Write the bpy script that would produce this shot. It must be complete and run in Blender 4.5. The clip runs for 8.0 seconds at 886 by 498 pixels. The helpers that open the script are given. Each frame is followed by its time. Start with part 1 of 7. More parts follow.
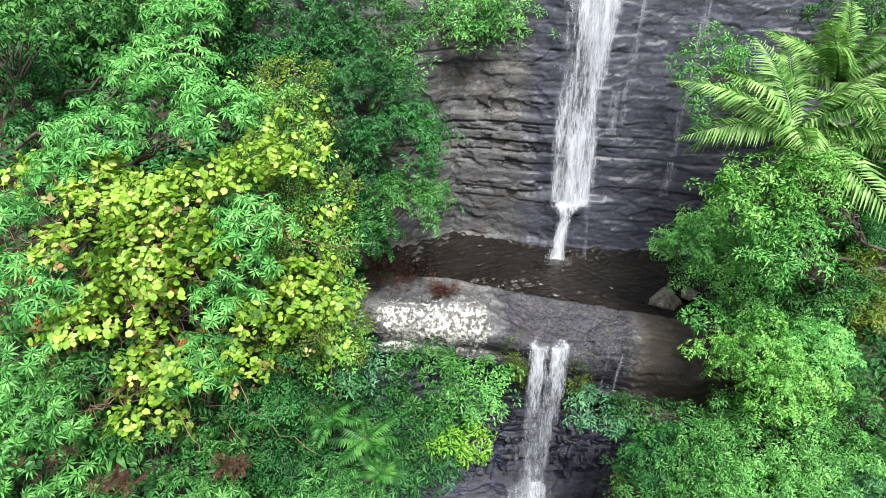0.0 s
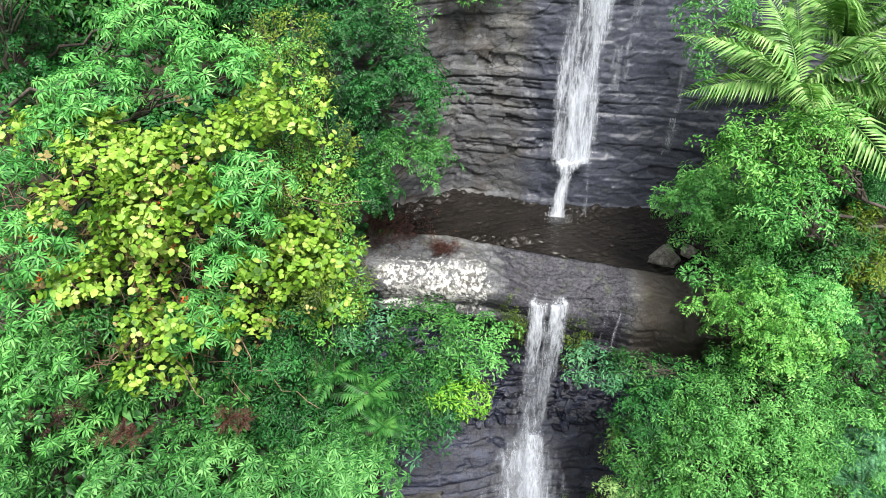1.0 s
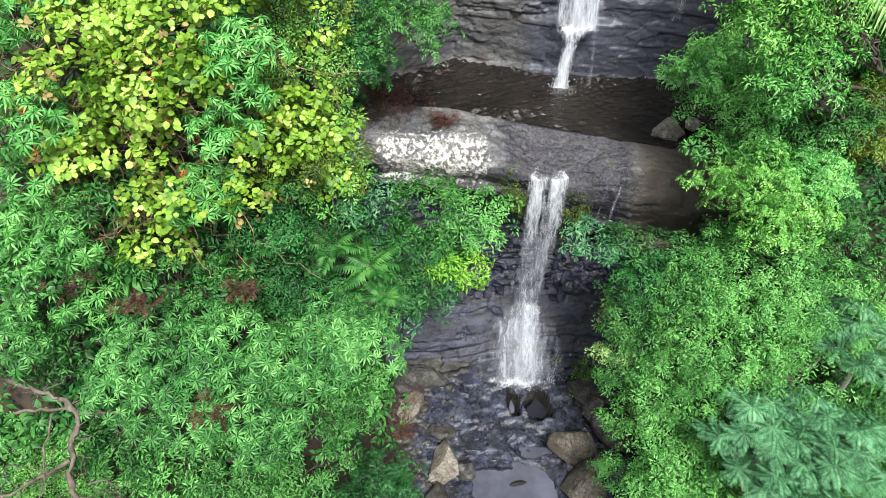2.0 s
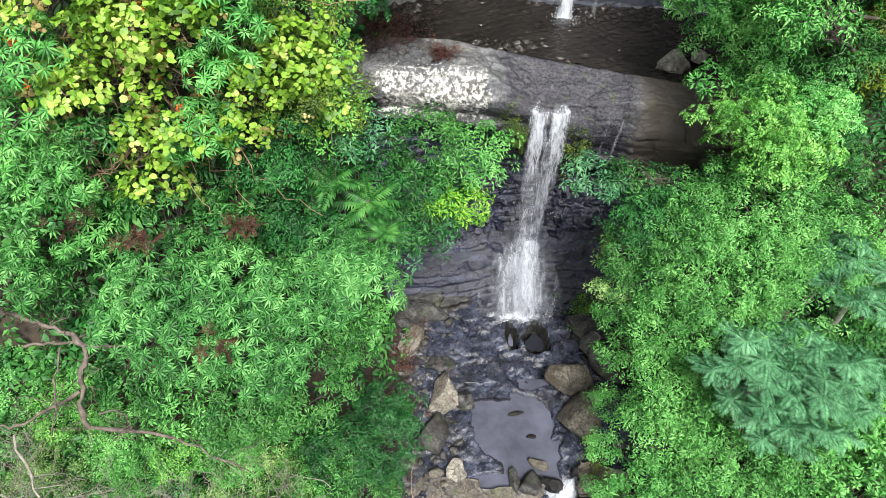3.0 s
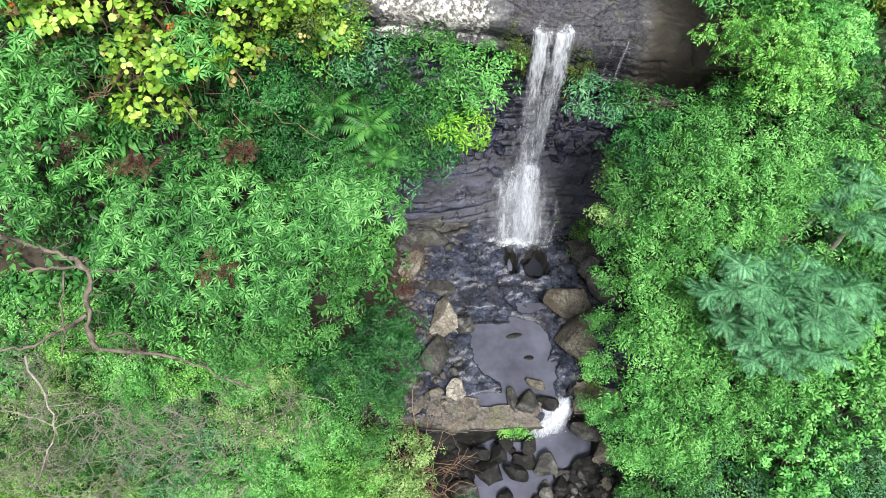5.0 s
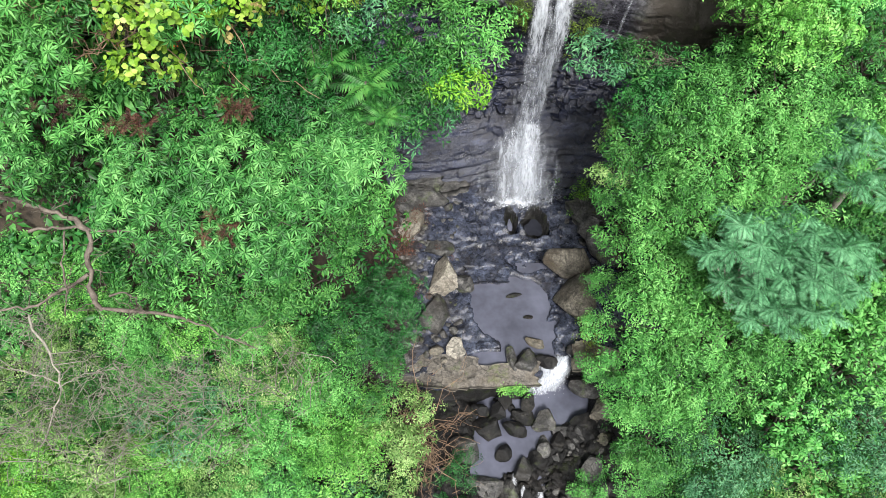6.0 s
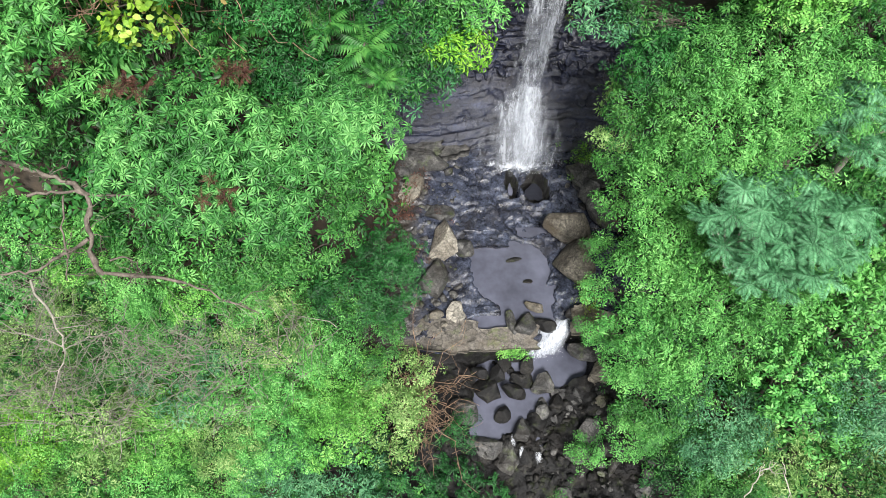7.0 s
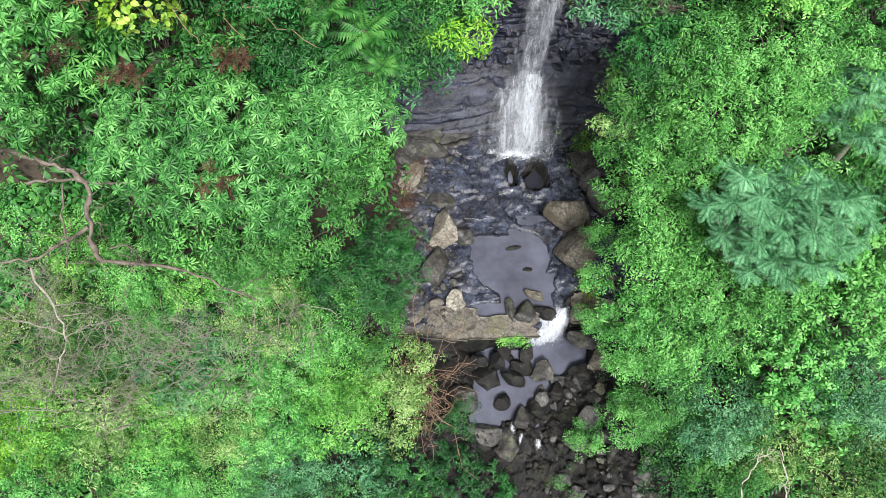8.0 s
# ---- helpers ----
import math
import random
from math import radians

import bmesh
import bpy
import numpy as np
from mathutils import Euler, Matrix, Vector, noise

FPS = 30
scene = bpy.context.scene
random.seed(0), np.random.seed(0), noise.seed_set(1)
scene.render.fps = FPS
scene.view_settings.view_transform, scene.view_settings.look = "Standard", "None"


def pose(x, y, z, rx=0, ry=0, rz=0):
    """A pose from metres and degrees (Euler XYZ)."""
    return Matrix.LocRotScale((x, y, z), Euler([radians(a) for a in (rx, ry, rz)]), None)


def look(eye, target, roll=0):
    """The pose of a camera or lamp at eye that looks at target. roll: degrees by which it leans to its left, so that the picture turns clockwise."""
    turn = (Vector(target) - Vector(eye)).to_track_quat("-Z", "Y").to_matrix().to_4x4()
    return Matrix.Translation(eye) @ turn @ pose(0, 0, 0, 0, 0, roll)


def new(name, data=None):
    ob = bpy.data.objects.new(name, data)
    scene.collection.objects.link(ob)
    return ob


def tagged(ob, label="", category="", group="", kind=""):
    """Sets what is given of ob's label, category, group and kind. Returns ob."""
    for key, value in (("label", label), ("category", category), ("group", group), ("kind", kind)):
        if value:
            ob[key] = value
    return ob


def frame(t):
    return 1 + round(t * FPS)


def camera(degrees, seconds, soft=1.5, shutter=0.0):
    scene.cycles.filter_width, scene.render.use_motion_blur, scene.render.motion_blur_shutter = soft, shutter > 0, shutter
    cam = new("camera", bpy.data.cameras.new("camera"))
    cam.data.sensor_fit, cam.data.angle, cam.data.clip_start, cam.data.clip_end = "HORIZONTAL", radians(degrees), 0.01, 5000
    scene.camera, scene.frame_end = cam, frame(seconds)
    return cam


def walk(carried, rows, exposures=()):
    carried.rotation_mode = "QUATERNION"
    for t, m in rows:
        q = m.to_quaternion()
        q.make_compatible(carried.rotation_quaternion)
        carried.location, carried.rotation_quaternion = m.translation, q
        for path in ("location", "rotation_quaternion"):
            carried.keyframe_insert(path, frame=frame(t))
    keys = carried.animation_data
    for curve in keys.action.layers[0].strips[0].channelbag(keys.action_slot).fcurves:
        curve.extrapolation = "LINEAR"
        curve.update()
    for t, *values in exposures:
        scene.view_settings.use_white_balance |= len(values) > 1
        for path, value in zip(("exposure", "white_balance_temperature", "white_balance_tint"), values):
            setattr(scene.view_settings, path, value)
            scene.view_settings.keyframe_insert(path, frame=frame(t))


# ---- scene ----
# ---- camera: a hovering drone that only tilts its lens down ----
cam = camera(69.33, 8.0, 0.5)
EYE = (0.0, 0.0, 12.0)
TILT = [(0, -28.0), (0.5, -28.75), (1, -31.78), (1.5, -37.04), (2, -43.01), (2.2, -44.68), (3.3, -49.75), (3.5, -50.43), (4, -52.05), (4.5, -53.77), (4.7, -54.4), (5.8, -58.27), (6, -58.97), (6.5, -60.71), (7, -62.14), (7.5, -62.98), (8, -63.21)]
PATH = [(t, pose(*EYE, 90 + tilt, 0, 0)) for t, tilt in TILT]
walk(cam, PATH)
scene.view_settings.exposure = 1.17

# ---- light: high overcast over the valley ----
world = bpy.data.worlds.new("overcast_sky")
scene.world = world
world.use_nodes = True
wn = world.node_tree.nodes
wl = world.node_tree.links
sky = wn.new("ShaderNodeTexSky")
sky.sky_type, sky.sun_disc = "NISHITA", False
sky.sun_elevation, sky.sun_rotation = radians(58), radians(160)
sky.air_density, sky.dust_density, sky.ozone_density = 1.0, 4.0, 1.0
veil = wn.new("ShaderNodeHueSaturation")
veil.inputs["Saturation"].default_value = 0.25
wl.new(sky.outputs[0], veil.inputs["Color"])
wl.new(veil.outputs[0], wn["Background"].inputs["Color"])
wn["Background"].inputs["Strength"].default_value = 0.105
sun = new("sun", bpy.data.lights.new("sun", "SUN"))
sun.data.energy, sun.data.angle, sun.data.color = 3.5, radians(14), (1.0, 0.97, 0.92)
sun.matrix_world = look((4, -12, 30), (0, 8, 0))

# ---- small helpers ----
rng = np.random.default_rng(7)


def mesh_of(name, verts, tris, smooth=False):
    """A mesh from arrays of places and triangles."""
    verts, tris = np.asarray(verts, np.float32), np.asarray(tris, np.int32)
    me = bpy.data.meshes.new(name)
    me.vertices.add(len(verts))
    me.vertices.foreach_set("co", verts.ravel())
    me.loops.add(tris.size)
    me.loops.foreach_set("vertex_index", tris.ravel())
    me.polygons.add(len(tris))
    me.polygons.foreach_set("loop_start", np.arange(len(tris), dtype=np.int32) * tris.shape[1])
    me.update(calc_edges=True)
    if smooth:
        me.polygons.foreach_set("use_smooth", np.ones(len(tris), bool))
    return me


def thing(name, label, category, group="", kind="", data=None, material=None):
    ob = new(name, data)
    if material and data:
        data.materials.append(material)
    return tagged(ob, label, category, group, kind)


def piece(name, data, material, parent, label="", kind=""):
    """A mesh as one part under a thing, in the thing's own space."""
    if material and not data.materials:
        data.materials.append(material)
    ob = new(name, data)
    ob.parent = parent
    return tagged(ob, label, kind=kind)


def joined(chunks):
    """One pair of arrays from several."""
    verts, tris, at = [], [], 0
    for v, f in chunks:
        verts.append(v), tris.append(np.asarray(f) + at)
        at += len(v)
    return np.concatenate(verts), np.concatenate(tris)


def hash_noise(*cells):
    """Random numbers 0..1 for whole-number cells."""
    h = np.zeros(np.broadcast(*cells).shape)
    for k, c in enumerate(cells):
        h = h + np.asarray(c) * (12.9898, 78.233, 37.719)[k]
    return np.modf(np.abs(np.sin(h) * 43758.5453))[0]


def smooth_noise(x, y, seed=0.0):
    """Value noise on a plane, about -1..1."""
    ix, iy = np.floor(x), np.floor(y)
    fx, fy = x - ix, y - iy
    fx, fy = fx * fx * (3 - 2 * fx), fy * fy * (3 - 2 * fy)
    s = seed + 0 * ix
    a, b = hash_noise(ix, iy, s), hash_noise(ix + 1, iy, s)
    c, d = hash_noise(ix, iy + 1, s), hash_noise(ix + 1, iy + 1, s)
    return 2 * (a + (b - a) * fx + (c - a) * fy + (a - b - c + d) * fx * fy) - 1


def rough(x, y, seed=0.0, octaves=4):
    total, size = 0, 1.0
    for k in range(octaves):
        total = total + size * smooth_noise(x * 2**k, y * 2**k, seed + 5.3 * k)
        size *= 0.5
    return total


def sheet(nu, nv):
    """Triangles of a grid with nu rows of nv places."""
    i = np.arange(nu * nv).reshape(nu, nv)
    a, b, c, d = i[:-1, :-1].ravel(), i[1:, :-1].ravel(), i[1:, 1:].ravel(), i[:-1, 1:].ravel()
    return np.concatenate([np.stack([a, b, c], 1), np.stack([a, c, d], 1)])


def step(a, b, x):
    """A smooth rise from 0 at a to 1 at b, whichever is the larger."""
    t = np.clip((np.asarray(x, float) - a) / (b - a), 0, 1)
    return t * t * (3 - 2 * t)


def tube(path, radii, sides=6):
    """A tapered limb along a path."""
    path = np.asarray(path, float)
    way = np.gradient(path, axis=0)
    way /= np.linalg.norm(way, axis=1)[:, None] + 1e-9
    ref = np.array([0.31, 0.87, 0.38])
    u = np.cross(way, ref)
    u /= np.linalg.norm(u, axis=1)[:, None] + 1e-9
    v = np.cross(way, u)
    a = np.linspace(0, 2 * np.pi, sides, endpoint=False)
    ring = np.cos(a)[None, :, None] * u[:, None] + np.sin(a)[None, :, None] * v[:, None]
    verts = (path[:, None] + ring * np.asarray(radii)[:, None, None]).reshape(-1, 3)
    i = np.arange(len(path) * sides).reshape(len(path), sides)
    j = np.roll(i, -1, 1)
    tris = np.concatenate([np.stack([i[:-1], j[:-1], j[1:]], -1).reshape(-1, 3), np.stack([i[:-1], j[1:], i[1:]], -1).reshape(-1, 3)])
    return verts, tris


def limb(a, b, r0, r1, sag=0.0, wander=0.1, n=7, sides=6):
    """A crooked limb from a to b."""
    a, b = np.asarray(a, float), np.asarray(b, float)
    t = np.linspace(0, 1, n)[:, None]
    path = a + (b - a) * t
    size = np.linalg.norm(b - a)
    path = path + rng.normal(0, wander * size / n, path.shape) * np.sin(np.pi * t)
    path[:, 2] -= sag * np.sin(np.pi * t[:, 0])
    return tube(path, r0 + (r1 - r0) * t[:, 0], sides)


# ---- materials ----
def nodes_of(name):
    m = bpy.data.materials.new(name)
    m.use_nodes = True
    t = m.node_tree
    return m, t.nodes, t.links, t.nodes["Principled BSDF"]


def ramp(nodes, stops):
    r = nodes.new("ShaderNodeValToRGB")
    el = r.color_ramp.elements
    while len(el) < len(stops):
        el.new(0.5)
    for e, (at, col) in zip(el, stops):
        e.position, e.color = at, (*col, 1)
    return r


def noise_node(nodes, links, coord, scale, detail=5.0, rough_=0.6, stretch=None):
    n = nodes.new("ShaderNodeTexNoise")
    n.inputs["Scale"].default_value, n.inputs["Detail"].default_value, n.inputs["Roughness"].default_value = scale, detail, rough_
    if stretch:
        mp = nodes.new("ShaderNodeMapping")
        mp.inputs["Scale"].default_value = stretch
        links.new(coord, mp.inputs["Vector"])
        coord = mp.outputs[0]
    links.new(coord, n.inputs["Vector"])
    return n


def mixed(nodes, links, fac, a, b, mode="MIX"):
    m = nodes.new("ShaderNodeMix")
    m.data_type, m.blend_type = "RGBA", mode
    for sock, val in ((m.inputs[0], fac), (m.inputs[6], a), (m.inputs[7], b)):
        if isinstance(val, (int, float)):
            sock.default_value = val
        elif isinstance(val, tuple):
            sock.default_value = (*val, 1)
        else:
            links.new(val, sock)
    return m.outputs[2]


def leaf_material(name, dark, mid, light, gloss=0.48, through_=0.3):
    """Leaves: colour by leaf and by patch, light shining through, a waxy gloss."""
    m, n, l, bsdf = nodes_of(name)
    geo = n.new("ShaderNodeNewGeometry")
    by_leaf = ramp(n, [(0.0, tuple(0.62 * c for c in dark)), (0.5, mid), (1.0, light)])
    patch = noise_node(n, l, geo.outputs["Position"], 0.8, 3.0)
    shift, add = n.new("ShaderNodeMath"), n.new("ShaderNodeMath")
    shift.operation = add.operation = "MULTIPLY_ADD"
    l.new(patch.outputs[0], shift.inputs[0])
    shift.inputs[1].default_value, shift.inputs[2].default_value = 1.5, -1.23
    l.new(geo.outputs["Random Per Island"], add.inputs[0])
    add.inputs[1].default_value = 0.6
    l.new(shift.outputs[0], add.inputs[2])
    tuft = noise_node(n, l, geo.outputs["Position"], 2.7, 2.0)
    more = n.new("ShaderNodeMath")
    more.operation = "MULTIPLY_ADD"
    l.new(tuft.outputs[0], more.inputs[0])
    more.inputs[1].default_value = 1.35
    l.new(add.outputs[0], more.inputs[2])
    l.new(more.outputs[0], by_leaf.inputs[0])
    fine = noise_node(n, l, geo.outputs["Position"], 30.0, 3.0)
    col = mixed(n, l, 0.35, by_leaf.outputs[0], fine.outputs[0], "OVERLAY")
    l.new(col, bsdf.inputs["Base Color"])
    bsdf.inputs["Roughness"].default_value = gloss
    bsdf.inputs["Specular IOR Level"].default_value = 0.32
    trans = n.new("ShaderNodeBsdfTranslucent")
    l.new(mixed(n, l, 0.5, col, (0.6, 1.0, 0.1), "MULTIPLY"), trans.inputs["Color"])
    mix = n.new("ShaderNodeMixShader")
    mix.inputs[0].default_value = through_
    l.new(bsdf.outputs[0], mix.inputs[1]), l.new(trans.outputs[0], mix.inputs[2])
    l.new(mix.outputs[0], n["Material Output"].inputs["Surface"])
    return m


def span_mask(nodes, links, x0, x1, soft, fuzz):
    """1 where the stone lies between x0 and x1, with a ragged edge."""
    geo, sep = nodes.new("ShaderNodeNewGeometry"), nodes.new("ShaderNodeSeparateXYZ")
    no = noise_node(nodes, links, geo.outputs["Position"], 0.9, 6.0, 0.65, (1.6, 1.0, 0.35))
    links.new(geo.outputs["Position"], sep.inputs[0])
    shift = nodes.new("ShaderNodeMath")
    shift.operation = "MULTIPLY_ADD"
    links.new(no.outputs[0], shift.inputs[0])
    shift.inputs[1].default_value = fuzz
    links.new(sep.outputs[0], shift.inputs[2])
    out = []
    for a, b in ((x0 + fuzz / 2 - soft, x0 + fuzz / 2 + soft), (x1 + fuzz / 2 + soft, x1 + fuzz / 2 - soft)):
        r = nodes.new("ShaderNodeMapRange")
        r.interpolation_type = "SMOOTHSTEP"
        r.inputs["From Min"].default_value, r.inputs["From Max"].default_value = (a, b) if a < b else (b, a)
        r.inputs["To Min"].default_value, r.inputs["To Max"].default_value = (0, 1) if a < b else (1, 0)
        links.new(shift.outputs[0], r.inputs["Value"])
        out.append(r.outputs[0])
    m = nodes.new("ShaderNodeMath")
    m.operation = "MULTIPLY"
    links.new(out[0], m.inputs[0]), links.new(out[1], m.inputs[1])
    return m.outputs[0]


def rock_material(name, stops, scale=1.2, wet=0.0, rough_=0.75, bump=0.5, bands=(0.5, 0.5, 3.0), moss=0.0, stain=(0.05, 0.035, 0.02), wet_span=None, lichen=None, cracks=0.0, crack_size=(0.8, 0.8, 1.9), soil=None, wet_tone=(0.06, 0.066, 0.09), shine=0.5, film_grain=(1.0, 2.4, 0.7), facet=3.2, film=0.7, soak=0.45, speck=0.75):
    """Bedded stone: banded colour, stains, fine grain; a soaked stretch, and lichen, where asked."""
    m, n, l, bsdf = nodes_of(name)
    geo, info = n.new("ShaderNodeNewGeometry"), n.new("ShaderNodeObjectInfo")
    pos = geo.outputs["Position"]
    big = noise_node(n, l, pos, scale, 9.0, 0.66, bands)
    fine = noise_node(n, l, pos, 11.0, 9.0, 0.74)
    grain = ramp(n, [(0.38, (0.12, 0.12, 0.12)), (0.62, (0.92, 0.92, 0.92))])
    l.new(fine.outputs[0], grain.inputs[0])
    col = ramp(n, stops)
    jit = n.new("ShaderNodeMath")
    jit.operation = "MULTIPLY_ADD"
    l.new(info.outputs["Random"], jit.inputs[0])
    jit.inputs[1].default_value = 0.12
    l.new(big.outputs[0], jit.inputs[2])
    l.new(jit.outputs[0], col.inputs[0])
    c = mixed(n, l, speck, col.outputs[0], grain.outputs[0], "OVERLAY")
    facets = n.new("ShaderNodeMapping")
    facets.inputs["Scale"].default_value = tuple(facet * (k / max(bands)) ** 0.7 for k in bands)
    bent = mixed(n, l, 0.12, pos, noise_node(n, l, pos, 2.5, 3.0).outputs[1], "ADD")
    l.new(bent, facets.inputs["Vector"])
    cell, away, lean, tip = n.new("ShaderNodeTexVoronoi"), n.new("ShaderNodeVectorMath"), n.new("ShaderNodeVectorMath"), n.new("ShaderNodeVectorMath")
    cell.inputs["Scale"].default_value = 1.0
    l.new(facets.outputs[0], cell.inputs["Vector"])
    away.operation, lean.operation, tip.operation = "SUBTRACT", "SUBTRACT", "DOT_PRODUCT"
    l.new(facets.outputs[0], away.inputs[0]), l.new(cell.outputs["Position"], away.inputs[1])
    l.new(cell.outputs["Color"], lean.inputs[0])
    lean.inputs[1].default_value = (0.5, 0.5, 0.5)
    l.new(away.outputs[0], tip.inputs[0]), l.new(lean.outputs[0], tip.inputs[1])
    seam = n.new("ShaderNodeTexVoronoi")
    seam.feature = "DISTANCE_TO_EDGE"
    seam.inputs["Scale"].default_value = 1.0
    l.new(facets.outputs[0], seam.inputs["Vector"])
    shade = n.new("ShaderNodeSeparateColor")
    l.new(cell.outputs["Color"], shade.inputs[0])
    tone = ramp(n, [(0.0, (0.5, 0.5, 0.5)), (1.0, (1.0, 1.0, 1.0))])
    l.new(shade.outputs[0], tone.inputs[0])
    c = mixed(n, l, 0.4 + 0.5 * speck, c, tone.outputs[0], "MULTIPLY")
    line = ramp(n, [(0.0, (0.15, 0.15, 0.15)), (0.05, (1.0, 1.0, 1.0))])
    l.new(seam.outputs["Distance"], line.inputs[0])
    where = ramp(n, [(0.45, (0.0, 0.0, 0.0)), (0.56, (0.9, 0.9, 0.9))])
    l.new(noise_node(n, l, pos, 1.7, 4.0).outputs[0], where.inputs[0])
    c = mixed(n, l, where.outputs[0], c, mixed(n, l, 1.0, c, line.outputs[0], "MULTIPLY"))
    spot = noise_node(n, l, pos, 0.8, 8.0, 0.7)
    sr = ramp(n, [(0.5, (0, 0, 0)), (0.68, (0.75, 0.75, 0.75))])
    l.new(spot.outputs[0], sr.inputs[0])
    c = mixed(n, l, sr.outputs[0], c, stain)
    gap = None
    if cracks:
        warp = noise_node(n, l, pos, 1.4, 4.0)
        shifted = mixed(n, l, 0.22, pos, warp.outputs[1], "ADD")
        mp = n.new("ShaderNodeMapping")
        mp.inputs["Scale"].default_value = crack_size
        l.new(shifted, mp.inputs["Vector"])
        vor = n.new("ShaderNodeTexVoronoi")
        vor.feature = "DISTANCE_TO_EDGE"
        vor.inputs["Scale"].default_value = 1.0
        l.new(mp.outputs[0], vor.inputs["Vector"])
        gr = ramp(n, [(0.0, (1 - cracks,) * 3), (0.022, (1, 1, 1))])
        l.new(vor.outputs["Distance"], gr.inputs[0])
        some = ramp(n, [(0.48, (0, 0, 0)), (0.6, (1, 1, 1))])
        l.new(noise_node(n, l, pos, 0.7, 3.0).outputs[0], some.inputs[0])
        gap = mixed(n, l, some.outputs[0], (1.0, 1.0, 1.0), gr.outputs[0])
        c = mixed(n, l, 1.0, c, gap, "MULTIPLY")
    if soil:
        dirt = mixed(n, l, 0.6, soil[4] if len(soil) > 4 else (0.036, 0.031, 0.027), fine.outputs[0], "OVERLAY")
        c = mixed(n, l, span_mask(n, l, *soil[:4]), c, dirt)
    rr = ramp(n, [(0.35, (rough_ - wet * 0.3,) * 3), (0.7, (rough_,) * 3)])
    l.new(spot.outputs[0], rr.inputs[0])
    gloss = rr.outputs[0]
    if lichen:
        wn_ = noise_node(n, l, pos, 6.5, 12.0, 0.72, (1.0, 1.0, 0.9))
        sep = n.new("ShaderNodeSeparateXYZ")
        l.new(pos, sep.inputs[0])
        side = span_mask(n, l, lichen[0], lichen[1], 0.5, 1.4)
        for axis, lo, hi in ((1, 19.2, 18.2), (2, -2.2, -1.5), (2, 0.8, 0.2)):
            mr = n.new("ShaderNodeMapRange")
            a, b = min(lo, hi), max(lo, hi)
            mr.inputs["From Min"].default_value, mr.inputs["From Max"].default_value = a, b
            mr.inputs["To Min"].default_value, mr.inputs["To Max"].default_value = (0, 1) if lo < hi else (1, 0)
            l.new(sep.outputs[axis], mr.inputs["Value"])
            held = n.new("ShaderNodeMath")
            held.operation = "MULTIPLY"
            l.new(mr.outputs[0], held.inputs[0]), l.new(side, held.inputs[1])
            side = held.outputs[0]
        grown = n.new("ShaderNodeMath")
        grown.operation = "MULTIPLY_ADD"
        l.new(side, grown.inputs[0]), l.new(wn_.outputs[0], grown.inputs[2])
        grown.inputs[1].default_value = 0.315
        both = ramp(n, [(0.785, (0, 0, 0)), (0.85, (1, 1, 1))])
        l.new(grown.outputs[0], both.inputs[0])
        c = mixed(n, l, both.outputs[0], c, mixed(n, l, 0.4, (0.56, 0.56, 0.53), fine.outputs[0], "OVERLAY"))
    if wet_span:
        mask = span_mask(n, l, *wet_span)
        soaked = mixed(n, l, 1.0, c, (0.3, 0.31, 0.37), "MULTIPLY")
        c = mixed(n, l, mask, c, mixed(n, l, 0.62, soaked, mixed(n, l, speck, wet_tone, grain.outputs[0], "OVERLAY")))
        gm = n.new("ShaderNodeMapRange")
        l.new(mask, gm.inputs["Value"])
        gm.inputs["To Min"].default_value, gm.inputs["To Max"].default_value = 1.0, soak
        gg = n.new("ShaderNodeMath")
        gg.operation = "MULTIPLY"
        l.new(gloss, gg.inputs[0]), l.new(gm.outputs[0], gg.inputs[1])
        gloss = gg.outputs[0]
    if moss:
        mn = noise_node(n, l, pos, 2.3, 7.0, 0.7)
        mr = ramp(n, [(0.56, (0, 0, 0)), (0.66, (moss, moss, moss))])
        l.new(mn.outputs[0], mr.inputs[0])
        c = mixed(n, l, mr.outputs[0], c, (0.09, 0.13, 0.02))
    l.new(c, bsdf.inputs["Base Color"])
    bsdf.inputs["Specular IOR Level"].default_value = shine
    l.new(gloss, bsdf.inputs["Roughness"])
    b1, b2 = n.new("ShaderNodeBump"), n.new("ShaderNodeBump")
    b1.inputs["Strength"].default_value, b1.inputs["Distance"].default_value = bump, 0.035
    broken = n.new("ShaderNodeBump")
    broken.inputs["Strength"].default_value, broken.inputs["Distance"].default_value = 0.75, 0.3 / facet * 1.3
    l.new(tip.outputs["Value"], broken.inputs["Height"])
    l.new(broken.outputs[0], b1.inputs["Normal"])
    b2.inputs["Strength"].default_value, b2.inputs["Distance"].default_value = bump, 0.045
    l.new(big.outputs[0], b1.inputs["Height"]), l.new(fine.outputs[0], b2.inputs["Height"])
    l.new(b1.outputs[0], b2.inputs["Normal"])
    last = b2
    if wet_span:
        sheen = n.new("ShaderNodeBump")
        lap = n.new("ShaderNodeMath")
        lap.operation = "MULTIPLY"
        l.new(mask, lap.inputs[0])
        l.new(noise_node(n, l, pos, 4.0, 5.0, 0.6, film_grain).outputs[0], lap.inputs[1])
        sheen.inputs["Strength"].default_value, sheen.inputs["Distance"].default_value = film, 0.12
        l.new(lap.outputs[0], sheen.inputs["Height"]), l.new(last.outputs[0], sheen.inputs["Normal"])
        last = sheen
    if gap:
        b3 = n.new("ShaderNodeBump")
        b3.inputs["Strength"].default_value, b3.inputs["Distance"].default_value = 0.25, 0.02
        l.new(gap, b3.inputs["Height"]), l.new(last.outputs[0], b3.inputs["Normal"])
        last = b3
    l.new(last.outputs[0], bsdf.inputs["Normal"])
    return m


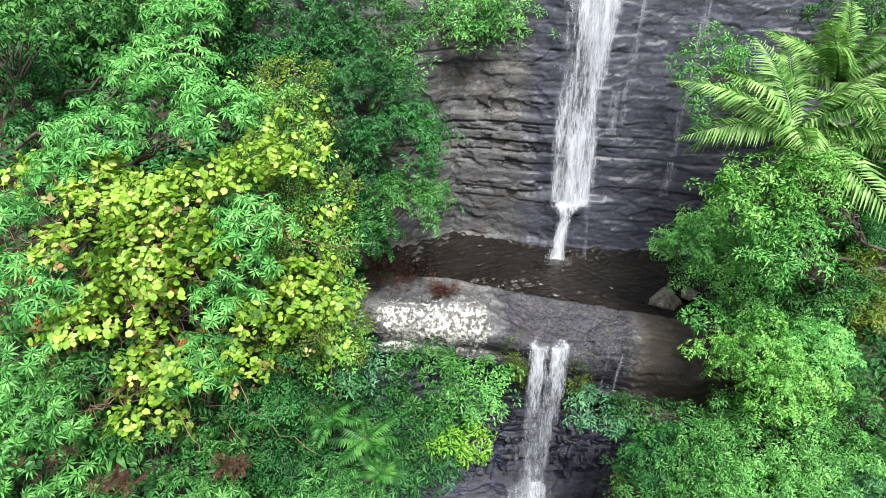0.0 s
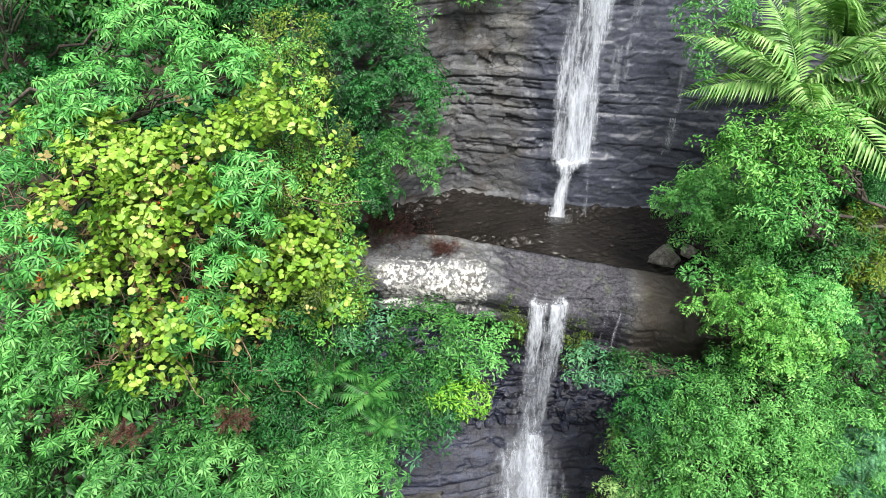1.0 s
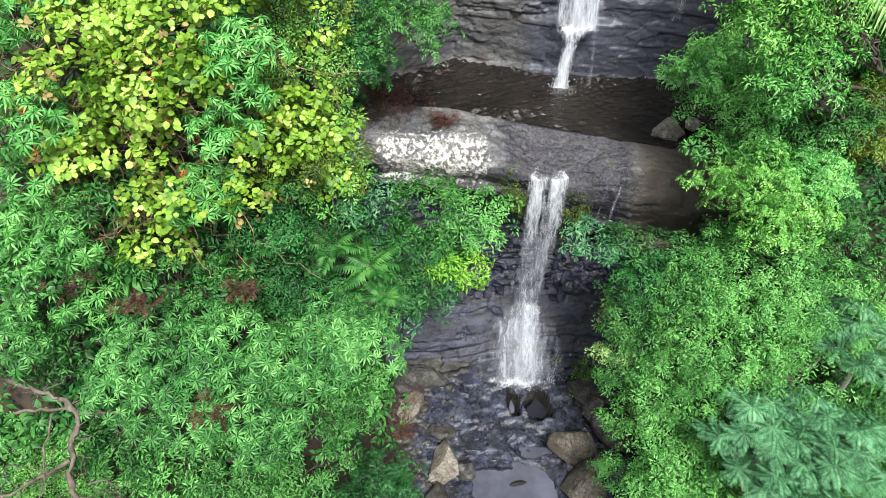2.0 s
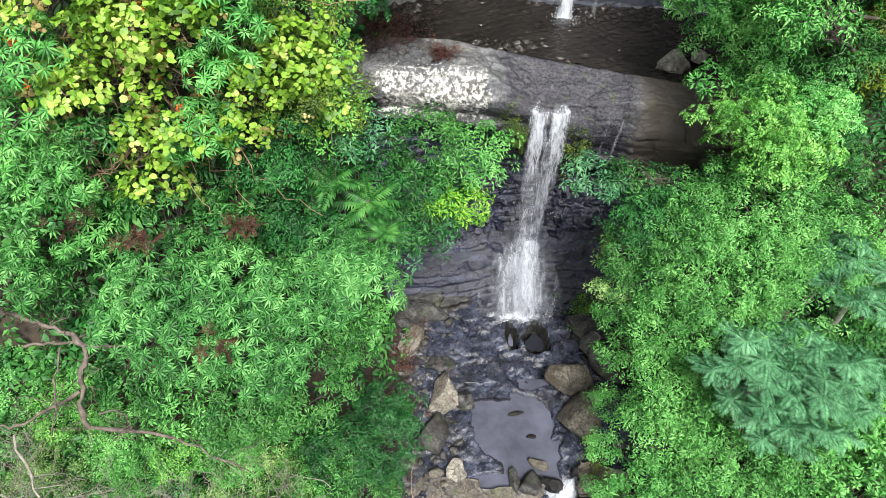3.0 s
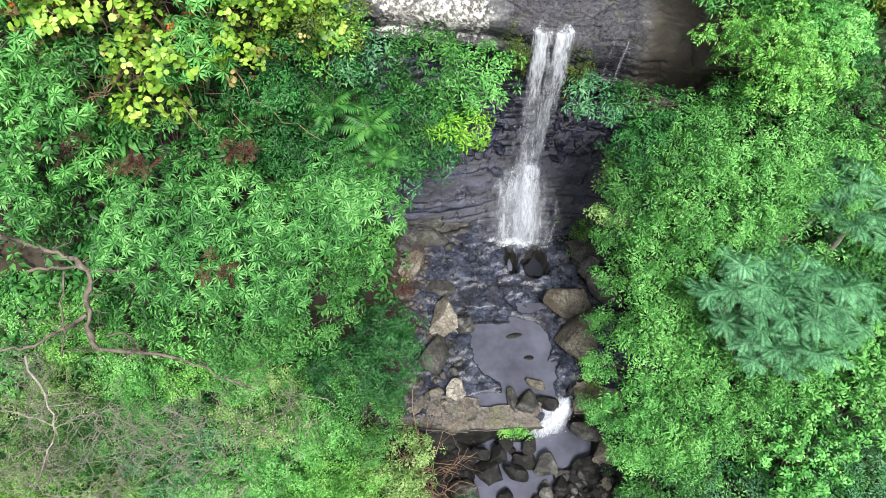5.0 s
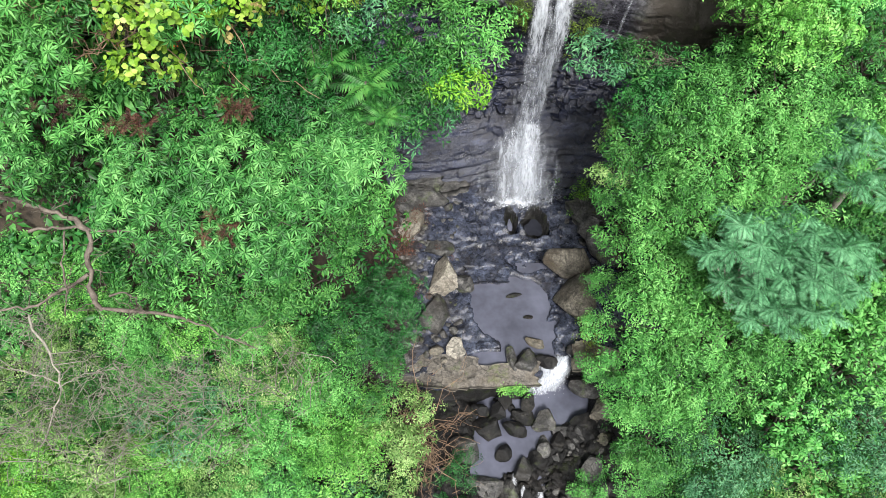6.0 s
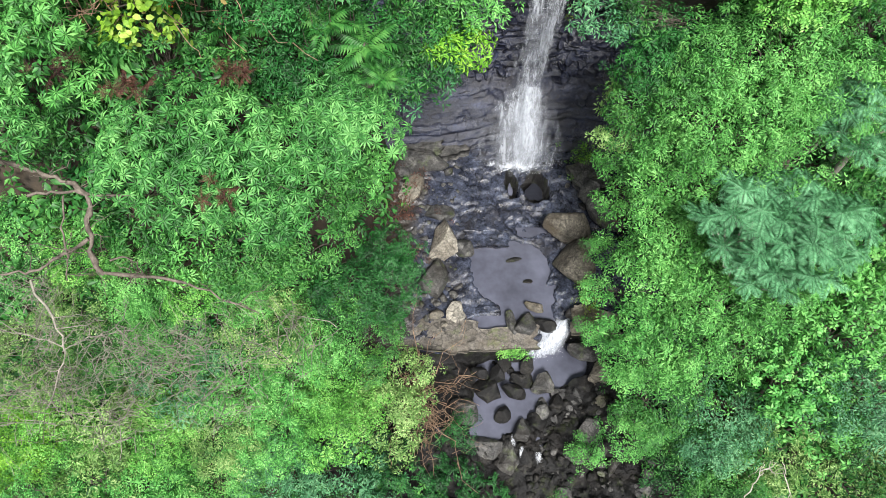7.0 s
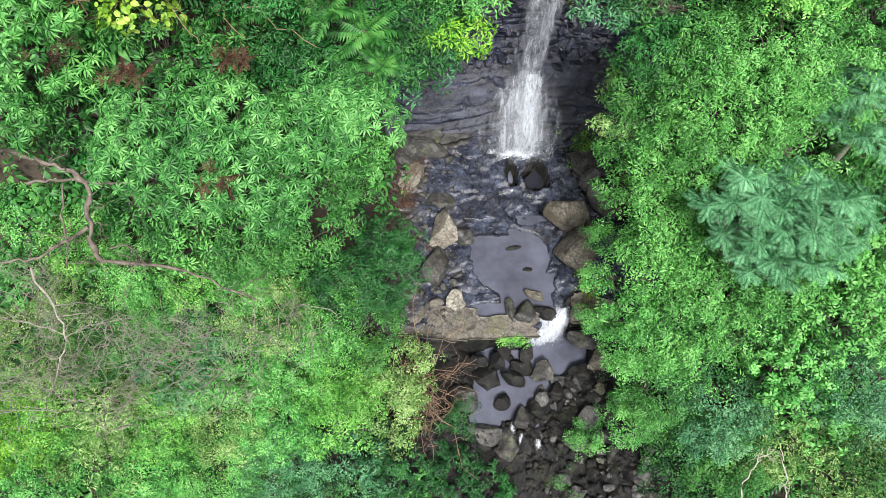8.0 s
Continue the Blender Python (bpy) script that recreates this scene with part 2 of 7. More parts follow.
def plain_material(name, a, b, scale=6.0, rough_=0.8, bump=0.3, stretch=None):
    m, n, l, bsdf = nodes_of(name)
    geo = n.new("ShaderNodeNewGeometry")
    no = noise_node(n, l, geo.outputs["Position"], scale, 7.0, 0.65, stretch)
    r = ramp(n, [(0.3, a), (0.7, b)])
    l.new(no.outputs[0], r.inputs[0])
    fine = noise_node(n, l, geo.outputs["Position"], scale * 7, 4.0)
    l.new(mixed(n, l, 0.4, r.outputs[0], fine.outputs[0], "OVERLAY"), bsdf.inputs["Base Color"])
    bsdf.inputs["Roughness"].default_value = rough_
    b1 = n.new("ShaderNodeBump")
    b1.inputs["Strength"].default_value, b1.inputs["Distance"].default_value = bump, 0.04
    l.new(no.outputs[0], b1.inputs["Height"]), l.new(b1.outputs[0], bsdf.inputs["Normal"])
    return m


def pool_material(name, base, ripple, scale, rough_=0.06):
    """Still dark water with wind and fall ripples."""
    m, n, l, bsdf = nodes_of(name)
    geo = n.new("ShaderNodeNewGeometry")
    no = noise_node(n, l, geo.outputs["Position"], scale, 3.0, 0.5, (1.0, 1.6, 1.0))
    big = noise_node(n, l, geo.outputs["Position"], 0.6, 4.0)
    r = ramp(n, [(0.35, tuple(0.6 * c for c in base)), (0.7, tuple(1.3 * c for c in base))])
    l.new(big.outputs[0], r.inputs[0]), l.new(r.outputs[0], bsdf.inputs["Base Color"])
    bsdf.inputs["Roughness"].default_value, bsdf.inputs["IOR"].default_value = rough_, 1.33
    b = n.new("ShaderNodeBump")
    b.inputs["Strength"].default_value, b.inputs["Distance"].default_value = ripple, 0.3
    l.new(no.outputs[0], b.inputs["Height"]), l.new(b.outputs[0], bsdf.inputs["Normal"])
    return m


def fall_material(name, thin, seed, streak=(15.0, 9.0, 1.5), soft=0.34, colour=(0.66, 0.7, 0.77)):
    """Falling white water: streaks of foam with gaps between them."""
    m, n, l, bsdf = nodes_of(name)
    geo, mp = n.new("ShaderNodeNewGeometry"), n.new("ShaderNodeMapping")
    mp.inputs["Location"].default_value = (seed * 3.1, seed * 1.7, seed)
    l.new(geo.outputs["Position"], mp.inputs["Vector"])
    big = noise_node(n, l, mp.outputs[0], 0.28, 4.0, 0.6, streak)
    fine = noise_node(n, l, mp.outputs[0], 1.0, 6.0, 0.7, streak)
    at = n.new("ShaderNodeAttribute")
    at.attribute_name = "body"
    total = at.outputs["Fac"]
    for src, k in ((big, 0.9), (fine, 0.9)):
        ad = n.new("ShaderNodeMath")
        ad.operation = "MULTIPLY_ADD"
        l.new(src.outputs[0], ad.inputs[0]), l.new(total, ad.inputs[2])
        ad.inputs[1].default_value = k
        total = ad.outputs[0]
    r = n.new("ShaderNodeMapRange")
    r.interpolation_type = "SMOOTHSTEP"
    r.inputs["From Min"].default_value, r.inputs["From Max"].default_value = thin, thin + soft
    l.new(total, r.inputs["Value"])
    bsdf.inputs["Base Color"].default_value = (*colour, 1)
    bsdf.inputs["Roughness"].default_value = 0.4
    tr, tp = n.new("ShaderNodeBsdfTranslucent"), n.new("ShaderNodeBsdfTransparent")
    tr.inputs["Color"].default_value = (*colour, 1)
    m1, m2 = n.new("ShaderNodeMixShader"), n.new("ShaderNodeMixShader")
    m1.inputs[0].default_value = 0.35
    l.new(bsdf.outputs[0], m1.inputs[1]), l.new(tr.outputs[0], m1.inputs[2])
    l.new(r.outputs[0], m2.inputs[0]), l.new(tp.outputs[0], m2.inputs[1]), l.new(m1.outputs[0], m2.inputs[2])
    l.new(m2.outputs[0], n["Material Output"].inputs["Surface"])
    return m


CLIFF = [(0.32, (0.022, 0.023, 0.026)), (0.46, (0.058, 0.06, 0.066)), (0.58, (0.098, 0.1, 0.105)), (0.74, (0.165, 0.16, 0.15))]
M_ROCK_DRY = rock_material("bedded_sandstone", CLIFF, 0.9, 0.4, 0.65, 0.3, (0.35, 0.35, 1.7), 0.12, (0.035, 0.024, 0.015), (3.2, 13.0, 0.6, 2.2), None, 0.75, (0.4, 0.4, 1.5), film=0.2, shine=0.3, soak=0.6, speck=0.35)
M_LEDGE = rock_material("lichened_ledge_stone", [(k, tuple(1.45 * q for q in c)) for k, c in CLIFF], 1.1, 0.3, 0.6, 1.0, (0.7, 0.7, 1.6), 0.2, (0.035, 0.022, 0.014), (2.0, 6.3, 0.35, 1.3), (-2.3, 1.7), 0.45, (0.35, 0.9, 1.6), (6.6, 16.0, 0.4, 0.9, (0.085, 0.072, 0.06)), (0.04, 0.038, 0.048))
# wet slate and streambed: blue sky sheen is mixed into the stone colours
M_ROCK_WET = rock_material("wet_slate", [(0.3, (0.006, 0.0065, 0.012)), (0.55, (0.015, 0.018, 0.034)), (0.75, (0.041, 0.048, 0.083))], 1.3, 0.6, 0.42, 1.0, (0.5, 0.5, 2.4), 0.0, (0.01, 0.009, 0.01), None, None, 0.5, (0.4, 0.5, 2.6), speck=0.5)
M_BED = rock_material("streambed_stone", [(0.3, (0.0085, 0.01, 0.0165)), (0.5, (0.027, 0.032, 0.05)), (0.72, (0.078, 0.09, 0.13))], 1.3, 0.6, 0.33, 0.7, (1, 1, 1), 0.0, (0.016, 0.013, 0.011), None, None, 0.45, (0.6, 1.3, 1.0), (-9.0, -1.0, 0.5, 1.2), facet=5.0)
M_BOULDER = rock_material("boulder_stone", [(0.3, (0.045, 0.04, 0.032)), (0.5, (0.1, 0.09, 0.072)), (0.72, (0.18, 0.163, 0.132))], 2.4, 0.2, 0.75, 1.1, (1, 1, 1), 0.2, cracks=0.5, crack_size=(1.1, 1.1, 1.1))
M_TAN = rock_material("tan_boulder", [(0.3, (0.09, 0.08, 0.066)), (0.5, (0.17, 0.155, 0.13)), (0.72, (0.27, 0.25, 0.21))], 2.4, 0.2, 0.75, 1.1, (1, 1, 1), 0.15)
M_BOULDER_DARK = rock_material("damp_boulder", [(0.3, (0.018, 0.018, 0.0185)), (0.5, (0.05, 0.05, 0.05)), (0.72, (0.122, 0.118, 0.112))], 2.4, 0.5, 0.6, 1.2, (1, 1, 1), 0.3, (0.016, 0.013, 0.01), cracks=0.5, crack_size=(1.2, 1.2, 1.2), shine=0.3)
M_SLAB = rock_material("mossy_slab_stone", [(0.3, (0.05, 0.044, 0.038)), (0.5, (0.1, 0.09, 0.078)), (0.72, (0.17, 0.155, 0.135))], 1.6, 0.2, 0.75, 0.7, (1, 1, 1), 0.35)
# black wet stone, darkened further for the shade of pits and overhanging trees
M_WETROCK_SHADED = rock_material("wet_shaded_creek_stone", [(0.3, (0.004, 0.004, 0.0045)), (0.55, (0.011, 0.011, 0.0115)), (0.75, (0.03, 0.028, 0.025))], 2.4, 0.3, 0.65, 1.1, (1, 1, 1), 0.12, (0.01, 0.008, 0.007), shine=0.22)
M_PALE = rock_material("pale_stone", [(0.3, (0.14, 0.13, 0.11)), (0.6, (0.29, 0.27, 0.23))], 2.0, 0.1, 0.85, 0.5, (1, 1, 1))
M_TWIG = plain_material("dry_twig", (0.08, 0.073, 0.06), (0.28, 0.265, 0.22), 8.0)
M_TWIG_RED = plain_material("red_brown_twig", (0.09, 0.055, 0.035), (0.3, 0.2, 0.13), 8.0)
M_SOIL = plain_material("leaf_litter_soil", (0.012, 0.009, 0.006), (0.04, 0.028, 0.017), 2.5, 0.9, 0.6)
M_BARK = plain_material("bark", (0.022, 0.017, 0.013), (0.12, 0.1, 0.082), 7.0, 0.85, 0.6, (1, 1, 0.4))
M_LIMB = plain_material("mottled_grey_bark", (0.03, 0.022, 0.017), (0.16, 0.135, 0.11), 4.5, 0.85, 0.6)
M_PALE_BARK = plain_material("pale_bark", (0.16, 0.15, 0.12), (0.42, 0.4, 0.34), 5.0, 0.85, 0.5)
M_POOL = pool_material("plunge_pool_water", (0.013, 0.011, 0.009), 0.45, 4.5, 0.04)
M_POTHOLE = pool_material("pothole_water", (0.014, 0.015, 0.02), 0.1, 5.0, 0.12)
# part of the overcast sky's reflection is put into this base colour
M_POOL_SKY_GREY = pool_material("sky_grey_pool_water", (0.07, 0.074, 0.1), 0.05, 2.0, 0.05)
M_FALL_A = fall_material("white_water", 0.84, 1.0, (13.0, 9.0, 2.6), 0.7)
M_FALL_B = fall_material("white_water_back", 0.9, 4.0, (15.0, 9.0, 2.0), 0.75)
M_FALL_THIN = fall_material("thin_water", 0.98, 7.0, (18.0, 12.0, 1.8), 0.8)
M_FALL_FAN = fall_material("fanning_water", 0.84, 11.0, (8.0, 4.5, 0.6), 0.85)
M_MIST = fall_material("spray_haze", 0.62, 9.0, (2.0, 2.0, 1.2), 1.3)
M_DROP = plain_material("foam", (0.8, 0.82, 0.85), (0.92, 0.93, 0.95), 20.0, 0.4, 0.2)
L_LIME = leaf_material("lime_leaf", (0.06, 0.17, 0.014), (0.2, 0.37, 0.035), (0.46, 0.56, 0.14))
L_BRIGHT = leaf_material("bright_leaf", (0.026, 0.135, 0.024), (0.085, 0.3, 0.06), (0.22, 0.51, 0.14))
L_FEATHER = leaf_material("feathery_leaf", (0.035, 0.15, 0.055), (0.085, 0.27, 0.12), (0.18, 0.42, 0.22), 0.55)
L_FRESH = leaf_material("fresh_leaf", (0.03, 0.16, 0.03), (0.085, 0.33, 0.065), (0.25, 0.54, 0.16))
L_MID = leaf_material("mid_leaf", (0.01, 0.063, 0.011), (0.032, 0.148, 0.027), (0.1, 0.28, 0.06))
L_DARK = leaf_material("dark_leaf", (0.006, 0.045, 0.01), (0.017, 0.115, 0.022), (0.05, 0.23, 0.05))
# dark green leaf, made darker still to carry the shade of gorge hollows
L_DEEP_SHADE = leaf_material("deep_shade_leaf", (0.005, 0.032, 0.009), (0.012, 0.08, 0.018), (0.035, 0.16, 0.036))
L_TEAL = leaf_material("blue_green_leaf", (0.02, 0.1, 0.04), (0.06, 0.21, 0.09), (0.17, 0.37, 0.18))
L_OLIVE = leaf_material("olive_leaf", (0.03, 0.06, 0.008), (0.085, 0.15, 0.015), (0.22, 0.3, 0.035))
L_LIME_B = leaf_material("yellow_green_leaf", (0.045, 0.16, 0.01), (0.12, 0.34, 0.022), (0.28, 0.5, 0.06))
L_FRESH_B = leaf_material("pale_leaf", (0.016, 0.095, 0.018), (0.053, 0.215, 0.045), (0.18, 0.43, 0.125))
L_OLIVE_B = leaf_material("dull_leaf", (0.045, 0.11, 0.022), (0.14, 0.28, 0.07), (0.36, 0.5, 0.2))
L_SPRING = leaf_material("spring_leaf", (0.03, 0.14, 0.016), (0.105, 0.34, 0.05), (0.3, 0.56, 0.15))
L_PALM = leaf_material("palm_leaf", (0.07, 0.2, 0.04), (0.16, 0.34, 0.085), (0.36, 0.52, 0.2), 0.35)
L_DEAD = leaf_material("dead_leaf", (0.02, 0.007, 0.005), (0.045, 0.016, 0.011), (0.1, 0.042, 0.026), 0.7, 0.15)
L_ORANGE = leaf_material("orange_leaf", (0.3, 0.05, 0.01), (0.45, 0.09, 0.015), (0.55, 0.16, 0.03), 0.6, 0.2)
L_DRY = leaf_material("dry_vine_leaf", (0.12, 0.09, 0.03), (0.25, 0.2, 0.07), (0.4, 0.34, 0.14), 0.7, 0.2)


# ---- the lie of the land ----
def axis_x(y):
    return np.interp(y, [-30, 0, 10, 17, 23], [2.0, 2.6, 2.4, 3.6, 5.0])


def hill(x, y):
    left = np.interp(y, [-300, -40, -8, 2, 5, 7, 9, 11, 13, 15, 18, 22, 25, 28, 32, 60, 300], [-15, -14, -13, -12.3, -10.9, -9.5, -6.8, -3.6, 0.2, 3.0, 4.0, 5.4, 7, 11, 15, 26, 60])
    right = np.interp(y, [-300, -40, -8, 2, 5, 7, 9, 11, 13, 15, 17, 20, 23, 26, 30, 60, 300], [-15, -14, -13, -12.3, -10.6, -9, -6.6, -4.9, -3.4, -0.3, 2.2, 4.8, 6.7, 9.5, 15, 26, 60])
    return np.where(x < axis_x(y), left, right)


def gorge(y):
    return np.interp(y, [-300, -40, 7, 8.5, 17, 19.6, 20.4, 25.3, 26.6, 30, 60, 300], [-16, -15, -12.6, -12.4, -12.2, -10.5, -1.2, -1.2, 13, 15, 26, 60])


def ground_z(x, y):
    half = np.interp(y, [-30, 4, 9, 14, 17, 20, 24], [3.0, 3.2, 4.0, 4.2, 4.6, 5.6, 6.8])
    k = step(half, half + 4.5, np.abs(x - axis_x(y)))
    side = hill(x, y) + 0.16 * np.maximum(np.abs(x - axis_x(y)) - 8, 0) + 0.6 * rough(x * 0.22, y * 0.22, 3.0)
    return gorge(y) * (1 - k) + side * k


def build_ground():
    near = np.linspace(-24, 26, 168)
    xs = np.concatenate([[-900, -400, -180, -90, -55, -38, -29], near, [31, 40, 57, 92, 185, 400, 900]])
    ys = np.concatenate([[-900, -400, -180, -90, -50, -30, -18, -12], np.linspace(-8, 30, 150), [33, 38, 48, 70, 120, 220, 450, 900]])
    gx, gy = np.meshgrid(xs, ys, indexing="ij")
    gz = ground_z(gx, gy) + 0.1 * rough(gx * 1.3, gy * 1.3, 9.0)
    me = mesh_of("ground", np.stack([gx, gy, gz], -1).reshape(-1, 3), sheet(len(xs), len(ys)), True)
    thing("ground", "steep gorge hillside of dark soil and leaf litter", "ground", kind="structure", data=me, material=M_SOIL)


def plates(u, v, seed):
    """Broken plates: each cell of a jittered grid has a height and a tilt of its own."""
    u, v = np.asarray(u, float), np.asarray(v, float)
    iu, iv = np.floor(u), np.floor(v)
    best, out = np.full(u.shape, 1e9), np.zeros(u.shape)
    for a in (-1, 0, 1):
        for b in (-1, 0, 1):
            cu, cv = iu + a, iv + b
            du = u - cu - hash_noise(cu + seed, cv + 0.37)
            dv = v - cv - hash_noise(cu + 3.7, cv + 5.1 + seed)
            d = du * du + dv * dv
            near = d < best
            h = hash_noise(cu + 9.3 + seed, cv + 1.3) - 0.5
            tilt = (hash_noise(cu + 2.9, cv + 8.7 + seed) - 0.5) * du + (hash_noise(cu + 6.1 + seed, cv + 4.3) - 0.5) * dv
            out, best = np.where(near, h + 1.2 * tilt, out), np.where(near, d, best)
    return out


def strata(x, z, seed, thick=0.34):
    """How far each bed of stone stands out: uneven beds, broken into blocks, with sharp chipped edges."""
    w = z + 0.2 * smooth_noise(x * 0.22, z * 0.1, seed) + 0.05 * smooth_noise(x * 0.9, z * 0.5, seed + 2)
    q = w / thick + 1.5 * smooth_noise(0 * x + 0.3, w * 0.55, seed + 1)
    bed = np.floor(q)
    inside = q - bed
    edge = np.minimum(inside, 1 - inside) * thick
    one = 0 * bed
    here = 0.55 + 0.6 * smooth_noise(x * 0.3, z * 0.25, seed + 6)
    out = 0.22 * (hash_noise(bed, one + seed) - 0.5) * here
    span = 0.8 + 3.2 * hash_noise(bed, one + 3, one + seed)
    across = x / span + 7 * hash_noise(bed, one + 9, one + seed) + 0.25 * smooth_noise(x * 2, z * 2, seed)
    block = np.floor(across)
    bf = across - block
    bedge = np.minimum(bf, 1 - bf) * span
    strong = step(0.3, 0.8, hash_noise(bed, one + 5, one + seed)) * np.clip(here + 0.2, 0, 1)
    out = out + 0.19 * (hash_noise(bed, block, one + seed) - 0.5)
    out = out - 0.17 * strong * (1 - step(0.01, 0.06, edge)) - 0.05 * strong * (1 - step(0.0, 0.04, bedge))
    cx, cz = x * 1.7 + 0.5 * smooth_noise(x, z, seed), z * 2.6 + 0.6 * x + 0.5 * smooth_noise(x, z, seed + 3)
    chip = hash_noise(np.floor(cx), np.floor(cz), one + seed)
    out = out - 0.12 * (chip > 0.78) * here
    thin = (w + 0.04 * smooth_noise(x * 1.7, z, seed + 21)) / (0.3 * thick) + 2.0 * smooth_noise(0 * x + 0.7, w * 1.3, seed + 22)
    layer = np.floor(thin)
    split = np.floor(x / (0.4 + 1.5 * hash_noise(layer, one + 12, one + seed)) + 5 * hash_noise(layer, one + 14, one + seed))
    out = out + 0.045 * (hash_noise(layer, split, one + seed + 1) - 0.5) * np.clip(1.2 - here, 0.3, 1.2)
    return out + 0.01 * rough(x * 1.4, z * 2.4, seed + 4) + 0.012 * rough(x * 6, z * 8, seed + 5, 2)


def rock_wall(name, label, x0, x1, z0, z1, face, seed, material, dx=0.07, dz=0.05, thick=0.34, amp=None, depth=1.6):
    """A bedded cliff whose face stands at y = face(x, z), with a top."""
    xs, zs = np.arange(x0, x1, dx), np.arange(z0, z1, dz)
    gx, gz = np.meshgrid(xs, zs, indexing="ij")
    gy = face(gx, gz) - (amp(gx, gz) if amp else 1.0) * strata(gx, gz, seed, thick)
    gy = gy + 0.05 * plates(gx * 1.0 + 0.15 * rough(gx * 2, gz * 2, 3.0), gz * 2.6, seed) + 0.025 * plates(gx * 3.0, gz * 5.5 + 0.2 * rough(gx * 2, gz * 2, 4.0), seed + 2)
    front = np.stack([gx + 0.02 * rough(gx * 3, gz * 3, seed + 8), gy, gz], -1)
    nu, nv = gx.shape
    top = front[:, -1:] + np.array([0, depth, 0.0])
    me = mesh_of(name, np.concatenate([front, top], 1).reshape(-1, 3), sheet(nu, nv + 1)[:, ::-1], False)
    return thing(name, label, "cliff", kind="structure", data=me, material=material)


def upper_face(x, z):
    y = np.interp(x, [-6, -1, 0.4, 2.5, 4.3, 8.2, 9.2, 14], [21.5, 23.2, 24.2, 23.6, 22.9, 22.6, 22.2, 20.8])
    lean = np.interp(z, [-1, 0.2, 2, 5, 9, 14], [-0.15, -0.05, 0.12, 0.5, 0.85, 1.25])
    shelf = 0.3 * step(1.9, 2.1, z) * (1 - step(2.1, 4.4, z)) * (1 - step(0.9, 1.9, np.abs(x - 4.9)))
    return y + lean + shelf


def lower_face(x, z):
    bow = 0.05 * (x - 3.5) ** 2
    return np.interp(z, [-10.6, -9.6, -8.6, -7.4, -6, -4, -1], [15.6, 16.1, 16.9, 17.9, 18.8, 19.2, 19.3]) - bow * 0.35 + 0.2 * smooth_noise(x * 0.5, z * 0.5, 2.0)


def build_ledge():
    """The hanging slab between the two falls, swept along its length."""
    xs = np.arange(-3.4, 11.0, 0.06)
    pool_y = np.interp(xs, [-3.4, -2.3, 0.1, 1.5, 4.2, 6.3, 7.5, 11], [20.9, 20.6, 20.4, 19.8, 18.9, 18.2, 17.8, 18.0])
    brink_y = np.interp(xs, [-3.4, -2.2, 1.6, 3.3, 6.8, 9.9, 11], [18.4, 18.0, 17.8, 17.5, 17.2, 16.9, 17.4]) + 0.12 * rough(xs * 0.7, 0 * xs, 4.0)
    brink_z = np.interp(xs, [-3.4, -2.2, 1.3, 2.3, 3.0, 3.6, 5.0, 6.8, 9.0, 11], [0.2, 0.3, 0.25, -0.3, -0.75, -0.85, -0.7, -0.35, -0.75, -1.2])
    under_z = np.interp(xs, [-3.4, -2.2, 1.7, 3.3, 5.2, 8.0, 9.8, 11], [-1.5, -1.6, -1.9, -2.2, -2.9, -3.7, -2.7, -2.4])
    prof = []
    ty = [1.25] + list(np.linspace(1.0, 0.03, 34))
    for k in ty:
        kk = np.clip(k, 0, 1)
        rim = np.where(k > 1.1, -1.2, np.where(k > 0.95, -0.06, 0.0))
        z = brink_z * (1 - kk**1.4) + 0.02 * kk + rim
        prof.append(np.stack([xs, brink_y + (pool_y - brink_y) * k, z + 0.02 * smooth_noise(xs * 1.4, 0 * xs + 6 * k, 1.0) * (1 - 0.8 * (k > 0.9)) + (0.045 * rough(xs * 3.5, 0 * xs + 9 * k, 7.0, 5) + 0.028 * (hash_noise(np.floor(xs * 0.9 + 0.4 * smooth_noise(xs * 0.3, 0 * xs + 2 * k, 3.0)), np.floor(8 * k + 0.35 * smooth_noise(xs * 0.4, 0 * xs + 3 * k, 2.0) + 0.12 * smooth_noise(xs * 3, 0 * xs + 9 * k, 4.0))) - 0.5)) * np.sin(np.pi * min(k, 1.0)) + 0.15 * (plates(xs * 1.1 + 0.2 * smooth_noise(xs * 2, 0 * xs + 7 * k, 2.0), 0 * xs + 5 * k + 0.15 * smooth_noise(xs * 2, 0 * xs + 5 * k, 9.0), 7.0) + 0.5 * plates(xs * 3.2, 0 * xs + 11 * k, 8.0)) * np.sin(np.pi * min(k, 1.0)) ** 0.5], -1))
    for k in np.linspace(0.0, 1.0, 44):
        z = brink_z - 0.08 + (under_z - brink_z) * k
        y = brink_y - 0.28 * np.sin(np.pi * min(k * 1.3, 1.0)) - 0.6 * strata(xs, z, 21.0, 0.5) + 0.1 * k
        prof.append(np.stack([xs, y, z], -1))
    for k in (0.25, 0.5, 0.75, 1.0):
        prof.append(np.stack([xs, brink_y + 2.2 * k, under_z + 0.25 * k + 0.08 * smooth_noise(xs * 1.1, 0 * xs + 5 * k, 3.0)], -1))
    g = np.stack(prof, 1)
    me = mesh_of("rock_ledge", g.reshape(-1, 3), sheet(g.shape[0], g.shape[1])[:, ::-1], False)
    return thing("rock_ledge", "massive overhanging sandstone ledge, lichen patched, wet where water crosses", "rock ledge", kind="structure", data=me, material=M_LEDGE)


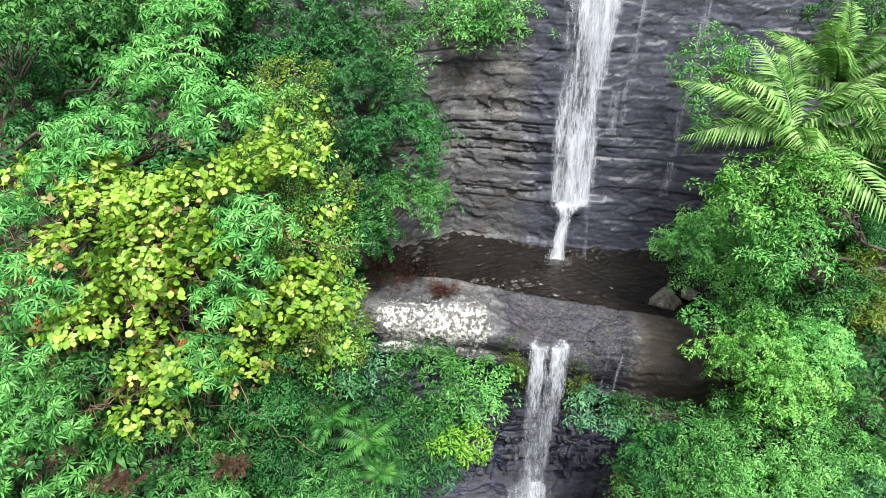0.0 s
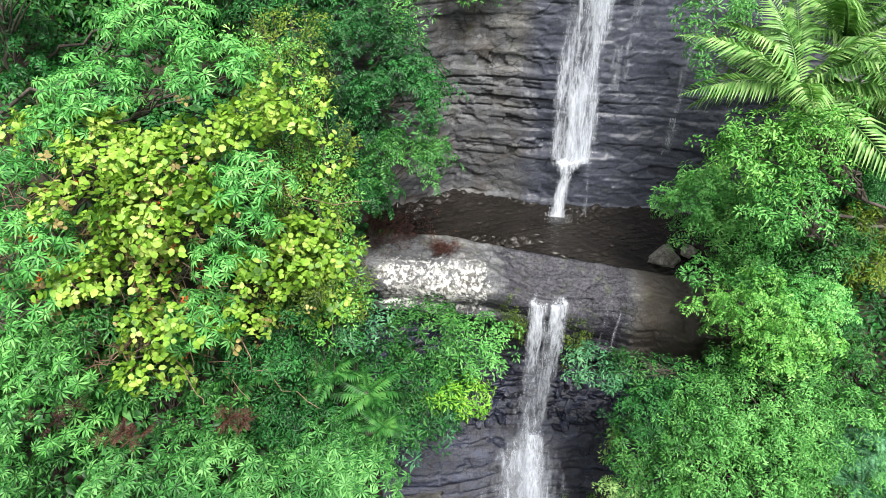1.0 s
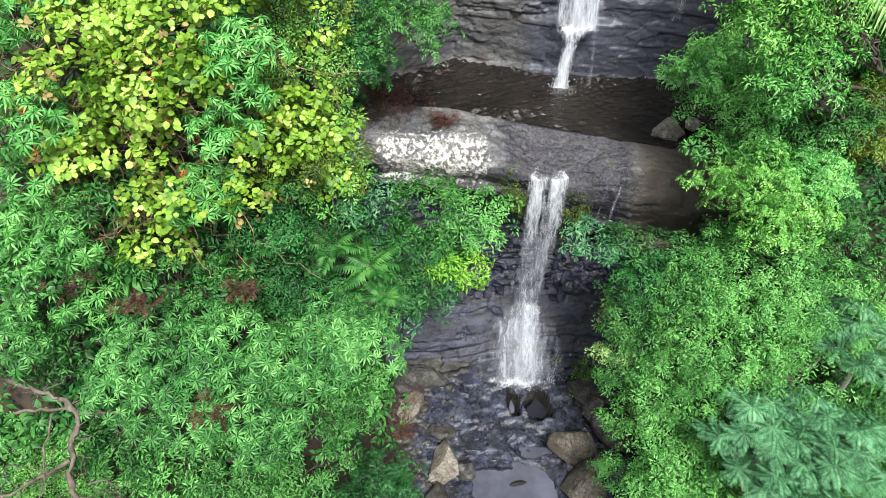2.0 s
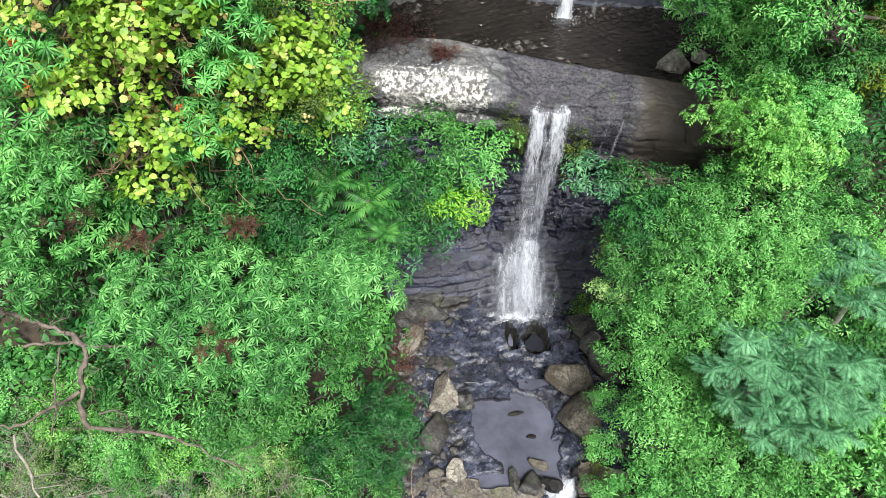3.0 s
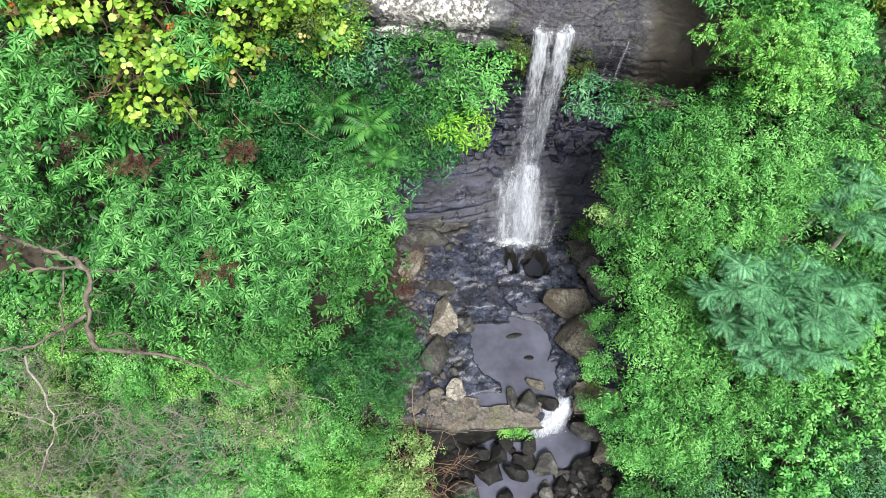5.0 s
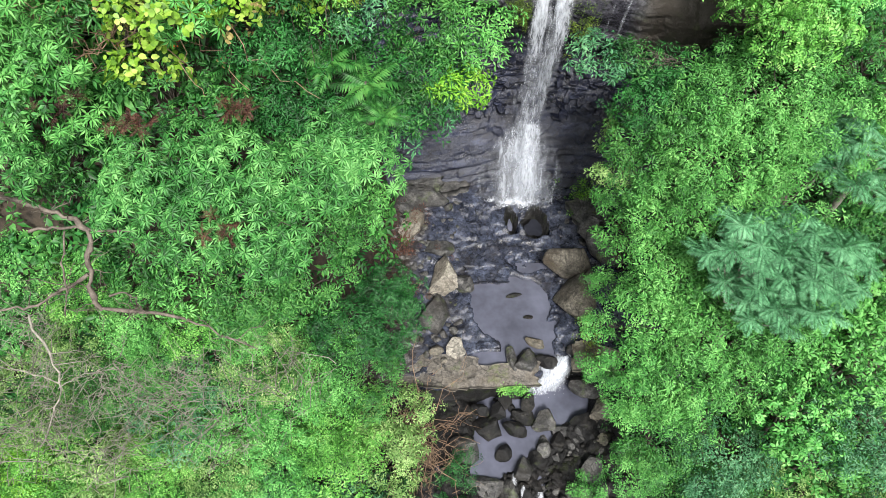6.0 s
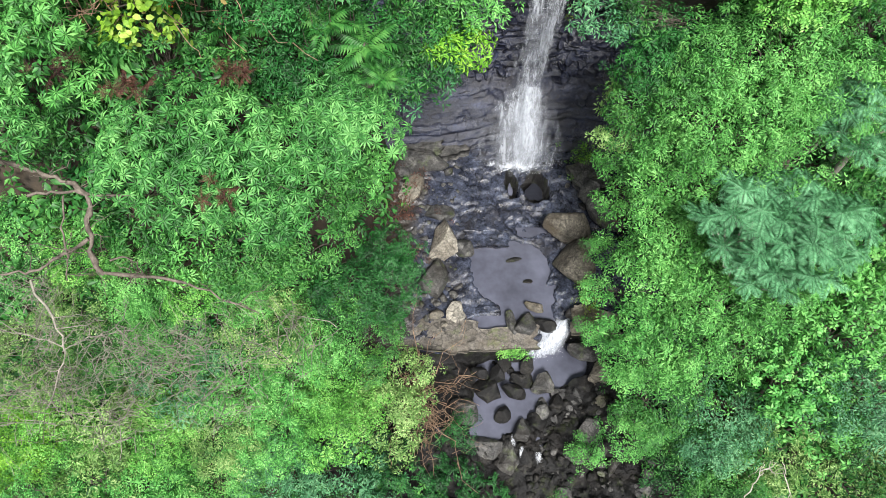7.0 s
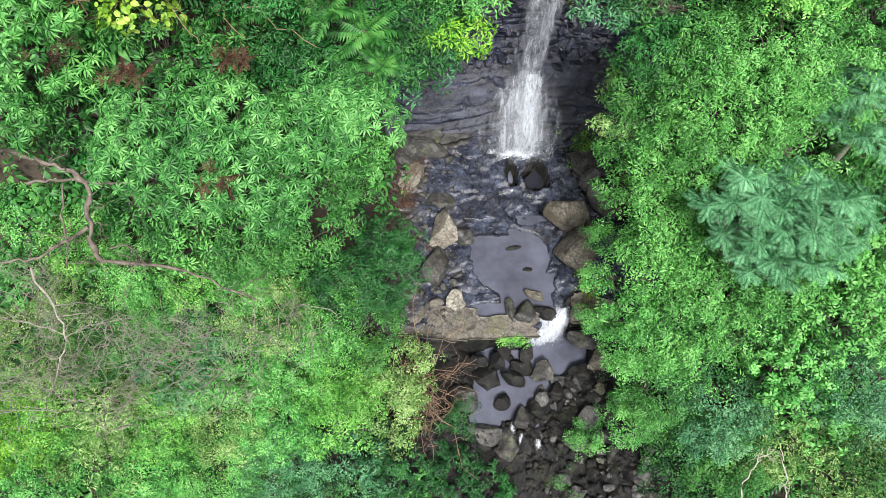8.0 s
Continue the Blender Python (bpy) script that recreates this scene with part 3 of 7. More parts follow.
def bed_z(x, y):
    """The streambed below the second fall."""
    z = -9.87 + 0.05 * np.maximum(y - 12, 0) + 0.07 * rough(x * 0.5, y * 0.5, 1.0) + 0.035 * rough(x * 1.6, y * 2.6, 6.0, 6)
    wob = 0.4 * rough(x * 1.3, y * 1.3, 17.0, 5)
    for cx, cy, rx, ry, deep in ((2.55, 10.5, 1.55, 1.45, 0.42), (2.95, 9.3, 1.0, 1.1, 0.4), (1.9, 8.55, 0.95, 0.3, 0.35), (2.75, 14.55, 0.24, 0.62, 1.0), (3.75, 14.45, 0.55, 0.72, 0.8), (3.3, 13.0, 1.0, 0.9, 0.12)):
        pool = np.abs((x - cx + 0.25 * (y - cy)) / rx) ** 3 + np.abs((y - cy) / ry) ** 3 + wob
        z = z - deep * (1 - step(0.85, 1.1, pool))
    lay = z * 15 + 0.5 * smooth_noise(x * 0.8, y * 0.8, 33.0)
    z = z + 0.9 * (np.floor(lay) + step(0.75, 1.0, lay - np.floor(lay)) - lay) / 15
    z = z + 0.22 * step(0.5, 2.6, axis_x(y) - x - 1.6) + 0.3 * step(0.5, 2.4, x - axis_x(y) - 2.4)
    wx, wy = x + 0.12 * rough(x * 2, y * 2, 41.0), y + 0.12 * rough(x * 2, y * 2, 43.0)
    z = z + 0.065 * plates(wx * 1.1, wy * 1.6, 3.0) + 0.022 * plates(wx * 4.0, wy * 5.0, 5.0)
    brink = np.interp(x, [-3, 0.5, 3.0, 3.6, 4.0, 4.9, 5.3, 8], [7.5, 7.5, 7.6, 7.9, 8.4, 8.4, 7.6, 7.3]) + 0.15 * smooth_noise(x * 1.5, 0 * x, 5.0)
    low = -11.33 + 0.16 * rough(x * 0.7, y * 0.7, 12.0) + 0.08 * rough(x * 2.3, y * 2.3, 14.0, 6) + 0.5 * step(1.2, 3.4, np.abs(x - 2.9)) + 0.2 * step(5.0, 4.0, y + 0.5 * (x - 3))
    basin = ((x - 2.0 - 0.75 * (y - 5.5)) / (1.25 + 0.3 * (y - 5.5))) ** 2 + ((y - 6.2) / 1.65) ** 2 + 0.35 * rough(x * 1.1, y * 1.1, 23.0)
    low = low - 0.28 * (1 - step(0.7, 1.15, basin)) + 0.12 * step(1.1, 1.9, basin)
    low = low - 0.75 * (1 - step(0.5, 1.15, ((x - 4.35) / 1.15) ** 2 + ((y - 7.45) / 0.85) ** 2))
    low = low + 0.14 * plates(wx * 2.0, wy * 2.0, 9.0) + 0.06 * plates(wx * 4.5, wy * 4.5, 11.0)
    low = low - 0.04 * np.maximum(4.5 - y, 0) - 1.2 * step(3.2, 5.5, np.abs(x - axis_x(y))) * step(1.0, -3.0, y)
    k = step(-0.12, 0.3, y - brink)
    return low * (1 - k) + z * k


def build_bed():
    xs, ys = np.arange(-4.5, 9.2, 0.06), np.concatenate([np.arange(-16.0, 0.0, 0.2), np.arange(0.0, 17.6, 0.06)])
    gx, gy = np.meshgrid(xs, ys, indexing="ij")
    me = mesh_of("stream_bed", np.stack([gx, gy, bed_z(gx, gy)], -1).reshape(-1, 3), sheet(*gx.shape), False)
    me.materials.append(M_BED), me.materials.append(M_WETROCK_SHADED)
    mid = np.empty(len(me.polygons) * 3)
    me.polygons.foreach_get("center", mid)
    mid = mid.reshape(-1, 3)
    # faces in the pits and low creek get the black stone as painted shade
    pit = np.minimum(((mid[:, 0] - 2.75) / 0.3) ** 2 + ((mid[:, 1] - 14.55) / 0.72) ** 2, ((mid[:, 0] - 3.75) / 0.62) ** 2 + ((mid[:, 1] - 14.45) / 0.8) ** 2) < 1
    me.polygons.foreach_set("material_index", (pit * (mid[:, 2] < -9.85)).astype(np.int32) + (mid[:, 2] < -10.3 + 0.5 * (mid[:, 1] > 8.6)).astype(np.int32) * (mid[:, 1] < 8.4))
    thing("stream_bed", "dark wet rock shelf of a jungle stream, shade coloured into hollows", "stream bed", kind="structure", data=me)


def water(name, label, x0, x1, y0, y1, z, material, wave=0.0, source=(4.4, 21.8)):
    """A level sheet of water; the stone about it draws its rim. wave: the height of the rings that spread from the fall."""
    nx, ny = (300, 110) if wave else (60, 24)
    xs = np.linspace(x0, x1, nx)
    a, b = y0(xs), y1(xs)
    g = np.stack([np.stack([xs, a + (b - a) * k, 0 * xs + z], -1) for k in np.linspace(0, 1, ny)], 1)
    if wave:
        gx, gy = g[..., 0], g[..., 1]
        far = np.hypot(gx - source[0], (gy - source[1]) * 1.3) + 0.25 * rough(gx * 0.7, gy * 0.7, 4.0, 3)
        strength = (0.35 + 0.65 * step(-0.2, 0.5, rough(gx * 0.45, gy * 0.6, 8.0, 3))) * step(0.3, 1.0, far)
        chop = 0.8 * np.sin(far * 2 * np.pi / 0.42)
        for k in range(7):
            turn, length = 0.5 * np.pi + 0.75 * np.sin(2.1 * k + 0.6), 0.3 + 0.05 * k
            chop = chop + 0.42 * np.sin((gx * np.cos(turn) + gy * np.sin(turn) + 0.2 * smooth_noise(gx * 0.8, gy * 0.8, 3.0 + k)) * 2 * np.pi / length + 1.7 * k)
        g[..., 2] += wave * strength * (chop + 0.25 * np.abs(chop) * chop)
    me = mesh_of(name, g.reshape(-1, 3), sheet(nx, ny)[:, ::-1], True)
    return thing(name, label, "water", kind="structure", data=me, material=material)


def curtain(name, path, widths, material, seed, body=0.0, n=70, across=34, puff=0.12, frayed=0.55):
    """A sheet of falling water down a path of places, with its own folds; body: how full it is along the path."""
    path, widths = np.asarray(path, float), np.asarray(widths, float)
    s = np.linspace(0, len(path) - 1, n)
    k = np.arange(len(path))
    p = np.stack([np.interp(s, k, path[:, d]) for d in range(3)], -1)
    full = np.interp(s, k, np.broadcast_to(body, len(path)))[:, None]
    w = np.interp(s, k, widths)
    u = np.linspace(-1, 1, across)
    gx = p[:, 0][:, None] + 0.5 * w[:, None] * u[None]
    fold = smooth_noise(gx * 3 + seed, p[:, 2][:, None] * 0.35, seed) * puff
    gy = p[:, 1][:, None] - fold - 0.6 * puff * (1 - u[None] ** 2)
    gz = np.repeat(p[:, 2][:, None], across, 1) + 0.08 * smooth_noise(gx * 4, gx * 0 + 1, seed)
    me = mesh_of(name, np.stack([gx, gy, gz], -1).reshape(-1, 3), sheet(n, across), True)
    at = me.attributes.new("body", "FLOAT", "POINT")
    ragged = 0.12 * smooth_noise(gz * 1.3 + seed, gx * 0 + 2, seed)
    edge = full + 0.16 - frayed * np.abs(u[None] + ragged) ** 2.2 + 0 * gx
    at.data.foreach_set("value", edge.astype(np.float32).ravel())
    me.materials.append(material)
    return me


def droplets(name, path, widths, count, size, seed, throw=0.25):
    """Flecks of foam thrown off along a fall."""
    r = np.random.default_rng(seed)
    path, widths = np.asarray(path, float), np.asarray(widths, float)
    s = r.uniform(0, len(path) - 1, count)
    k = np.arange(len(path))
    p = np.stack([np.interp(s, k, path[:, d]) for d in range(3)], -1)
    p = p + r.normal(0, 1, (count, 3)) * np.stack([0.3 * np.interp(s, k, widths), 0 * s + throw * 0.5, 0 * s + 0.1], -1) - np.array([0, throw * 0.5, 0])
    base = np.array([[1, 0, 0], [0, 1, 0], [-1, 0, 0], [0, -1, 0], [0, 0, 2.2], [0, 0, -2.2]], float) * 0.5
    tri = np.array([[0, 1, 4], [1, 2, 4], [2, 3, 4], [3, 0, 4], [1, 0, 5], [2, 1, 5], [3, 2, 5], [0, 3, 5]])
    sc = size * r.uniform(0.4, 1.3, count)
    v = base[None] * sc[:, None, None] + p[:, None]
    return mesh_of(name, v.reshape(-1, 3), (tri[None] + 6 * np.arange(count)[:, None, None]).reshape(-1, 3))


# ---- leaves and sprigs ----
def blade(length, width, fold=0.25, droop=0.2, fine=1):
    """One leaf along +x, folded on its midrib and drooping to the tip; fine: 0 plain, 1 or 2 rounder."""
    if fine == 0:
        v = np.array([[0, 0, 0], [0.45, 0.5, fold * 0.5], [1, 0, -droop], [0.45, -0.5, fold * 0.5]])
        f = np.array([[0, 3, 2], [0, 2, 1]])
    elif fine == 1:
        v = np.array([[0, 0, 0], [0.42, 0.5, fold * 0.5], [0.5, 0, 0], [0.42, -0.5, fold * 0.5], [1, 0, -droop]])
        f = np.array([[0, 3, 2], [0, 2, 1], [3, 4, 2], [2, 4, 1]])
    else:
        v = np.array([[0, 0, 0], [0.2, 0.4, 0.4 * fold], [0.2, -0.4, 0.4 * fold], [0.62, 0.45, 0.4 * fold - droop * 0.4], [0.62, -0.45, 0.4 * fold - droop * 0.4], [1, 0, -droop], [0.4, 0, 0]])
        f = np.array([[0, 2, 6], [0, 6, 1], [2, 4, 6], [1, 6, 3], [6, 4, 5], [6, 5, 3]])
    return v * np.array([length, width, length]), f


def turned(vf, rx=0.0, ry=0.0, rz=0.0, at=(0, 0, 0), size=1.0):
    m = np.array(Euler((rx, ry, rz)).to_matrix())
    return (vf[0] * size) @ m.T + np.asarray(at, float), vf[1]


def palmate_sprig(r):
    """Ten narrow leaflets spread and drooping round one stalk, with a few young ones at the heart."""
    out = []
    for k in range(10):
        a = 2 * np.pi * k / 10 + r.normal(0, 0.1)
        lf = blade(0.27 * r.uniform(0.8, 1.12), 0.062, 0.22, 0.2)
        out.append(turned(lf, r.normal(0, 0.14), r.uniform(0.02, 0.38), a, (0.02 * np.cos(a), 0.02 * np.sin(a), 0)))
    for k in range(3):
        a = 2.1 * k + r.normal(0, 0.3)
        out.append(turned(blade(0.12, 0.035, 0.3, 0.1, 0), 0, -0.5, a, (0, 0, 0.02)))
    return joined(out)


def round_sprig(r, n=7, size=0.2):
    """Broad heart-shaped leaves along a trailing twig."""
    out = []
    for k in range(n):
        a = r.uniform(0, 2 * np.pi)
        lf = blade(size * r.uniform(0.6, 1.2), size * 0.9 * r.uniform(0.75, 1.05), 0.1, 0.12, 2)
        at = (0.42 * (k / n - 0.5) + r.normal(0, 0.06), r.normal(0, 0.09), r.uniform(-0.04, 0.08))
        out.append(turned(lf, r.normal(0, 0.3), r.uniform(-0.1, 0.55), a, at))
    return joined(out)


def pinnate_sprig(r, pairs=5, size=0.13):
    """Leaflets in pairs along two or three stalks."""
    out = []
    for s in range(3):
        a = 2 * np.pi * s / 3 + r.normal(0, 0.4)
        for k in range(pairs):
            for side in (1, -1):
                d = 0.06 + 0.065 * k
                lf = blade(size * r.uniform(0.8, 1.1), size * 0.42, 0.2, 0.15, 0)
                out.append(turned(lf, r.normal(0, 0.25), 0.25 + r.normal(0, 0.15), a + side * 1.1, (d * np.cos(a), d * np.sin(a), -0.35 * d * d / 0.4)))
    return joined(out)


def small_sprig(r, n=13, size=0.145, spread=0.15, slim=0.34):
    """Small leaves all round a twig end."""
    out = []
    for k in range(n):
        a = 2.4 * k + r.normal(0, 0.3)
        d = spread * math.sqrt((k + 0.5) / n)
        lf = blade(size * r.uniform(0.75, 1.25), size * slim, 0.22, 0.15, 0)
        out.append(turned(lf, r.normal(0, 0.24), r.uniform(-0.3, 0.45), a, (d * np.cos(a), d * np.sin(a), 0.1 * (1 - d / spread) + r.normal(0, 0.02))))
    return joined(out)


def broad_sprig(r, n=7, size=0.2):
    """A whorl of pointed leaves."""
    out = []
    for k in range(n):
        a = 2 * np.pi * k / n + r.normal(0, 0.25)
        lf = blade(size * r.uniform(0.75, 1.2), size * 0.42, 0.2, 0.22)
        out.append(turned(lf, r.normal(0, 0.25), r.uniform(0.0, 0.6), a, (0.03 * np.cos(a), 0.03 * np.sin(a), r.normal(0, 0.03))))
    return joined(out)


def feather(r, length=0.75, pairs=15, width=0.16, arch=0.35, fine=0, slim=0.22):
    """A feathery frond: narrow leaflets in pairs along an arching rib."""
    out = []
    for k in range(pairs):
        t = (k + 1) / pairs
        size = width * math.sin(np.pi * min(0.12 + 0.88 * t, 0.985)) ** 0.7
        d = length * t
        z = arch * length * (0.45 * t - t * t)
        for side in (1, -1):
            lf = blade(max(size, 0.02) * r.uniform(0.9, 1.1), max(size, 0.03) * slim, 0.2, 0.3, fine)
            out.append(turned(lf, side * 0.2, 0.25 + r.normal(0, 0.1), side * (1.25 - 0.45 * t), (d, 0, z)))
    rib = np.stack([np.linspace(0, length, 7), np.zeros(7), arch * length * (0.45 * np.linspace(0, 1, 7) - np.linspace(0, 1, 7) ** 2) - 0.004], -1)
    out.append(tube(rib, np.linspace(0.012, 0.003, 7) * length, 3))
    return joined(out)


def feather_sprig(r):
    return joined([turned(feather(r, 0.62 * r.uniform(0.8, 1.1), 13, 0.13, 0.25, 0, 0.3), 0, r.uniform(-0.1, 0.25), 2 * np.pi * k / 7 + r.normal(0, 0.2)) for k in range(7)])


def area_of(vf):
    v, f = vf
    a, b, c = v[f[:, 0]], v[f[:, 1]], v[f[:, 2]]
    return float(np.linalg.norm(np.cross(b - a, c - a), axis=1).sum() / 2)


_r = np.random.default_rng(3)
SPRIGS = {
    "palmate": [palmate_sprig(_r) for _ in range(4)],
    "round": [round_sprig(_r) for _ in range(5)],
    "pinnate": [pinnate_sprig(_r) for _ in range(4)],
    "small": [small_sprig(_r) for _ in range(5)],
    "tiny": [small_sprig(_r, 14, 0.095, 0.15, 0.42) for _ in range(4)],
    "broad": [broad_sprig(_r) for _ in range(5)],
    "feather": [feather_sprig(_r) for _ in range(4)],
}


def scatter(kind, places, normals, sizes):
    """Many sprigs of a kind as one pair of arrays, each turned to its normal."""
    n = len(places)
    nz = normals / (np.linalg.norm(normals, axis=1)[:, None] + 1e-9)
    ref = rng.normal(0, 1, (n, 3))
    ux = np.cross(ref, nz)
    ux /= np.linalg.norm(ux, axis=1)[:, None] + 1e-9
    uy = np.cross(nz, ux)
    frames = np.stack([ux, uy, nz], -1)
    pick = rng.integers(0, len(SPRIGS[kind]), n)
    chunks = []
    for k, (v, f) in enumerate(SPRIGS[kind]):
        sel = np.where(pick == k)[0]
        if len(sel):
            vv = np.einsum("nij,vj->nvi", frames[sel] * sizes[sel][:, None, None], v) + places[sel][:, None]
            ff = f[None] + (np.arange(len(sel)) * len(v))[:, None, None]
            chunks.append((vv.reshape(-1, 3), ff.reshape(-1, 3)))
    return joined(chunks)


def crown_places(radii, lumps, n):
    """Places and normals on a billowing crown about the origin, and the lumps' middles."""
    radii = np.asarray(radii, float)
    lumps = int(lumps * 1.5)
    d = rng.normal(0, 1, (lumps, 3))
    d[:, 2] = np.abs(d[:, 2]) * 0.9 - 0.25
    d /= np.linalg.norm(d, axis=1)[:, None]
    mid = d * radii * rng.uniform(0.45, 0.8, (lumps, 1))
    size = rng.uniform(0.25, 0.5, lumps) * (11.0 / max(lumps, 4)) ** 0.22
    which = rng.choice(lumps, n, p=size**2 / (size**2).sum())
    u = rng.normal(0, 1, (n, 3))
    u /= np.linalg.norm(u, axis=1)[:, None]
    u[:, 2] = np.where(u[:, 2] < -0.35, -u[:, 2], u[:, 2])
    back = (u * d[which]).sum(1) < -0.3
    u[back] *= -1
    shell = rng.uniform(0.55, 1.15, n) ** 0.7
    p = mid[which] + u * size[which][:, None] * radii * shell[:, None]
    loose = rng.random(n) < 0.4
    dome = u.copy()
    dome[:, 2] = np.abs(dome[:, 2]) * 1.1 - 0.1
    p[loose] = (dome * radii * rng.uniform(0.7, 1.02, (n, 1)))[loose]
    p += 0.12 * rng.normal(0, 1, (n, 3)) * radii.mean() * 0.5
    nrm = u * 0.6 + np.array([0, -0.15, 0.75]) + rng.normal(0, 0.22, (n, 3))
    return p, nrm, mid


def spaced(p, apart):
    """Which of the places to keep so that the whorls stand clear of one another."""
    kept = []
    for i in range(len(p)):
        if not kept or (((p[kept] - p[i]) ** 2).sum(1) > apart * apart).all():
            kept.append(i)
    return np.array(kept)


def tufted(p, nrm, apart):
    """Gather the sprigs into small domes, as twig ends bear them, with clefts between."""
    heart = p[spaced(p[:700], apart)]
    near = ((p[:, None] - heart[None]) ** 2).sum(2).argmin(1)
    off = p - heart[near]
    d = np.linalg.norm(off, axis=1)[:, None]
    up = nrm / np.linalg.norm(nrm, axis=1)[:, None]
    rise = np.clip(1 - (d / (0.62 * apart)) ** 2, -0.6, 1)
    return heart[near] + off * 0.82 + up * 0.58 * apart * rise, nrm + 1.1 * off / apart


def plant(name, label, category, x, y, z, r, kind, material, lumps=8, flat=0.8, cover=2.2, size=1.0, bark=None, group="", seed_more=0, trunk=0.05):
    """A tree or shrub whose crown is centred at x, y, z and whose stem stands on the ground below."""
    side = 1.0 if x > float(axis_x(y)) else -1.0
    for k in range(14):
        rx, ry = x + side * 0.5 * k, y + 0.12 * k
        base = float(ground_z(np.array(rx), np.array(ry)))
        if base > z - 1.2 * r - 1.5:
            break
    ob = tagged(new(name), label, category, group)
    ob.location = (rx, ry, min(base, z - 0.5 * r))
    up = np.array([x - rx, y - ry, z - ob.location.z])
    one = np.mean([area_of(s) for s in SPRIGS[kind]]) * size * size
    n = int(cover * 2.6 * np.pi * r * r * (0.45 + 0.55 * flat) / one * 0.5)
    p, nrm, mid = crown_places((r, r, r * flat), lumps, max(n, 12))
    if kind == "palmate":
        p2, nrm2, _ = crown_places((r, r, r * flat), lumps, 3 * n)
        order = np.argsort(-np.linalg.norm(p2 / np.array([1, 1, flat]), axis=1))
        keep = order[spaced(p2[order], 0.27 * size)][: int(0.75 * n)]
        p, nrm = np.concatenate([p2[keep], 0.82 * p[: n - len(keep)]]), np.concatenate([nrm2[keep], nrm[: n - len(keep)]])
    if kind in ("small", "tiny", "broad", "pinnate"):
        p, nrm = tufted(p, nrm, 0.3 + 0.12 * min(r, 1.8))
    if kind == "round":
        nrm = nrm + rng.normal(0, 0.5, nrm.shape)
    v, f = scatter(kind, p + up, nrm, size * rng.uniform(0.75, 1.25, len(p)))
    piece("crown" if trunk >= 0.04 else "foliage", mesh_of("crown", v, f), material, ob)
    thick = trunk * max(r, 0.6)
    root = np.array([0, 0, -0.15])
    fork = up * 0.62 - np.array([0, 0, 0.25 * r])
    stem = [limb(root, fork, thick, thick * 0.7, 0, 0.25, 9, 7)]
    for m in mid:
        stem.append(limb(fork, m + up, thick * 0.55, thick * 0.12, -0.05 * r, 0.3, 7, 5))
    piece("trunk" if trunk >= 0.04 else "stem", mesh_of("trunk", *joined(stem), True), bark or M_BARK, ob)
    return ob


def drape(label, path, wide, kind, material, count, size):
    """A vine that hangs in a loose curtain along a path of places, down to the ground."""
    path = np.asarray(path, float)
    ob = tagged(new("hanging_vine"), label, "vine")
    foot = path[-1].copy()
    foot[2] = min(float(ground_z(foot[0], foot[1])), foot[2] - 0.3)
    ob.location = foot
    s = rng.uniform(0, len(path) - 1, count)
    k = np.arange(len(path))
    p = np.stack([np.interp(s, k, path[:, d]) for d in range(3)], -1)
    strand = rng.integers(0, 9, count)
    off = (strand - 4) / 4 * wide + 0.12 * np.sin(s * 3 + strand)
    p = p + np.stack([off + rng.normal(0, 0.14, count), rng.normal(0, 0.18, count) + 0.25 * (off / wide) ** 2, rng.normal(0, 0.16, count)], -1)
    v, f = scatter(kind, p - foot, np.array([0, -0.55, 0.7]) + rng.normal(0, 0.4, (count, 3)), size * rng.uniform(0.6, 1.3, count))
    piece("foliage", mesh_of("foliage", v, f), material, ob)
    for j in range(-3, 4, 2):
        run = np.concatenate([path + np.array([j / 4 * wide, 0.15, 0]), foot[None] + np.array([[0.1 * j, 0, -0.1]])]) - foot
        piece("stem", mesh_of("stem", *tube(run + rng.normal(0, 0.05, run.shape), np.full(len(run), 0.012), 4), True), M_BARK, ob)
    return ob


def umbrella_tree(label, x, y, z, r, rosettes, length, group="feathery trees"):
    """A flat-topped tree: tiers of feathery fronds spread from the branch ends."""
    ob = tagged(new("tree"), label, "tree", group)
    base = float(ground_z(np.array(x), np.array(y)))
    ob.location = (x, y, min(base, z - 1.0))
    up = np.array([0, 0, z - ob.location.z])
    chunks, tips = [], []
    for k in range(rosettes):
        a, d = 2.4 * k, r * math.sqrt((k + 0.5) / rosettes)
        d *= rng.uniform(0.75, 1.35)
        tip = up + np.array([d * math.cos(a), d * math.sin(a), -0.12 * d * d / r + rng.normal(0, 0.14)]) + np.array([rng.normal(0, 0.16), rng.normal(0, 0.16), 0])
        tips.append(tip)
        for j in range(9):
            fr = feather(rng, length * rng.uniform(0.7, 1.1), 15, 0.16, 0.22, 0, 0.26)
            chunks.append(turned(fr, rng.normal(0, 0.15), rng.uniform(-0.12, 0.18), 2 * np.pi * j / 9 + a + rng.normal(0, 0.15), tip))
    piece("crown", mesh_of("crown", *joined(chunks)), L_FEATHER, ob)
    stem = [limb((0, 0, -0.2), up * 0.7, 0.13, 0.08, 0, 0.2, 9, 7)]
    for tip in tips:
        stem.append(limb(up * 0.7, tip, 0.035, 0.012, -0.1, 0.25, 6, 4))
    piece("trunk", mesh_of("trunk", *joined(stem), True), M_PALE_BARK, ob)
    return ob


def frond_mesh(name, length, pairs, width, arch, slim, seed):
    return mesh_of(name, *feather(np.random.default_rng(seed), length, pairs, width, arch, 1, slim))


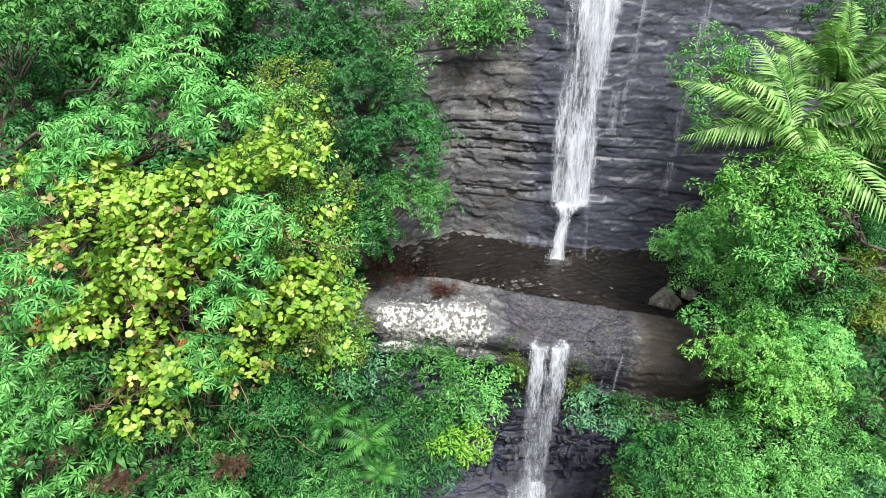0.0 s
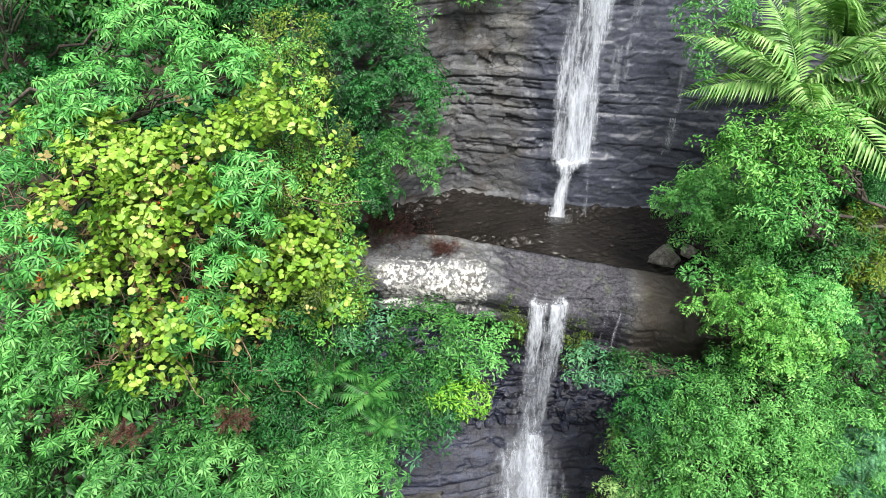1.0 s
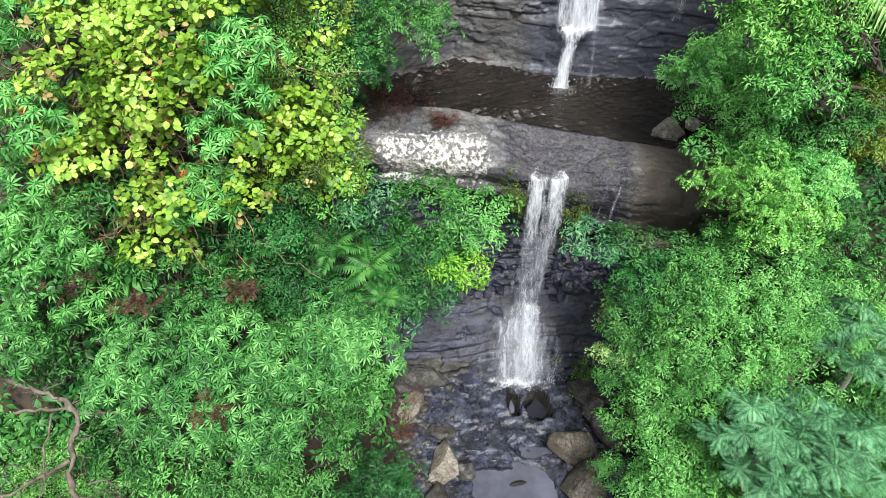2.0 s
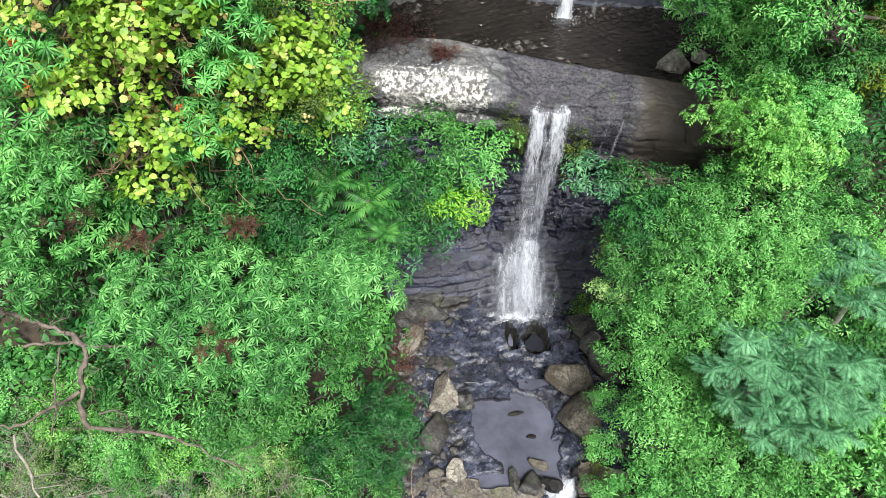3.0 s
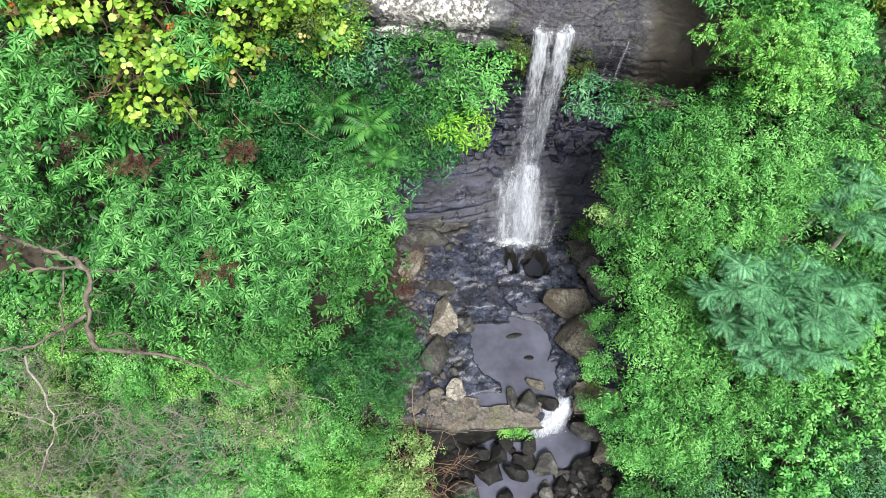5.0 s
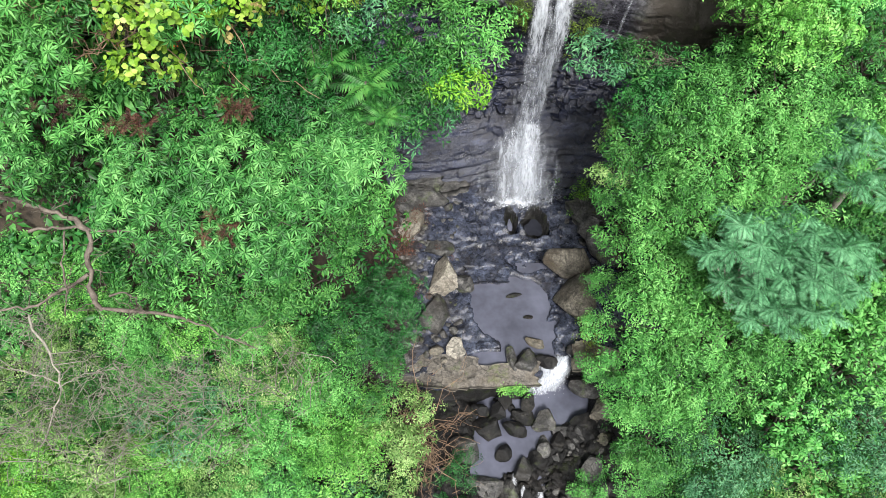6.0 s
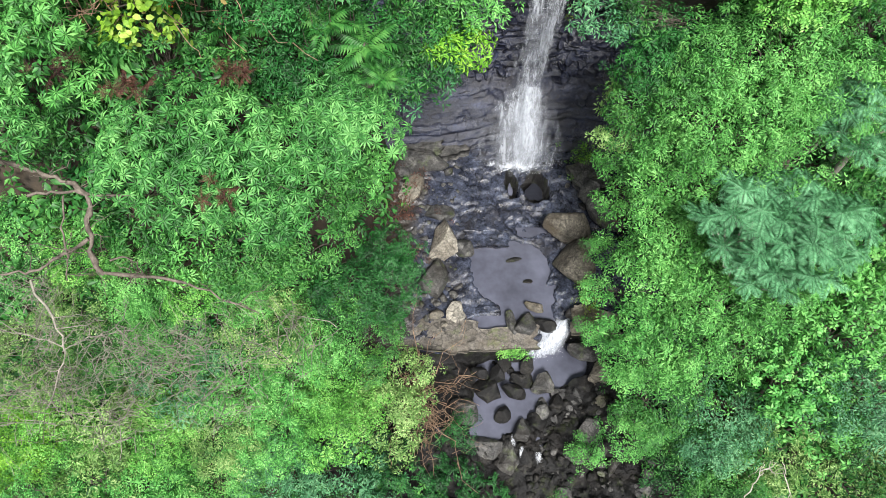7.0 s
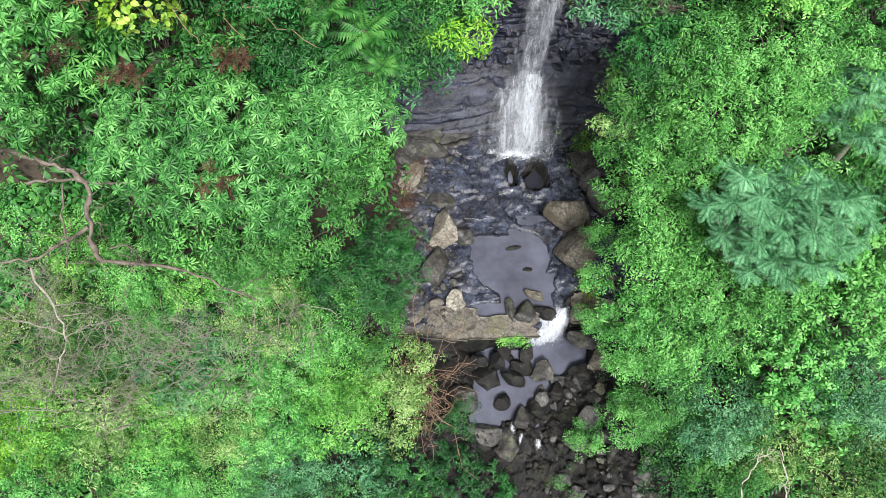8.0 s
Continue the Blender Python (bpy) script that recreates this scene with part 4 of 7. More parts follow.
def rosette(name, label, category, x, y, z, fronds, meshes, material, trunk_r, lift=(10, 60), size=1.0, dead=0, group="", bark=None):
    """A palm or tree fern: a trunk and fronds that radiate from its top."""
    side = 1.0 if x > float(axis_x(y)) else -1.0
    for k in range(10):
        rx, ry = x + side * 0.4 * k, y + 0.15 * k
        base = float(ground_z(np.array(rx), np.array(ry)))
        if base > z - 2.5:
            break
    ob = tagged(new(name), label, category, group)
    ob.location = (x, y, min(base, z - 0.4))
    top = z - ob.location.z
    piece("trunk", mesh_of("trunk", *limb((rx - x, ry - y, -0.2), (0, 0, top), trunk_r * 1.25, trunk_r, 0, 0.12, 10, 9), True), bark or M_BARK, ob)
    for k in range(fronds + dead):
        me = meshes[k % len(meshes)]
        old = k >= fronds
        if old:
            me = me.copy()
            me.materials.clear()
            me.materials.append(L_DEAD)
        fr = piece("dead_frond" if old else "frond", me, material, ob, "withered red-brown frond" if old else "")
        a = 2.4 * k + rng.normal(0, 0.15)
        el = -math.radians(rng.uniform(-35, 25) if old else lift[0] + (lift[1] - lift[0]) * (k / fronds) + rng.normal(0, 4))
        s = size * rng.uniform(0.85, 1.1) * (0.7 if old else 1.0)
        fr.matrix_basis = Matrix.LocRotScale((0, 0, top), Euler((rng.normal(0, 0.25), el, a)), (s, s, s))
    return ob


# ---- stones ----
def stone_mesh(name, seed, sub=3, cuts=15, chip=0.03, near=(0.48, 0.74)):
    """A boulder: a ball with flat faces broken off it and worn edges."""
    r = np.random.default_rng(seed)
    bm = bmesh.new()
    bmesh.ops.create_icosphere(bm, subdivisions=sub, radius=1.0)
    v = np.array([p.co[:] for p in bm.verts])
    f = np.array([[p.index for p in q.verts] for q in bm.faces])
    bm.free()
    for _ in range(cuts):
        d = r.normal(0, 1, 3)
        d /= np.linalg.norm(d)
        over = v @ d - r.uniform(*near)
        v = v - np.maximum(over, 0)[:, None] * d * 0.985
    v = v + v * (chip * rough(v[:, 0] * 2 + seed, v[:, 1] * 2 + v[:, 2] * 1.7, seed))[:, None]
    v = v + v * (1.2 * chip * rough(v[:, 0] * 6 + seed, v[:, 1] * 6 - v[:, 2] * 5, seed + 3))[:, None]
    return mesh_of(name, v, f, sub < 4 and False)


STONES = [stone_mesh("stone", 40 + k, 4, 13, 0.03, (0.42, 0.72)) for k in range(8)]


def slab(name, label, x, y, z, sx, sy, sz, turn, material, seed, tilt=0.0):
    """A flat slab with chipped, uneven edges."""
    n = 14
    u = np.linspace(-1, 1, n)
    gx, gy = np.meshgrid(u, u, indexing="ij")
    edge = 1 - 0.16 * hash_noise(np.floor(4 * np.arctan2(gy, gx)), 0 * gx + seed) - 0.05 * rough(gx * 2, gy * 2, seed)
    top = np.stack([gx * edge * sx, gy * edge * sy, sz + 0.03 * rough(gx * 1.5, gy * 1.5, seed + 1) + 0 * gx], -1)
    low = top * np.array([0.94, 0.94, 0]) + np.array([0, 0, -sz])
    i = np.arange(n * n).reshape(n, n)
    rim = np.concatenate([i[:-1, 0], i[-1, :-1], i[:0:-1, -1], i[0, :0:-1]])
    nxt = np.roll(rim, -1)
    walls = np.concatenate([np.stack([rim, rim + n * n, nxt + n * n], 1), np.stack([rim, nxt + n * n, nxt], 1)])
    me = mesh_of(name, np.concatenate([top.reshape(-1, 3), low.reshape(-1, 3)]), np.concatenate([sheet(n, n), sheet(n, n)[:, ::-1] + n * n, walls[:, ::-1]]), False)
    ob = thing(name, label, "rock", data=me, material=material)
    ob.matrix_world = Matrix.LocRotScale((x, y, z), Euler((tilt, -tilt * 0.5, turn)), (1, 1, 1))
    return ob


def stone(name, label, x, y, z, sx, sy, sz, turn, mesh_no, material, tilt=0.0, group=""):
    me = STONES[mesh_no % 8].copy()
    me.materials.append(material)
    ob = thing(name, label, "rock", group, data=me)
    ob.matrix_world = Matrix.LocRotScale((x, y, z), Euler((tilt, tilt * 0.6, turn)), (sx, sy, sz))
    return ob


# ---- the large structure ----
build_ground()
rock_wall("upper_cliff", "tall bedded grey-brown cliff, soaked dark beside the falling water", -6.5, 14.5, -1.2, 13.6, upper_face, 11.0, M_ROCK_DRY, 0.064, 0.048, 0.46, lambda x, z: (0.85 - 0.5 * step(2.5, 5.5, x)) * (1 - 0.35 * step(5, 7, z)))
rock_wall("lower_cliff", "dark wet thin-bedded cliff under the hanging ledge", -4.5, 10.5, -10.8, -1.0, lower_face, 31.0, M_ROCK_WET, 0.05, 0.04, 0.27, lambda x, z: 0.7 + 0.15 * step(-8.2, -6.5, z))
build_ledge()
build_bed()
water("upper_pool", "dark brown plunge pool with rippled surface", -2.6, 10.6, lambda x: np.interp(x, [-3.4, -2.3, 0.1, 1.5, 4.2, 6.3, 7.5, 11], [20.9, 20.6, 20.4, 19.8, 18.9, 18.2, 17.8, 18.0]) - 0.05, lambda x: upper_face(x, 0 * x) + 0.5, -0.02, M_POOL, 0.03)
water("lower_pool", "still pool mirroring overcast sky, its grey partly in the colour", 0.2, 4.9, lambda x: 8.15 + 0.08 * x, lambda x: 12.6 + 0 * x, -10.02, M_POOL_SKY_GREY)
water("creek_pool", "shallow creek water, grey sky in its colour, among dark stones", 0.3, 6.2, lambda x: 4.0 + 0.25 * (x - 3), lambda x: 8.35 + 0 * x, -11.26, M_POOL_SKY_GREY)

for x, y, rx, ry, look_of in ((2.75, 14.42, 0.1, 0.3, M_POOL_SKY_GREY), (3.72, 14.3, 0.36, 0.4, M_POTHOLE)):
    turn = np.linspace(0, 2 * np.pi, 25)[:-1]
    rim = 1 + 0.12 * np.sin(3 * turn + x) + 0.06 * np.sin(5 * turn)
    disc = np.stack([x + rx * rim * np.cos(turn), y + ry * rim * np.sin(turn), 0 * turn - 10.12], -1)
    tris = np.array([[24, k, (k + 1) % 24] for k in range(24)])
    thing("pothole_water", "still grey water in a dark round pothole", "water", kind="structure", data=mesh_of("pothole_water", np.concatenate([disc, [[x, y, -10.12]]]), tris, True), material=look_of)


def waterfall(name, label, sheets):
    ob = thing(name, label, "waterfall")
    for nm, me in sheets:
        piece(nm, me, M_DROP if nm == "spray" else None, ob, "", "stuff" if nm == "spray" else "")
    return ob


F1 = [(5.25, 23.2, 13.7), (5.1, 22.85, 9.2), (4.95, 22.75, 6.0), (4.8, 22.5, 4.3), (4.85, 22.35, 2.05)]
F2 = [(4.55, 22.3, 2.15), (4.62, 22.05, 1.5), (4.5, 21.9, 0.6), (4.42, 21.8, -0.05)]
waterfall("waterfall", "broad white veil of water down the upper cliff into the pool", [
    ("water_sheet", curtain("water_sheet", F1, (2.3, 2.15, 1.95, 1.95, 1.6), M_FALL_A, 1.0, (0.26, 0.2, 0.06, 0.2, 0.26), frayed=0.42)),
    ("water_sheet", curtain("water_sheet", [(x + 0.35, y - 0.12, z) for x, y, z in F1], (1.3, 1.2, 0.95, 1.05, 1.1), M_FALL_B, 2.0, (0.34, 0.28, 0.08, 0.2, 0.24))),
    ("water_jet", curtain("water_jet", F2, (1.0, 0.62, 0.6, 0.95), M_FALL_A, 3.0, (0.05, 0.2, 0.24, 0.34))),
    ("water_jet", curtain("water_jet", [(5.45, 22.2, 2.1), (5.5, 22.0, 1.0), (5.5, 21.95, 0.0)], (0.5, 0.3, 0.45), M_FALL_THIN, 3.5, (0.1, 0.0, 0.14))),
    ("water_step", curtain("water_step", [(4.85, 22.25, 2.3), (4.8, 22.05, 2.12), (4.75, 21.95, 1.8)], (1.6, 1.8, 1.1), M_FALL_A, 4.0, (0.0, 0.2, -0.05))),
    ("spray", droplets("spray", F1, (2.1, 1.9, 1.8, 1.9, 1.8), 350, 0.014, 5, 0.15)),
    ("spray", droplets("spray", [(4.42, 21.8, 0.35), (4.4, 21.6, 0.0)], (0.9, 1.3), 160, 0.02, 6, 0.4)),
])
for x0, top, x1, low, wide in ((7.0, 10.5, 6.55, 5.0, 0.6), (9.1, 10.5, 8.5, 3.9, 0.55), (8.5, 3.7, 8.35, 2.3, 0.75), (6.35, 6.2, 6.2, 4.6, 0.9)):
    path = [(x0 + (x1 - x0) * k, upper_face(x0 + (x1 - x0) * k, top + (low - top) * k) - 0.22, top + (low - top) * k) for k in np.linspace(0, 1, 6)]
    waterfall("trickle", "thin white trickle down the wet cliff face", [("water_sheet", curtain("water_sheet", path, [wide] * 6, M_FALL_THIN, x0 * 1.7 + low, 0.1, 60, 14, 0.05))])
G1 = [(3.18, 17.85, -0.62), (3.13, 17.12, -0.74), (3.08, 16.9, -1.9), (3.02, 16.8, -4.4), (3.05, 16.75, -6.2), (3.1, 16.7, -7.0)]
G2 = [(3.8, 17.85, -0.62), (3.83, 17.12, -0.74), (3.8, 16.9, -1.9), (3.55, 16.8, -4.4), (3.4, 16.75, -6.2), (3.3, 16.7, -7.0)]
FAN = [(3.22, 16.75, -6.4), (3.14, 16.4, -7.1), (3.1, 15.95, -8.3), (3.15, 15.6, -9.2), (3.2, 15.35, -9.75)]
waterfall("waterfall", "twin white streams falling free from the ledge and fanning over rock", [
    ("water_sheet", curtain("water_sheet", G1, (0.8, 0.65, 0.8, 1.0, 1.15, 1.2), M_FALL_A, 5.0, (-0.4, 0.22, 0.12, -0.02, -0.04, 0.1), frayed=0.42)),
    ("water_sheet", curtain("water_sheet", G2, (0.8, 0.65, 0.75, 0.85, 0.9, 1.1), M_FALL_A, 6.0, (-0.4, 0.26, 0.18, 0.05, 0.0, 0.12), frayed=0.42)),
    ("water_veil", curtain("water_veil", [(x - 0.25, y - 0.1, z) for x, y, z in G2], (1.5, 1.35, 1.5, 1.5, 1.5, 1.6), M_FALL_B, 6.5, (-0.4, -0.06, 0.05, 0.04, 0.03, 0.08), frayed=0.4)),
    ("water_fan", curtain("water_fan", FAN, (1.3, 2.2, 3.2, 3.8, 4.0), M_FALL_FAN, 8.0, (0.04, 0.14, 0.1, 0.07, 0.1), puff=0.25, frayed=0.3)),
    ("water_fan", curtain("water_fan", [(x + 0.1, y - 0.1, z) for x, y, z in FAN], (0.8, 1.4, 2.4, 3.0, 3.2), M_FALL_FAN, 8.5, (0.14, 0.22, 0.1, 0.0, -0.02), puff=0.25, frayed=0.5)),
    ("water_rim", curtain("water_rim", [(2.95, 15.5, -9.5), (2.95, 15.36, -9.66), (2.95, 15.25, -9.78)], (2.3, 2.45, 2.5), M_FALL_A, 8.8, (-0.1, 0.24, 0.1), 16, 60, 0.1, 0.3)),
    ("mist", curtain("mist", [(3.2, 16.3, -6.0), (3.2, 15.9, -7.6), (3.2, 15.3, -9.2), (3.2, 14.9, -9.8)], (1.4, 2.7, 3.6, 3.3), M_MIST, 9.5, (-0.4, -0.1, -0.04, -0.3), frayed=0.75)),
    ("spray", droplets("spray", G1[1:] + FAN[2:], (1.2, 1.4, 1.6, 1.8, 1.8, 2.2, 2.4, 2.6), 260, 0.012, 8, 0.15)),
    ("spray", droplets("spray", [(2.5, 15.3, -9.65), (3.2, 15.2, -9.7), (4.2, 15.3, -9.65)], (0.8, 0.9, 0.8), 90, 0.018, 9, 0.25)),
])
for x, low in ((5.3, -2.9), (5.75, -3.3)):
    waterfall("trickle", "thin trickle dripping off the ledge face", [("water_sheet", curtain("water_sheet", [(x + 0.15, 16.95, -0.95), (x, 16.85, -2.0), (x - 0.12, 16.9, low)], (0.16, 0.2, 0.22), M_FALL_THIN, x * 3, 0.12, 40, 10, 0.04))])
H1 = [(4.39, 8.75, -9.81), (4.24, 8.40, -9.84), (4.07, 8.25, -9.96), (3.79, 8.04, -10.50), (3.49, 7.80, -11.14)]
waterfall("waterfall", "short white cascade spilling over the low ledge", [
    ("water_sheet", curtain("water_sheet", H1, (0.5, 0.73, 1.24, 1.66, 2.10), M_FALL_FAN, 9.0, (0.2, 0.4, 0.4, 0.32, 0.16), frayed=0.4)),
    ("water_sheet", curtain("water_sheet", [(x + 0.05, y - 0.05, z + 0.04) for x, y, z in H1], (0.3, 0.5, 0.8, 1.1, 1.3), M_FALL_A, 9.4, (0.2, 0.3, 0.3, 0.2, -0.05), frayed=0.6)),
    ("spray", droplets("spray", H1[2:], (0.8, 1.2, 1.6), 120, 0.02, 10, 0.3)),
])

for x, y, w in ((2.75, 4.15, 0.3), (3.3, 3.95, 0.4), (2.45, 4.6, 0.25)):
    z = float(bed_z(np.array(x), np.array(y))) + 0.06
    waterfall("cascade", "small white splash between dark creek stones", [("water_sheet", curtain("water_sheet", [(x, y + 0.2, z + 0.16), (x, y, z + 0.1), (x + 0.05, y - 0.25, z + 0.02)], (w * 0.6, w, w * 1.4), M_FALL_FAN, x * 5, (0.1, 0.2, -0.05), 24, 10, 0.05))])


# ---- trees, shrubs and vines on the gorge sides ----
plant("tree", "dark green tree with pointed whorled leaves on the gorge side", "tree", -15.85, 25.84, 7.71, 3.65, "broad", L_DARK, 8, 0.8, 1.7, 1.0, trunk=0.05)
plant("tree", "mid green tree with pointed whorled leaves on the gorge side", "tree", -12.53, 24.76, 8.49, 3.03, "broad", L_MID, 8, 0.8, 1.7, 1.0, trunk=0.05)
plant("tree", "mid green tree with pointed whorled leaves on the gorge side", "tree", -8.60, 22.62, 8.79, 2.96, "broad", L_MID, 8, 0.8, 1.7, 1.0, trunk=0.05)
plant("tree", "deep shadowy green tree with paired compound leaflets on the gorge side", "tree", -5.99, 23.43, 8.49, 2.67, "pinnate", L_DEEP_SHADE, 8, 0.8, 1.7, 1.0, trunk=0.05)
plant("tree", "dark green tree with pointed whorled leaves on the gorge side", "tree", -13.74, 22.15, 5.85, 2.89, "broad", L_DARK, 8, 0.8, 1.7, 1.0, trunk=0.05)
plant("tree", "mid green tree with pointed whorled leaves on the gorge side", "tree", -11.94, 18.44, 8.94, 1.44, "broad", L_MID, 8, 0.8, 1.7, 1.0, trunk=0.05)
plant("tree", "dark green tree with dense small leaves on the gorge side", "tree", -3.59, 24.35, 7.96, 2.79, "small", L_DARK, 8, 0.8, 1.7, 1.0, trunk=0.05)
plant("tree", "dark green tree with paired compound leaflets on the gorge side", "tree", -4.39, 22.39, 6.78, 2.45, "pinnate", L_DARK, 8, 0.8, 1.7, 1.0, trunk=0.05)
plant("tree", "mid green tree with dense small leaves on the gorge side", "tree", -1.92, 24.16, 7.99, 1.43, "small", L_MID, 8, 0.8, 1.7, 1.0, trunk=0.05)
plant("tree", "deep shadowy green tree with paired compound leaflets on the gorge side", "tree", -2.69, 20.71, 5.87, 2.33, "pinnate", L_DEEP_SHADE, 8, 0.8, 1.7, 1.0, trunk=0.05)
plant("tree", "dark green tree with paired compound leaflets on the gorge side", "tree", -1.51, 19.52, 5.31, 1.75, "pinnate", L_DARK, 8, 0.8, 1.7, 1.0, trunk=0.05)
plant("tree", "deep shadowy green tree with paired compound leaflets on the gorge side", "tree", -3.13, 18.93, 4.20, 1.75, "pinnate", L_DEEP_SHADE, 8, 0.8, 1.7, 1.0, trunk=0.05)
plant("tree", "mid green tree with paired compound leaflets on the gorge side", "tree", -1.29, 18.02, 3.82, 1.51, "pinnate", L_MID, 8, 0.8, 1.7, 1.0, trunk=0.05)
plant("tree", "dark green tree with paired compound leaflets on the gorge side", "tree", -2.48, 17.39, 3.16, 1.01, "pinnate", L_DARK, 8, 0.8, 1.7, 1.0, trunk=0.05)
plant("tree", "fresh light green tree with drooping palmate leaves on the gorge side", "tree", -6.66, 15.84, 8.58, 1.19, "palmate", L_FRESH, 5, 0.75, 1.7, 0.86, trunk=0.05)
plant("tree", "fresh light green tree with drooping palmate leaves on the gorge side", "tree", -5.36, 14.78, 7.76, 1.07, "palmate", L_FRESH, 5, 0.75, 1.7, 0.86, trunk=0.05)
plant("tree", "fresh light green tree with drooping palmate leaves on the gorge side", "tree", -7.90, 14.57, 7.28, 1.15, "palmate", L_FRESH, 5, 0.75, 1.7, 0.86, trunk=0.05)
plant("tree", "fresh light green tree with drooping palmate leaves on the gorge side", "tree", -7.02, 18.40, 9.24, 1.08, "palmate", L_FRESH, 5, 0.75, 1.7, 0.86, trunk=0.05)
plant("tree", "fresh light green tree with drooping palmate leaves on the gorge side", "tree", -8.76, 14.08, 6.62, 0.92, "palmate", L_FRESH, 5, 0.75, 1.7, 0.86, trunk=0.05)
plant("tree", "fresh light green tree with drooping palmate leaves on the gorge side", "tree", -4.32, 13.25, 5.70, 0.90, "palmate", L_FRESH, 5, 0.75, 1.7, 0.86, trunk=0.05)
plant("tree", "fresh light green tree with drooping palmate leaves on the gorge side", "tree", -4.85, 12.82, 4.76, 0.83, "palmate", L_FRESH, 5, 0.75, 1.7, 0.86, trunk=0.05)
plant("tree", "fresh light green tree with drooping palmate leaves on the gorge side", "tree", -9.18, 12.05, 4.47, 1.15, "palmate", L_FRESH, 5, 0.75, 1.7, 0.86, trunk=0.05)
plant("tree", "fresh light green tree with drooping palmate leaves on the gorge side", "tree", -9.35, 11.74, 3.32, 0.89, "palmate", L_FRESH, 5, 0.75, 1.7, 0.86, trunk=0.05)
plant("tree", "fresh light green tree with drooping palmate leaves on the gorge side", "tree", -5.85, 12.22, 2.46, 0.94, "palmate", L_FRESH, 5, 0.75, 1.7, 0.86, trunk=0.05)
plant("tree", "fresh light green tree with drooping palmate leaves on the gorge side", "tree", -5.11, 12.39, 3.96, 0.83, "palmate", L_FRESH, 5, 0.75, 1.7, 0.86, trunk=0.05)
plant("tree", "fresh light green tree with drooping palmate leaves on the gorge side", "tree", -9.53, 13.02, 5.95, 0.67, "palmate", L_FRESH, 5, 0.75, 1.7, 0.86, trunk=0.05)
plant("climbing_vine", "yellow-lime vine with broad rounded leaves over the hillside", "vine", -9.42, 14.29, 6.11, 1.17, "round", L_LIME, 6, 0.7, 1.6, 0.86, trunk=0.03)
plant("climbing_vine", "yellow-lime vine with broad rounded leaves over the hillside", "vine", -7.68, 13.72, 6.06, 1.21, "round", L_LIME, 6, 0.7, 1.6, 0.86, trunk=0.03)
plant("climbing_vine", "yellow-lime vine with broad rounded leaves over the hillside", "vine", -6.25, 13.35, 5.94, 1.26, "round", L_LIME, 6, 0.7, 1.6, 0.86, trunk=0.03)
plant("climbing_vine", "yellow-lime vine with broad rounded leaves over the hillside", "vine", -5.43, 13.92, 6.54, 0.91, "round", L_LIME, 6, 0.7, 1.6, 0.86, trunk=0.03)
plant("climbing_vine", "yellow-lime vine with broad rounded leaves over the hillside", "vine", -8.18, 12.92, 5.14, 1.26, "round", L_LIME, 6, 0.7, 1.6, 0.86, trunk=0.03)
plant("climbing_vine", "yellow-lime vine with broad rounded leaves over the hillside", "vine", -6.68, 12.65, 5.00, 1.31, "round", L_LIME, 6, 0.7, 1.6, 0.86, trunk=0.03)
plant("climbing_vine", "yellow-lime vine with broad rounded leaves over the hillside", "vine", -5.53, 12.82, 5.34, 0.89, "round", L_LIME, 6, 0.7, 1.6, 0.86, trunk=0.03)
plant("climbing_vine", "yellow-lime vine with broad rounded leaves over the hillside", "vine", -4.42, 14.70, 6.67, 0.95, "round", L_LIME, 6, 0.7, 1.6, 0.86, trunk=0.03)
plant("climbing_vine", "yellow-lime vine with broad rounded leaves over the hillside", "vine", -3.81, 14.78, 6.21, 0.73, "round", L_LIME, 6, 0.7, 1.6, 0.86, trunk=0.03)
plant("climbing_vine", "yellow-lime vine with broad rounded leaves over the hillside", "vine", -7.13, 12.17, 3.80, 1.19, "round", L_LIME, 6, 0.7, 1.6, 0.86, trunk=0.03)
plant("climbing_vine", "yellow-lime vine with broad rounded leaves over the hillside", "vine", -8.45, 12.21, 3.76, 0.90, "round", L_LIME, 6, 0.7, 1.6, 0.86, trunk=0.03)
plant("climbing_vine", "yellow-lime vine with broad rounded leaves over the hillside", "vine", -6.46, 11.81, 2.62, 1.06, "round", L_LIME, 6, 0.7, 1.6, 0.86, trunk=0.03)
plant("climbing_vine", "yellow-lime vine with broad rounded leaves over the hillside", "vine", -4.25, 12.80, 3.37, 1.10, "round", L_LIME, 6, 0.7, 1.6, 0.86, trunk=0.03)
plant("shrub", "olive yellow shrub with fine tiny leaves on the steep bank", "shrub", -3.39, 12.93, 2.78, 0.89, "tiny", L_OLIVE, 6, 0.7, 1.7, 1.1, trunk=0.03)
plant("climbing_vine", "yellow-lime vine with broad rounded leaves over the hillside", "vine", -3.66, 13.48, 3.91, 0.81, "round", L_LIME, 6, 0.7, 1.6, 0.86, trunk=0.03)
plant("climbing_vine", "yellow-lime vine with broad rounded leaves over the hillside", "vine", -2.77, 13.62, 3.16, 0.75, "round", L_LIME, 6, 0.7, 1.6, 0.86, trunk=0.03)
plant("climbing_vine", "yellow-lime vine with broad rounded leaves over the hillside", "vine", -7.15, 11.75, 1.13, 0.95, "round", L_LIME, 6, 0.7, 1.6, 0.86, trunk=0.03)
plant("climbing_vine", "yellow-lime vine with broad rounded leaves over the hillside", "vine", -4.81, 12.33, 2.39, 0.79, "round", L_LIME, 6, 0.7, 1.6, 0.86, trunk=0.03)
plant("shrub", "dark green shrub with dense small leaves on the steep bank", "shrub", -3.99, 12.74, 2.06, 0.82, "small", L_DARK, 6, 0.7, 1.7, 0.8, trunk=0.03)
